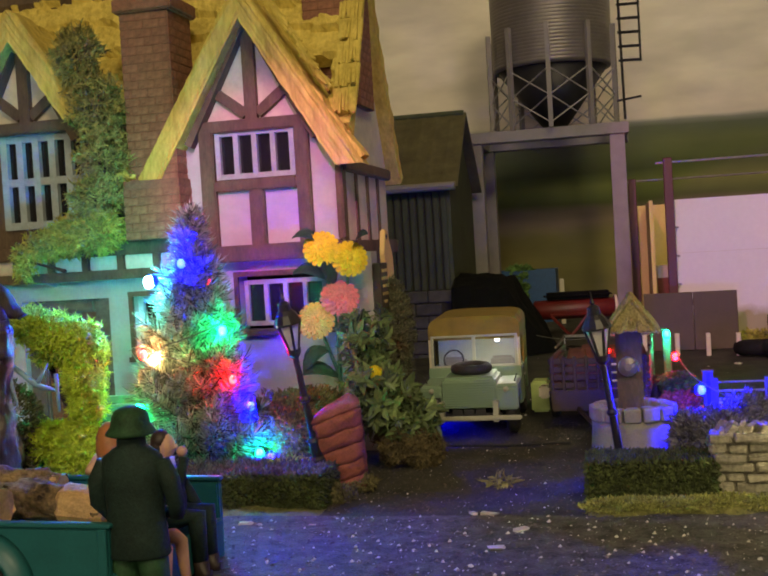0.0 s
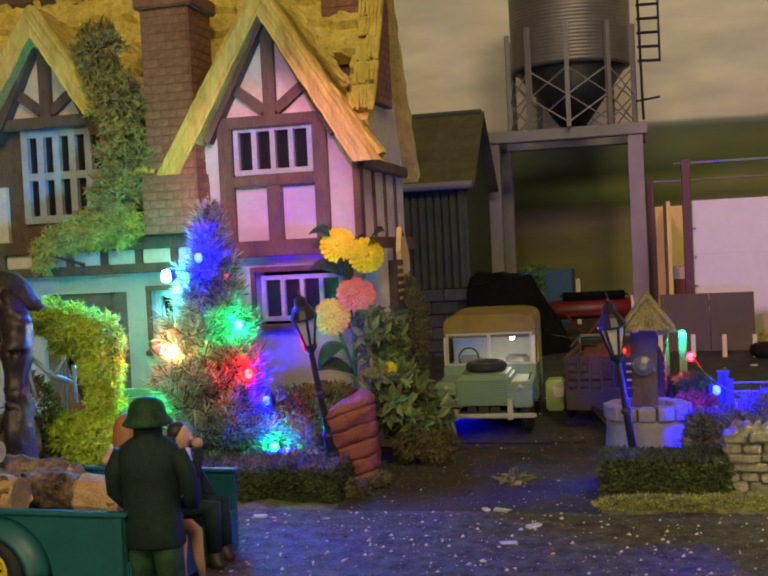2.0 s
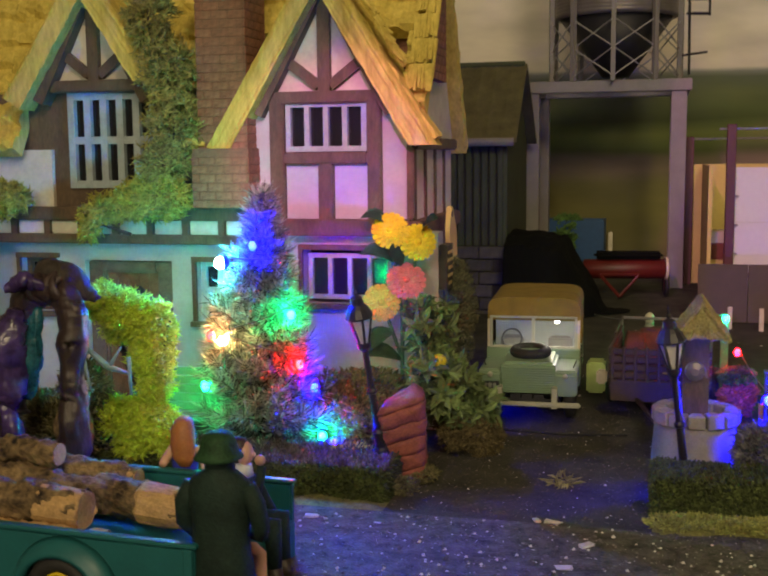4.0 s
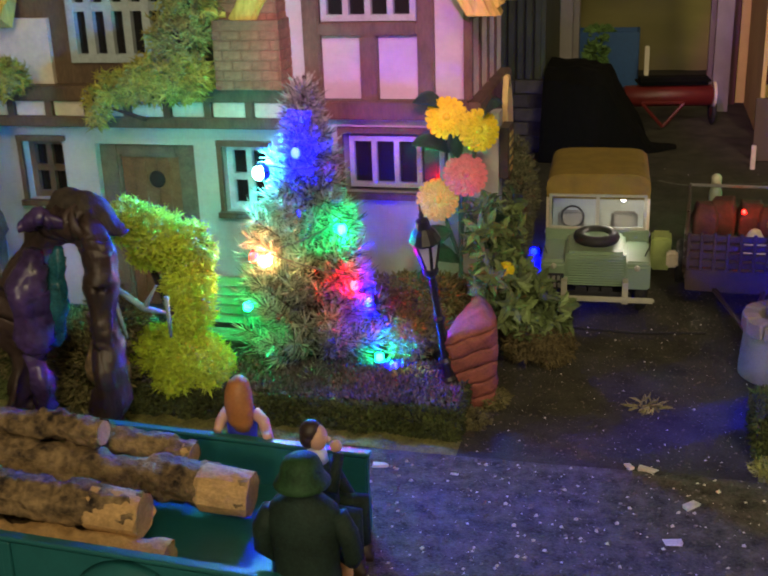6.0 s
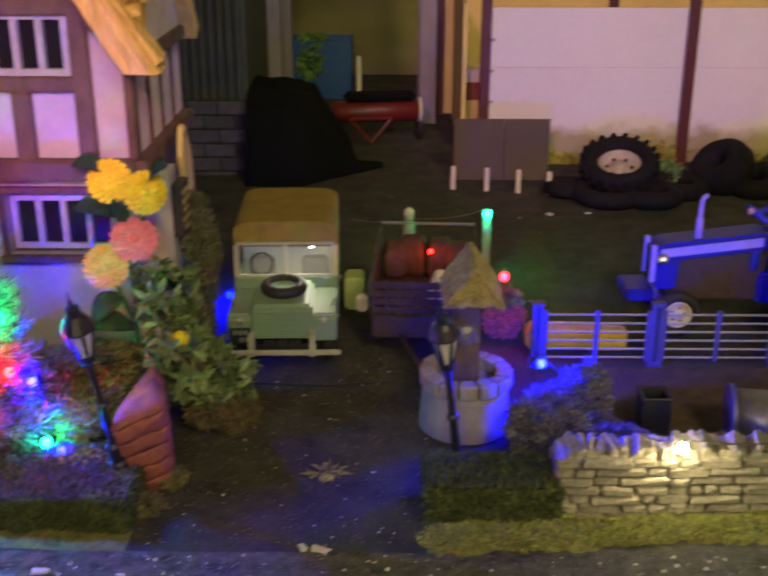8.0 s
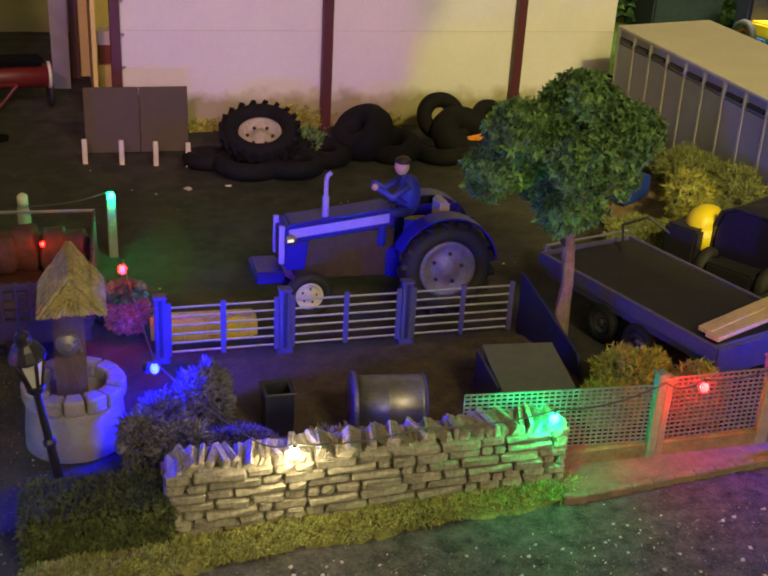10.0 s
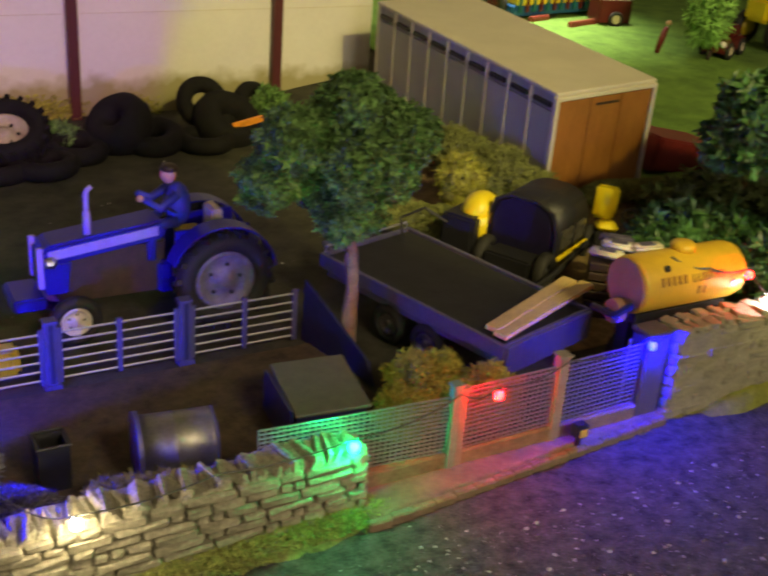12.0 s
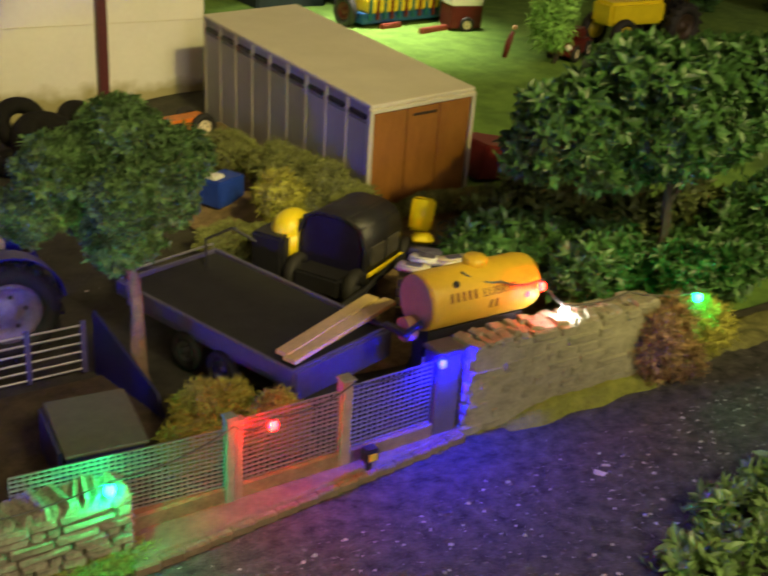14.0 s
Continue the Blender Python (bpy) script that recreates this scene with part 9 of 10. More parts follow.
foliage("yellow_bush", [((0.340, 0.617, 0.034), (0.013, 0.012, 0.014)), ((0.348, 0.610, 0.024), (0.012, 0.010, 0.010))], 2200, 0.0056, M_LEDGE, RTR, 0.16, label="yellow-green leafy bush by the loader", category="bush", leaf="lace", loc=(0.342, 0.614, 0.016))
foliage("bank_scrub", [((0.365, 0.660, 0.034), (0.022, 0.030, 0.014)), ((0.372, 0.625, 0.036), (0.020, 0.020, 0.014)), ((0.358, 0.715, 0.030), (0.018, 0.026, 0.012)), ((0.372, 0.600, 0.034), (0.024, 0.014, 0.010))], 12000, 0.0042, M_SCRUBGREEN, RTR, 0.14, leaf="lace", label="olive dry scrub along the container side", category="scrub", kind="stuff", loc=(0.365, 0.66, 0.02))
foliage("bank_scrub", [((0.43, 0.585, 0.030), (0.045, 0.012, 0.006)), ((0.31, 0.60, 0.020), (0.03, 0.03, 0.005))], 7000, 0.0024, M_SCRUBGREEN, RTR, 0.22, label="brown dry grass before the container doors", category="scrub", kind="stuff", loc=(0.43, 0.585, 0.022))
foliage("pen_scrub", [((0.226, 0.462, 0.012), (0.020, 0.016, 0.012)), ((0.242, 0.440, 0.014), (0.014, 0.012, 0.014)), ((0.210, 0.450, 0.008), (0.014, 0.014, 0.008))], 5500, 0.0040, M_LEDGE, RTR, 0.16, leaf="lace", label="olive lichen scrub under the flatbed trailer", category="scrub", loc=(0.226, 0.455, 0.0))
foliage("pen_scrub", [((0.092, 0.443, 0.006), (0.014, 0.010, 0.006)), ((0.108, 0.440, 0.006), (0.012, 0.008, 0.006))], 1500, 0.0036, M_LICHEN, RTR, 0.22, label="olive lichen scrub behind the stone wall", category="scrub", loc=(0.1, 0.442, 0.0))
strip("moss_bank", [0.336 + i * 0.003 for i in range(34)], lambda x: 0.4060 + 0.0012 * math.sin(x * 190), 0.0125, 0.0075, island(mat("yellow_green_moss", (0.20, 0.22, 0.035), 0.95, var=0.4, scale=120, bump=1.0, fine=900), 0.0), "smooth yellow-green moss bank at the foot of the wall", RTR, 0.0008)
foliage("verge_grass", [((-0.010 + 0.0105 * i, 0.3925 + 0.00086 * i + 0.0016 * math.sin(i * 1.9), 0.0022), (0.013, 0.009, 0.0024)) for i in range(18)], 15000, 0.0016, island(mat("straw_green_fibres", (0.29, 0.305, 0.085), 0.9, var=0.4), 0.4), RTR, 0.2, label="short straw-green grass fibres on the verge", category="grass", kind="stuff", loc=(0.08, 0.395, 0.0))
foliage("weed_tuft", [((-0.0545, 0.4340, 0.0020), (0.0060, 0.0038, 0.0022))], 45, 0.0048, M_LICHEN, RTR, 0.16, label="small dry weed tuft in the driveway", category="weed", loc=(-0.0545, 0.4340, 0.0))
foliage("hedge_tuft", [((-0.1165, 0.410, 0.003), (0.006, 0.006, 0.004)), ((-0.112, 0.428, 0.003), (0.006, 0.008, 0.003))], 1500, 0.0020, M_DRYMOSS, RTR, 0.22, label="dry tuft at the hedge end", category="weed", loc=(-0.112, 0.41, 0.0))

# ---------------------------------------------------------------- the field and its toys
BL = thing("baler", (0.690, 1.012, ground_z(0.7, 0.95) + 0.001), 8, "blue, yellow and red striped farm machine on the field", "machine")
part("base", soft(box(bmesh.new(), -0.060, 0.060, -0.018, 0.018, 0.006, 0.016), 0.001), M_BLUE, BL)
part("table", soft(box(bmesh.new(), -0.055, 0.055, -0.020, 0.010, 0.016, 0.030), 0.002), M_YELLOW, BL)
for i in range(12):
    part("tine", box(bmesh.new(), -0.054 + i * 0.0093, -0.051 + i * 0.0093, -0.0212, -0.0195, 0.010, 0.032), M_RED if i % 2 else M_TEAL, BL)
part("hood", soft(box(bmesh.new(), -0.058, 0.058, 0.008, 0.030, 0.016, 0.060), 0.003), M_NAVY, BL)
for s in (-1, 1):
    wheel(BL, (s * 0.064, 0.004, 0.016), (s, 0, 0), 0.016, 0.008, 0.5, M_RED)
RB2 = thing("red_trailer_box", (0.735, 0.965, ground_z(0.75, 0.95) + 0.001), -12, "small red and white box trailer on the field", "trailer")
part("body", soft(box(bmesh.new(), -0.017, 0.017, -0.013, 0.013, 0.004, 0.026), 0.001), M_RED, RB2)
part("cover", soft(box(bmesh.new(), -0.0175, 0.0175, -0.0135, 0.0135, 0.026, 0.044), 0.001), M_WHITE, RB2)
for s in (-1, 1):
    wheel(RB2, (0, s * 0.015, 0.008), (0, s, 0), 0.008, 0.004, 0.5, M_CREAM)
for px, py, l in ((0.700, 0.960, 0.022), (0.665, 0.985, 0.014)):
    o = thing("red_tool", (px, py, ground_z(px, 0.95) + 0.0015), 15, "small orange-red tool lying on the field", "tool")
    part("bar", soft(box(bmesh.new(), -l, l, -0.003, 0.003, 0, 0.006), 0.001), M_ORANGERED, o)
    part("shaft", tube(bmesh.new(), [(l, 0, 0.003), (l + 0.018, 0.004, 0.003)], 0.0008, 6), M_BLACKMETAL, o)
RC = thing("red_car", (0.768, 0.842, ground_z(0.75, 0.83) + 0.003), 25, "small dark red toy vehicle on the field", "car")
part("body", soft(box(bmesh.new(), -0.024, 0.024, -0.012, 0.012, 0.005, 0.018), 0.002), M_RED, RC)
part("cab", soft(box(bmesh.new(), -0.008, 0.014, -0.010, 0.010, 0.018, 0.028), 0.002), M_RED, RC)
part("headlamp", ball(bmesh.new(), (-0.024, -0.008, 0.014), 0.003), M_WHITE, RC, smooth=True)
for x in (-0.015, 0.015):
    for s in (-1, 1):
        wheel(RC, (x, s * 0.012, 0.008), (0, s, 0), 0.008, 0.005, 0.5, M_CREAM)
figurine("field_figurine", [("limb", [(0, 0, 0), (0.003, 0, 0.013), (0.007, 0, 0.023)], [0.0022, 0.0030, 0.0020], 0), ("ball", (0.0085, 0, 0.0265), (0.0024,) * 3, 1), ("limb", [(0.006, 0, 0.021), (0.001, -0.002, 0.015)], [0.0012, 0.0010], 0)], [M_RED, M_SKIN], "plain standing figurine in red on the field", (0.704, 0.858, ground_z(0.704, 0.858) + 0.003))


def yellow_tractor(loc, rz, label):
    t = thing("yellow_digger", loc, rz, label, "digger")
    part("bonnet", soft(box(bmesh.new(), -0.074, 0.000, -0.014, 0.014, 0.024, 0.046), 0.003), M_TOYYELLOW, t)
    part("cab", soft(box(bmesh.new(), 0.000, 0.030, -0.017, 0.017, 0.024, 0.066), 0.002), M_DARKGLASS, t)
    part("cab_roof", soft(box(bmesh.new(), -0.002, 0.032, -0.018, 0.018, 0.066, 0.072), 0.002), M_YELLOW, t)
    part("boom", tube(bmesh.new(), [(0.034, 0, 0.045), (0.066, -0.040, 0.104), (0.092, -0.070, 0.108), (0.108, -0.086, 0.044)], 0.0046, 8), M_TOYYELLOW, t)
    part("bucket", soft(prism(bmesh.new(), [(0.102, 0.046), (0.113, 0.040), (0.112, 0.014), (0.088, 0.000), (0.083, 0.003), (0.098, 0.018)], -0.094, -0.078), 0.001), M_TOYYELLOW, t)
    for s in (-1, 1):
        wheel(t, (0.018, s * 0.022, 0.022), (0, s, 0), 0.022, 0.012, 0.55, M_CARTWOOD, lugs=16)
        wheel(t, (-0.060, s * 0.020, 0.016), (0, s, 0), 0.016, 0.010, 0.55, M_YELLOW)
    return t


yellow_tractor((0.893, 0.858, ground_z(0.9, 0.86) + 0.003), 0, "yellow toy digger on the field")
foliage("feathery_bush", [((0.728, 0.826, 0.078), (0.018, 0.014, 0.034)), ((0.734, 0.830, 0.112), (0.024, 0.018, 0.028)), ((0.752, 0.834, 0.122), (0.020, 0.016, 0.024))], 2600, 0.011, island(mat("feathery_green_fibre", (0.22, 0.44, 0.10), 0.8, var=0.4, bump=0.0), 0.4), RTR, 0.13, leaf="lace", label="tall feathery light green bush before the red car", category="bush", loc=(0.742, 0.828, 0.034))
foliage("far_bushes", [((1.10, 1.00, 0.09), (0.09, 0.05, 0.08)), ((1.25, 0.92, 0.08), (0.10, 0.06, 0.07)), ((0.92, 1.12, 0.09), (0.10, 0.04, 0.08)), ((1.15, 1.08, 0.09), (0.16, 0.06, 0.08)), ((0.66, 1.14, 0.06), (0.10, 0.03, 0.05))], 9000, 0.012, M_LEAF, RTR, label="green shrubs round the field", category="shrub", leaf="leaf", kind="stuff", loc=(0.9, 1.0, 0.02))
solo("dark_hut", soft(box(bmesh.new(), 0.58, 0.66, 1.10, 1.16, 0.016, 0.14), 0.002), mat("dark_blue_hut", (0.02, 0.035, 0.06), 0.7), "dark blue shed at the end of the field", "shed", loc=(0.62, 1.13, 0.017))

# ---------------------------------------------------------------- wagon with logs, and figurines
WG = thing("log_wagon", m=pose(-0.2100, 0.3030, 0.0, -2.0, 0, -3.5), label="teal green farm wagon loaded with logs", category="wagon")
wl, ww, wz, wt = 0.070, 0.0350, 0.0135, 0.0272
part("bed", box(bmesh.new(), -wl, wl, -ww, ww, wz - 0.002, wz), M_TEAL, WG)
for s in (-1, 1):
    part("side_board", soft(box(bmesh.new(), -wl, wl, s * ww - 0.0011, s * ww + 0.0011, wz - 0.004, wt), 0.0005, 2), M_TEAL, WG, "teal side board")
    part("rim_rail", soft(box(bmesh.new(), -wl - 0.001, wl + 0.001, s * ww - 0.0018, s * ww + 0.0018, wt, wt + 0.0014), 0.0004, 1), M_TEAL, WG)
    for x in (-wl + 0.0015, -0.008, wl - 0.0015):
        part("side_rib", soft(box(bmesh.new(), x - 0.0014, x + 0.0014, s * (ww + 0.0016) - 0.0006, s * (ww + 0.0016) + 0.0006, wz - 0.004, wt), 0.0003, 1), M_TEAL, WG)
    for x in (-0.042, 0.0280):
        wheel(WG, (x, s * (ww + 0.0030), 0.0112), (0, s, 0), 0.0112, 0.0060, 0.5, M_YELLOW)
        bm = bmesh.new()
        arch = []
        for k in range(17):
            t = math.radians(2 + 176 * k / 16)
            arch.append([bm.verts.new((x + r * math.cos(t), s * yy, 0.0085 + r * math.sin(t) * 0.98)) for r, yy in ((0.0135, ww + 0.0010), (0.0135, ww + 0.0062), (0.0150, ww + 0.0066), (0.0178, ww + 0.0030), (0.0188, ww + 0.0010))])
        for a, b in zip(arch, arch[1:]):
            for k in range(5):
                bm.faces.new((a[k], b[k], b[(k + 1) % 5], a[(k + 1) % 5]))
        bm.faces.new(arch[0])
        bm.faces.new(arch[-1][::-1])
        bmesh.ops.recalc_face_normals(bm, faces=bm.faces[:])
        part("mudguard", bm, M_TEAL, WG, "flared teal mudguard", smooth=True)
part("head_board", soft(box(bmesh.new(), -wl - 0.0011, -wl + 0.0011, -ww, ww, wz - 0.004, wt + 0.010), 0.0005), M_TEAL, WG)
part("tail_board", soft(box(bmesh.new(), wl - 0.0011, wl + 0.0011, -ww, ww, wz - 0.012, wz + 0.0010), 0.0005), M_TEAL, WG, "lowered teal tail board")
part("under_frame", box(bmesh.new(), -wl + 0.004, wl - 0.004, -0.012, 0.012, 0.007, wz - 0.002), M_BLACKPLASTIC, WG)


def log(p, q, r, seed, label="rough bark-covered log on the wagon", m=M_LOG):
    rn = random.Random(seed)
    p, q = Vector(p), Vector(q)
    ob = thing("log", p, 0, label, "log", "logs on the wagon")
    pts, rad = [], []
    for i in range(61):
        t = i / 60
        pts.append(p.lerp(q, t) + Vector((0, noise.noise(Vector((t * 3, seed, 0))) * 0.0016, noise.noise(Vector((t * 3, seed, 5))) * 0.0012)))
        rad.append(r * (0.94 + 0.12 * noise.noise(Vector((t * 7, seed, 9)))))
    bm = tube(bmesh.new(), pts, rad, 26, caps=False)
    for v in bm.verts:
        flake = noise.noise(Vector((v.co.x * 110, v.co.y * 300, v.co.z * 300)))
        v.co += Vector((0, noise.noise(v.co * 420), noise.noise(v.co * 420 + Vector((7, 0, 0))))) * 0.0010
        c = p.lerp(q, max(0.0, min(1.0, (v.co - p).dot(q - p) / (q - p).length_squared)))
        v.co = c + (v.co - c) * (1 + (0.16 if flake > 0.08 else -0.05))
    part("bark", bm, m, ob, world=True, smooth=True)
    d = (q - p).normalized()
    for a, s in ((pts[0], -1), (pts[-1], 1)):
        b = bmesh.new()
        if s > 0 and seed < 3:
            tube(b, [a - d * 0.016, a - d * 0.0145, a - d * 0.006, a + d * 0.0004], [r * 0.9, r * 1.10, r * 1.07, r * 1.02], 22)
            for v in b.verts:
                v.co += Vector((noise.noise(v.co * 500) * 1.4, noise.noise(v.co * 700), noise.noise(v.co * 700 + Vector((5, 0, 0))))) * 0.0007
        else:
            tube(b, [a - d * 0.003 * s, a + d * 0.0002 * s], [r * 0.90, r * 0.86], 16)
        part("cut_end", b, M_CUT, ob, "pale cut log end", world=True)
    return ob


log((-0.285, 0.3080, 0.0330), (-0.1685, 0.3140, 0.0215), 0.0066, 1)
log((-0.285, 0.2900, 0.0330), (-0.1890, 0.2860, 0.0290), 0.0060, 2)
log((-0.285, 0.3200, 0.0372), (-0.2150, 0.3150, 0.0370), 0.0044, 3)
log((-0.275, 0.3270, 0.0330), (-0.1905, 0.3240, 0.0265), 0.0048, 4)
log((-0.285, 0.3255, 0.0230), (-0.2100, 0.3270, 0.0200), 0.0055, 5)
log((-0.285, 0.2795, 0.0215), (-0.1790, 0.2790, 0.0205), 0.0052, 6, "pale split log on the wagon", M_CUT)
log((-0.285, 0.2960, 0.0205), (-0.2000, 0.2960, 0.0200), 0.0058, 7)

M_DARKSHIRT = mat("pale_shirt_plastic", (0.55, 0.58, 0.62), 0.5, var=0.1)
figurine("standing_figurine", [("loft", [(-0.0044, 0.0, 0.0, 0.0040, 0.0062), (-0.0044, 0.0, 0.0030, 0.0036, 0.0046), (-0.0044, 0.0, 0.0120, 0.0040, 0.0044), (-0.0036, 0.0, 0.0240, 0.0046, 0.0050)], None, 1), ("loft", [(0.0044, 0.0010, 0.0, 0.0040, 0.0062), (0.0044, 0.0008, 0.0030, 0.0036, 0.0046), (0.0044, 0.0004, 0.0120, 0.0040, 0.0044), (0.0036, 0.0, 0.0240, 0.0046, 0.0050)], None, 1),
                               ("loft", [(0, 0, 0.0190, 0.0090, 0.0064), (0, 0, 0.0196, 0.0094, 0.0068), (0, 0, 0.0250, 0.0088, 0.0064), (0, 0, 0.0310, 0.0083, 0.0060), (0, 0, 0.0380, 0.0088, 0.0062), (0, 0, 0.0440, 0.0096, 0.0060), (0, 0, 0.0470, 0.0086, 0.0052), (0, 0, 0.0490, 0.0058, 0.0044), (0, 0, 0.0498, 0.0042, 0.0040), (0, 0, 0.0522, 0.0040, 0.0038)], None, 0),
                               ("limb", [(-0.0082, 0, 0.0452), (-0.0108, -0.0004, 0.0400), (-0.0114, 0.0006, 0.0340), (-0.0096, 0.0040, 0.0296), (-0.0050, 0.0074, 0.0290)], [0.0028, 0.0029, 0.0026, 0.0023, 0.0018], 0),
                               ("limb", [(0.0082, 0, 0.0452), (0.0110, -0.0004, 0.0400), (0.0118, 0.0006, 0.0340), (0.0104, 0.0042, 0.0300), (0.0060, 0.0076, 0.0292)], [0.0028, 0.0029, 0.0026, 0.0023, 0.0018], 0), ("ball", (0.0064, 0.0080, 0.0292), (0.0020,) * 3, 2),
                               ("ball", (0, 0.0008, 0.0530), (0.0036, 0.0038, 0.0040), 2),
                               ("loft", [(0, 0, 0.0524, 0.0046, 0.0048), (0, 0, 0.0528, 0.0060, 0.0061), (0, 0, 0.0533, 0.0071, 0.0072), (0, 0, 0.0541, 0.0066, 0.0067), (0, 0, 0.0556, 0.0055, 0.0057), (0, 0, 0.0578, 0.0051, 0.0053), (0, 0, 0.0595, 0.0043, 0.0045), (0, 0, 0.0605, 0.0028, 0.0030), (0, 0, 0.0608, 0.0010, 0.0011)], None, 1)],
         [M_COATGREEN, M_TROUSER, M_SKIN], "plain standing figurine in dark green coat and hat", (-0.1365, 0.2700, 0.0005))
figurine("seated_figurine", [("limb", [(0, 0, 0.0), (0, 0, 0.010), (0, 0, 0.0185)], [0.0062, 0.0064, 0.0050], 0), ("ball", (0.0008, 0, 0.0262), (0.0031, 0.0029, 0.0040), 1), ("ball", (0.0040, 0, 0.0258), (0.0009, 0.0007, 0.0009), 1), ("ball", (-0.0010, 0, 0.0280), (0.0033, 0.0033, 0.0034), 2), ("ball", (-0.0016, 0, 0.0262), (0.0028, 0.0032, 0.0036), 2), ("limb", [(0.0004, 0, 0.0188), (0.0006, 0, 0.0224)], [0.0034, 0.0027], 3),
                             ("limb", [(0.001, -0.006, 0.0160), (0.0065, -0.0055, 0.0130), (0.0075, -0.0015, 0.0225)], [0.0024, 0.0021, 0.0016], 0), ("ball", (0.0066, -0.001, 0.0244), (0.0018,) * 3, 1), ("limb", [(0.0120, -0.0042, -0.0100), (0.0124, -0.0042, -0.0145), (0.0150, -0.0044, -0.0148)], [0.0027, 0.0026, 0.0020], 2), ("limb", [(0.0120, 0.0042, -0.0100), (0.0124, 0.0042, -0.0145), (0.0150, 0.0044, -0.0148)], [0.0027, 0.0026, 0.0020], 2),
                             ("limb", [(0.001, 0.006, 0.0160), (0.0050, 0.0070, 0.0080), (0.0090, 0.0050, 0.0040)], [0.0024, 0.0021, 0.0016], 0), ("limb", [(0.002, -0.0035, 0.003), (0.0115, -0.0040, 0.0040), (0.0120, -0.0042, -0.0110)], [0.0038, 0.0034, 0.0024], 0), ("limb", [(0.002, 0.0035, 0.003), (0.0115, 0.0040, 0.0040), (0.0120, 0.0042, -0.0110)], [0.0038, 0.0034, 0.0024], 0)],
         [M_COATGREEN, M_SKIN, M_DARKHAIR, M_DARKSHIRT], "plain seated figurine drinking on the wagon tail", (-0.1480, 0.3150, 0.0155))
figurine("seated_figurine", [("limb", [(0, 0, 0.0), (0, 0, 0.010), (0, 0, 0.0160)], [0.0054, 0.0052, 0.0036], 2), ("ball", (0, 0, 0.0200), (0.0030, 0.0031, 0.0038), 1), ("ball", (-0.0012, 0, 0.0208), (0.0031, 0.0033, 0.0036), 3), ("limb", [(0.001, -0.0050, 0.0140), (0.0070, -0.0046, 0.0085), (0.0120, -0.0010, 0.0095)], [0.0020, 0.0017, 0.0013], 1),
                             ("limb", [(0.000, -0.003, 0.003), (0.0060, -0.0031, 0.0035)], [0.0036, 0.0033], 0), ("limb", [(0.000, 0.003, 0.003), (0.0065, 0.0031, 0.0038)], [0.0036, 0.0033], 0), ("limb", [(0.0050, -0.0031, 0.0034), (0.0105, -0.0032, 0.0038), (0.0122, -0.0032, 0.0024), (0.0118, -0.0034, -0.0060), (0.0128, -0.0034, -0.0120)], [0.0024, 0.0023, 0.0021, 0.0017, 0.0012], 1), ("limb", [(0.0055, 0.0031, 0.0038), (0.0125, 0.0032, 0.0044), (0.0142, 0.0032, 0.0030), (0.0146, 0.0034, -0.0050), (0.0156, 0.0034, -0.0110)], [0.0024, 0.0023, 0.0021, 0.0017, 0.0012], 1),
                             ("limb", [(0.0120, -0.0034, -0.0126), (0.0160, -0.0034, -0.0134)], [0.0014, 0.0011], 3), ("limb", [(0.0150, 0.0034, -0.0116), (0.0190, 0.0034, -0.0124)], [0.0014, 0.0011], 3)],
         [M_GREY, M_SKIN, M_OVERALL, M_DARKHAIR], "plain seated figurine with bare legs on the wagon tail", (-0.1475, 0.2880, 0.0145))
figurine("standing_figurine", [("loft", [(0, 0, 0.0, 0.0046, 0.0036), (0, 0, 0.0120, 0.0048, 0.0038), (0, 0, 0.0200, 0.0044, 0.0036), (0, 0, 0.0280, 0.0050, 0.0038), (0, 0, 0.0335, 0.0046, 0.0034), (0, 0, 0.0360, 0.0022, 0.0022), (0, 0, 0.0380, 0.0018, 0.0018)], None, 2), ("ball", (0, 0.0008, 0.0400), (0.0030, 0.0032, 0.0040), 0),
                                ("loft", [(0.0012, -0.0030, 0.0270, 0.0022, 0.0012), (0.0008, -0.0030, 0.0300, 0.0042, 0.0022), (0.0004, -0.0024, 0.0350, 0.0048, 0.0030), (0, -0.0012, 0.0400, 0.0044, 0.0038), (0, -0.0004, 0.0430, 0.0034, 0.0034), (0, 0, 0.0446, 0.0014, 0.0016)], None, 1),
                                ("limb", [(0.0044, 0, 0.0325), (0.0078, -0.0010, 0.0300), (0.0104, -0.0040, 0.0250), (0.0108, -0.0068, 0.0285)], [0.0020, 0.0019, 0.0016, 0.0014], 0), ("limb", [(-0.0044, 0, 0.0325), (-0.0066, -0.0020, 0.0290), (-0.0060, -0.0060, 0.0280)], [0.0020, 0.0018, 0.0014], 0)],
         [M_SKIN, M_HAIR, M_OVERALL], "plain standing figurine with long auburn hair leaning on the wagon side", (-0.1820, 0.3440, 0.0005))

# ---------------------------------------------------------------- grit on road and yard
RF = random.Random(99)


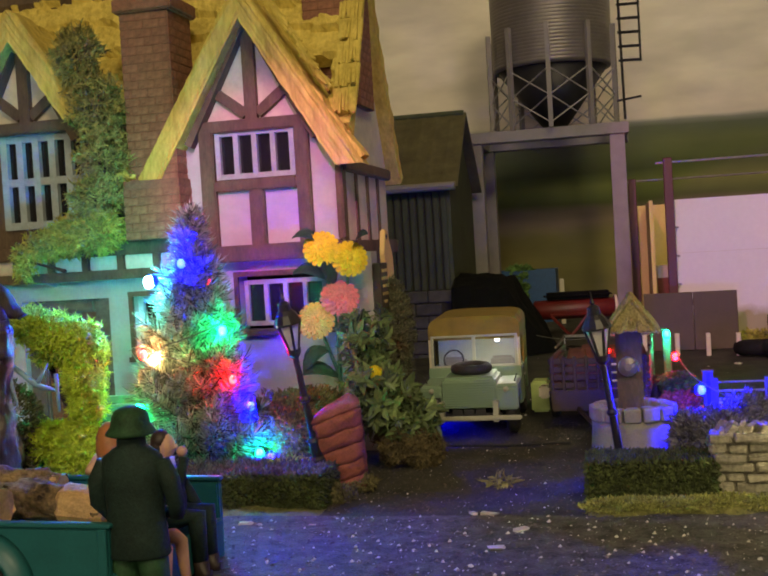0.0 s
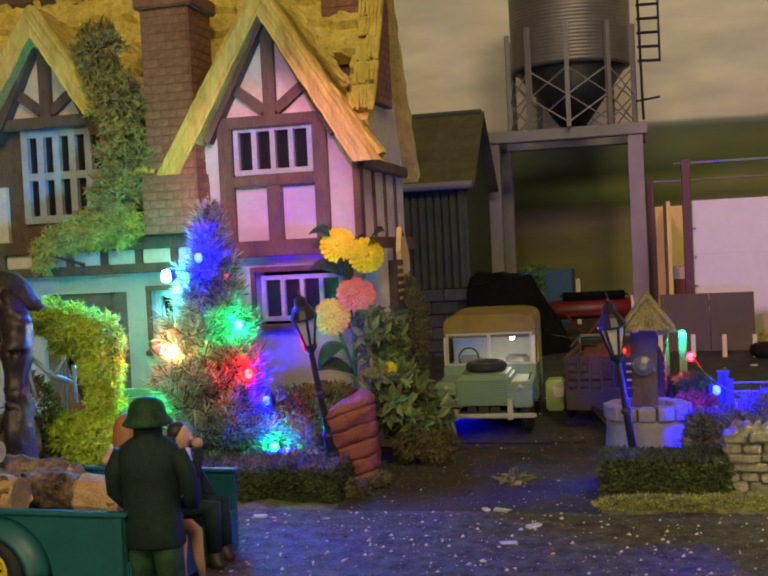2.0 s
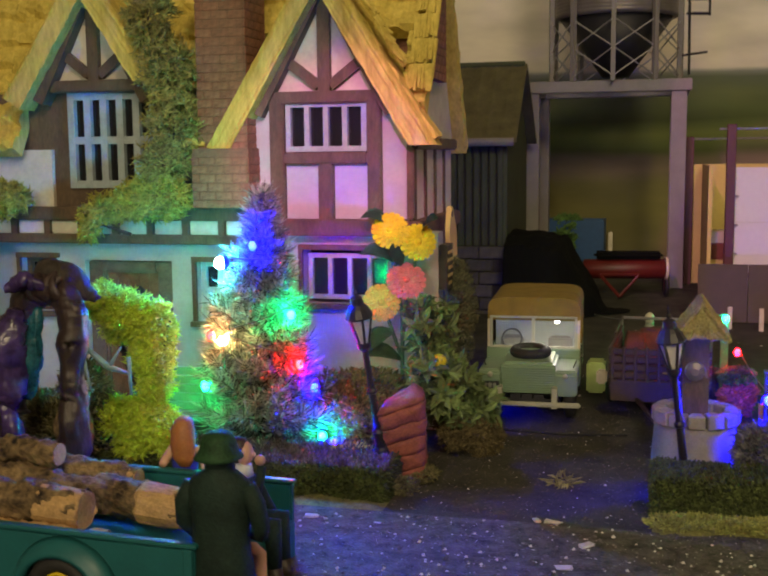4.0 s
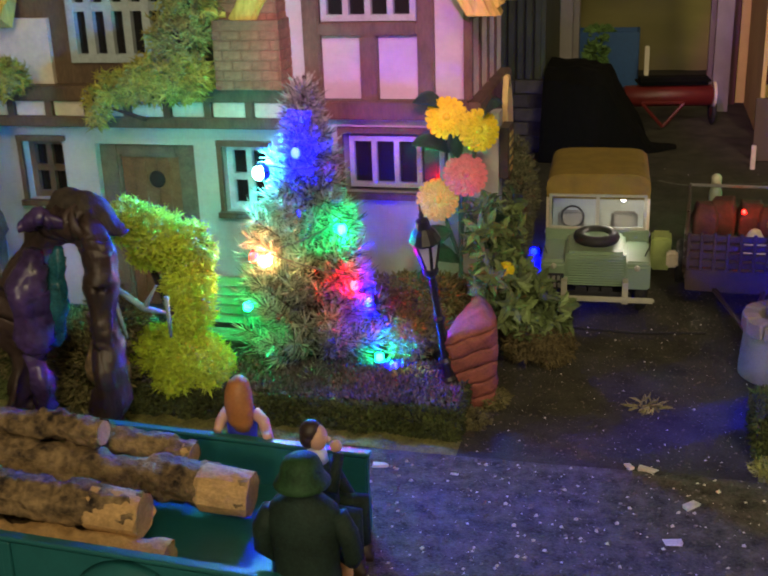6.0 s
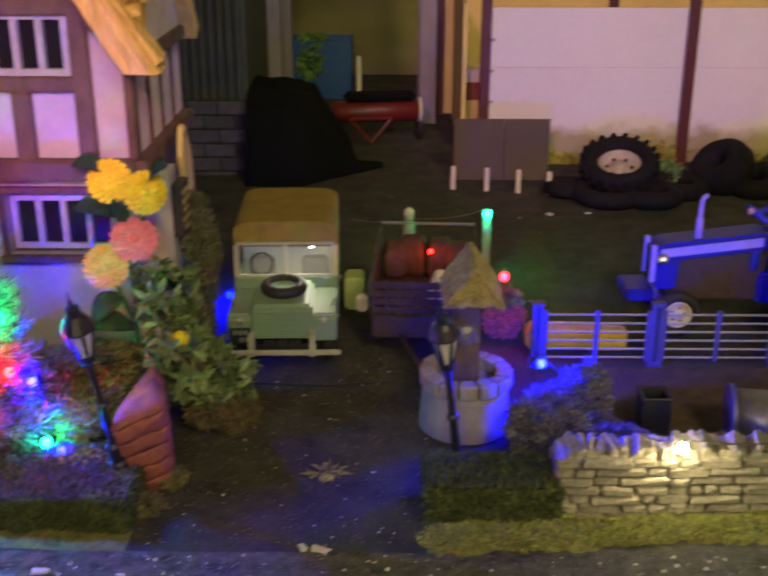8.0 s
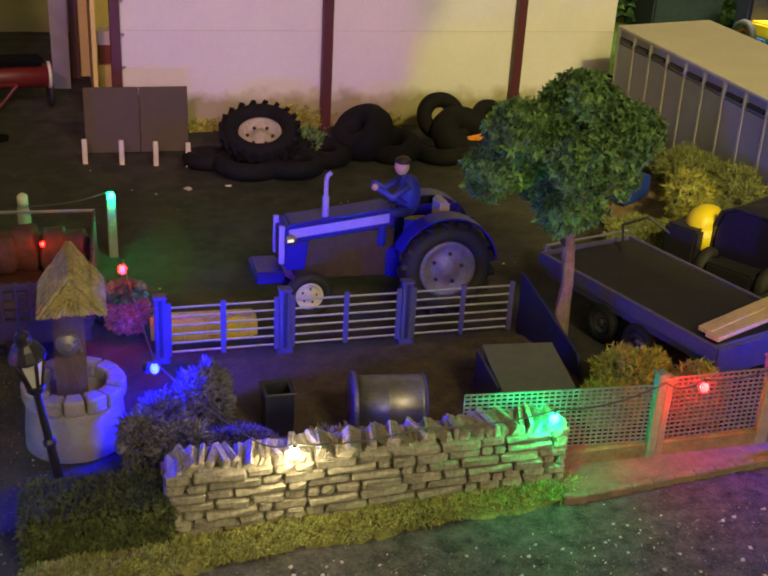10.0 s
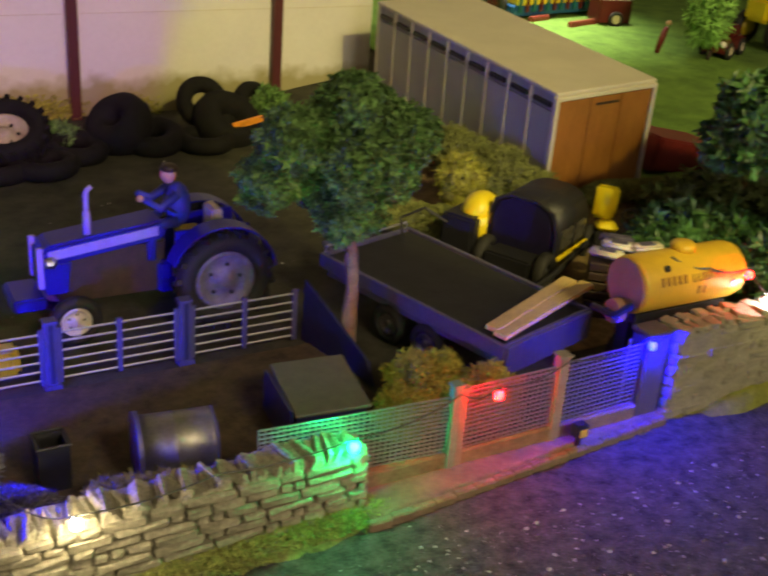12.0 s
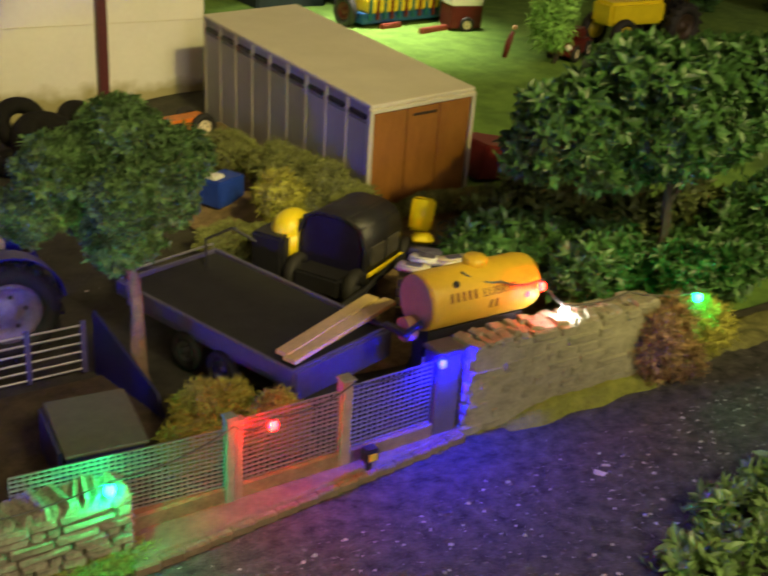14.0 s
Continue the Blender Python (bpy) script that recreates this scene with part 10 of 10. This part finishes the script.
def grit(name, x0, x1, y0, y1, n, smin, smax, m, label):
    verts, faces = [], []
    for _ in range(n):
        x, y = RF.uniform(x0, x1), RF.uniform(y0, y1)
        s = smin + (smax - smin) * RF.random() ** 3
        z = (ground_z(x, y) if y > 0.386 else 0.0004) - s * 0.1
        i = len(verts)
        a = RF.uniform(0, 6.28)
        k = RF.uniform(0.5, 1.0)
        for q, r, h in ((0, 1, 0), (1.6, k, 0), (3.1, 1, 0), (4.7, k, 0)):
            verts.append((x + s * r * math.cos(a + q), y + s * r * math.sin(a + q), z + h))
        verts.append((x + s * 0.2, y, z + s * RF.uniform(0.5, 1.0)))
        faces += [(i, i + 1, i + 4), (i + 1, i + 2, i + 4), (i + 2, i + 3, i + 4), (i + 3, i, i + 4)]
    return tagged(new(name, raw(name, verts, faces, m)), label, "grit", kind="stuff")


grit("road_grit", -0.20, 0.48, 0.20, 0.385, 3600, 0.00016, 0.0011, M_FLECK, "pale grit scattered on the road")
grit("road_grit", -0.20, 0.48, 0.20, 0.385, 16000, 0.0002, 0.0009, island(mat("dark_grit", (0.14, 0.125, 0.12), 0.9), 0.6), "dark grit of the road surface")
grit("road_grit", 0.17, 0.50, 0.385, 0.412, 60, 0.0002, 0.0009, M_FLECK, "pale grit along the road edge")
grit("road_grit", 0.17, 0.50, 0.385, 0.412, 900, 0.0002, 0.0008, island(mat("edge_grit", (0.10, 0.09, 0.09), 0.9), 0.6), "dark grit along the road edge")
grit("drive_grit", -0.115, -0.015, 0.39, 0.52, 150, 0.0002, 0.0008, M_FLECK, "pale grit scattered on the driveway")
grit("drive_grit", -0.12, 0.0, 0.39, 0.56, 5000, 0.0002, 0.0007, island(mat("brown_grit", (0.105, 0.088, 0.068), 0.9), 0.6), "dark grit of the driveway")
grit("yard_grit", -0.12, 0.30, 0.54, 0.80, 60, 0.0003, 0.0011, M_FLECK, "pale grit scattered on the yard")
for x, y, s in ((-0.054, 0.387, 0.0030), (-0.060, 0.3885, 0.0022), (0.069, 0.733, 0.0028), (0.094, 0.736, 0.0018), (-0.046, 0.343, 0.0030), (-0.040, 0.366, 0.0026), (-0.118, 0.373, 0.0014), (-0.145, 0.3745, 0.0030), (0.349, 0.367, 0.0026), (0.355, 0.370, 0.0018)):
    bm = box(bmesh.new(), -s, s * 0.8, -s * 0.45, s * 0.5, 0, s * 0.35, pose(x, y, (ground_z(x, y) if y > 0.386 else 0.0), 0, 0, RF.uniform(0, 180)))
    for v in bm.verts:
        v.co += Vector((RF.uniform(-1, 1), RF.uniform(-1, 1), 0)) * s * 0.35
    solo("stone_chip", bm, M_FLECK, "pale flat stone chip on the ground", "stone", "stone chips", loc=(x, y, 0.0))
solo("black_cable", tube(bmesh.new(), [(-0.108, 0.515, ground_z(0, 0.515) + 0.0004), (-0.09, 0.507, ground_z(0, 0.507) + 0.0004), (-0.06, 0.505, ground_z(0, 0.505) + 0.0004), (-0.03, 0.509, ground_z(0, 0.509) + 0.0004)], 0.0006, 6), M_BLACKPLASTIC, "thin black cable across the driveway", "cable", loc=(-0.07, 0.508, 0.003))
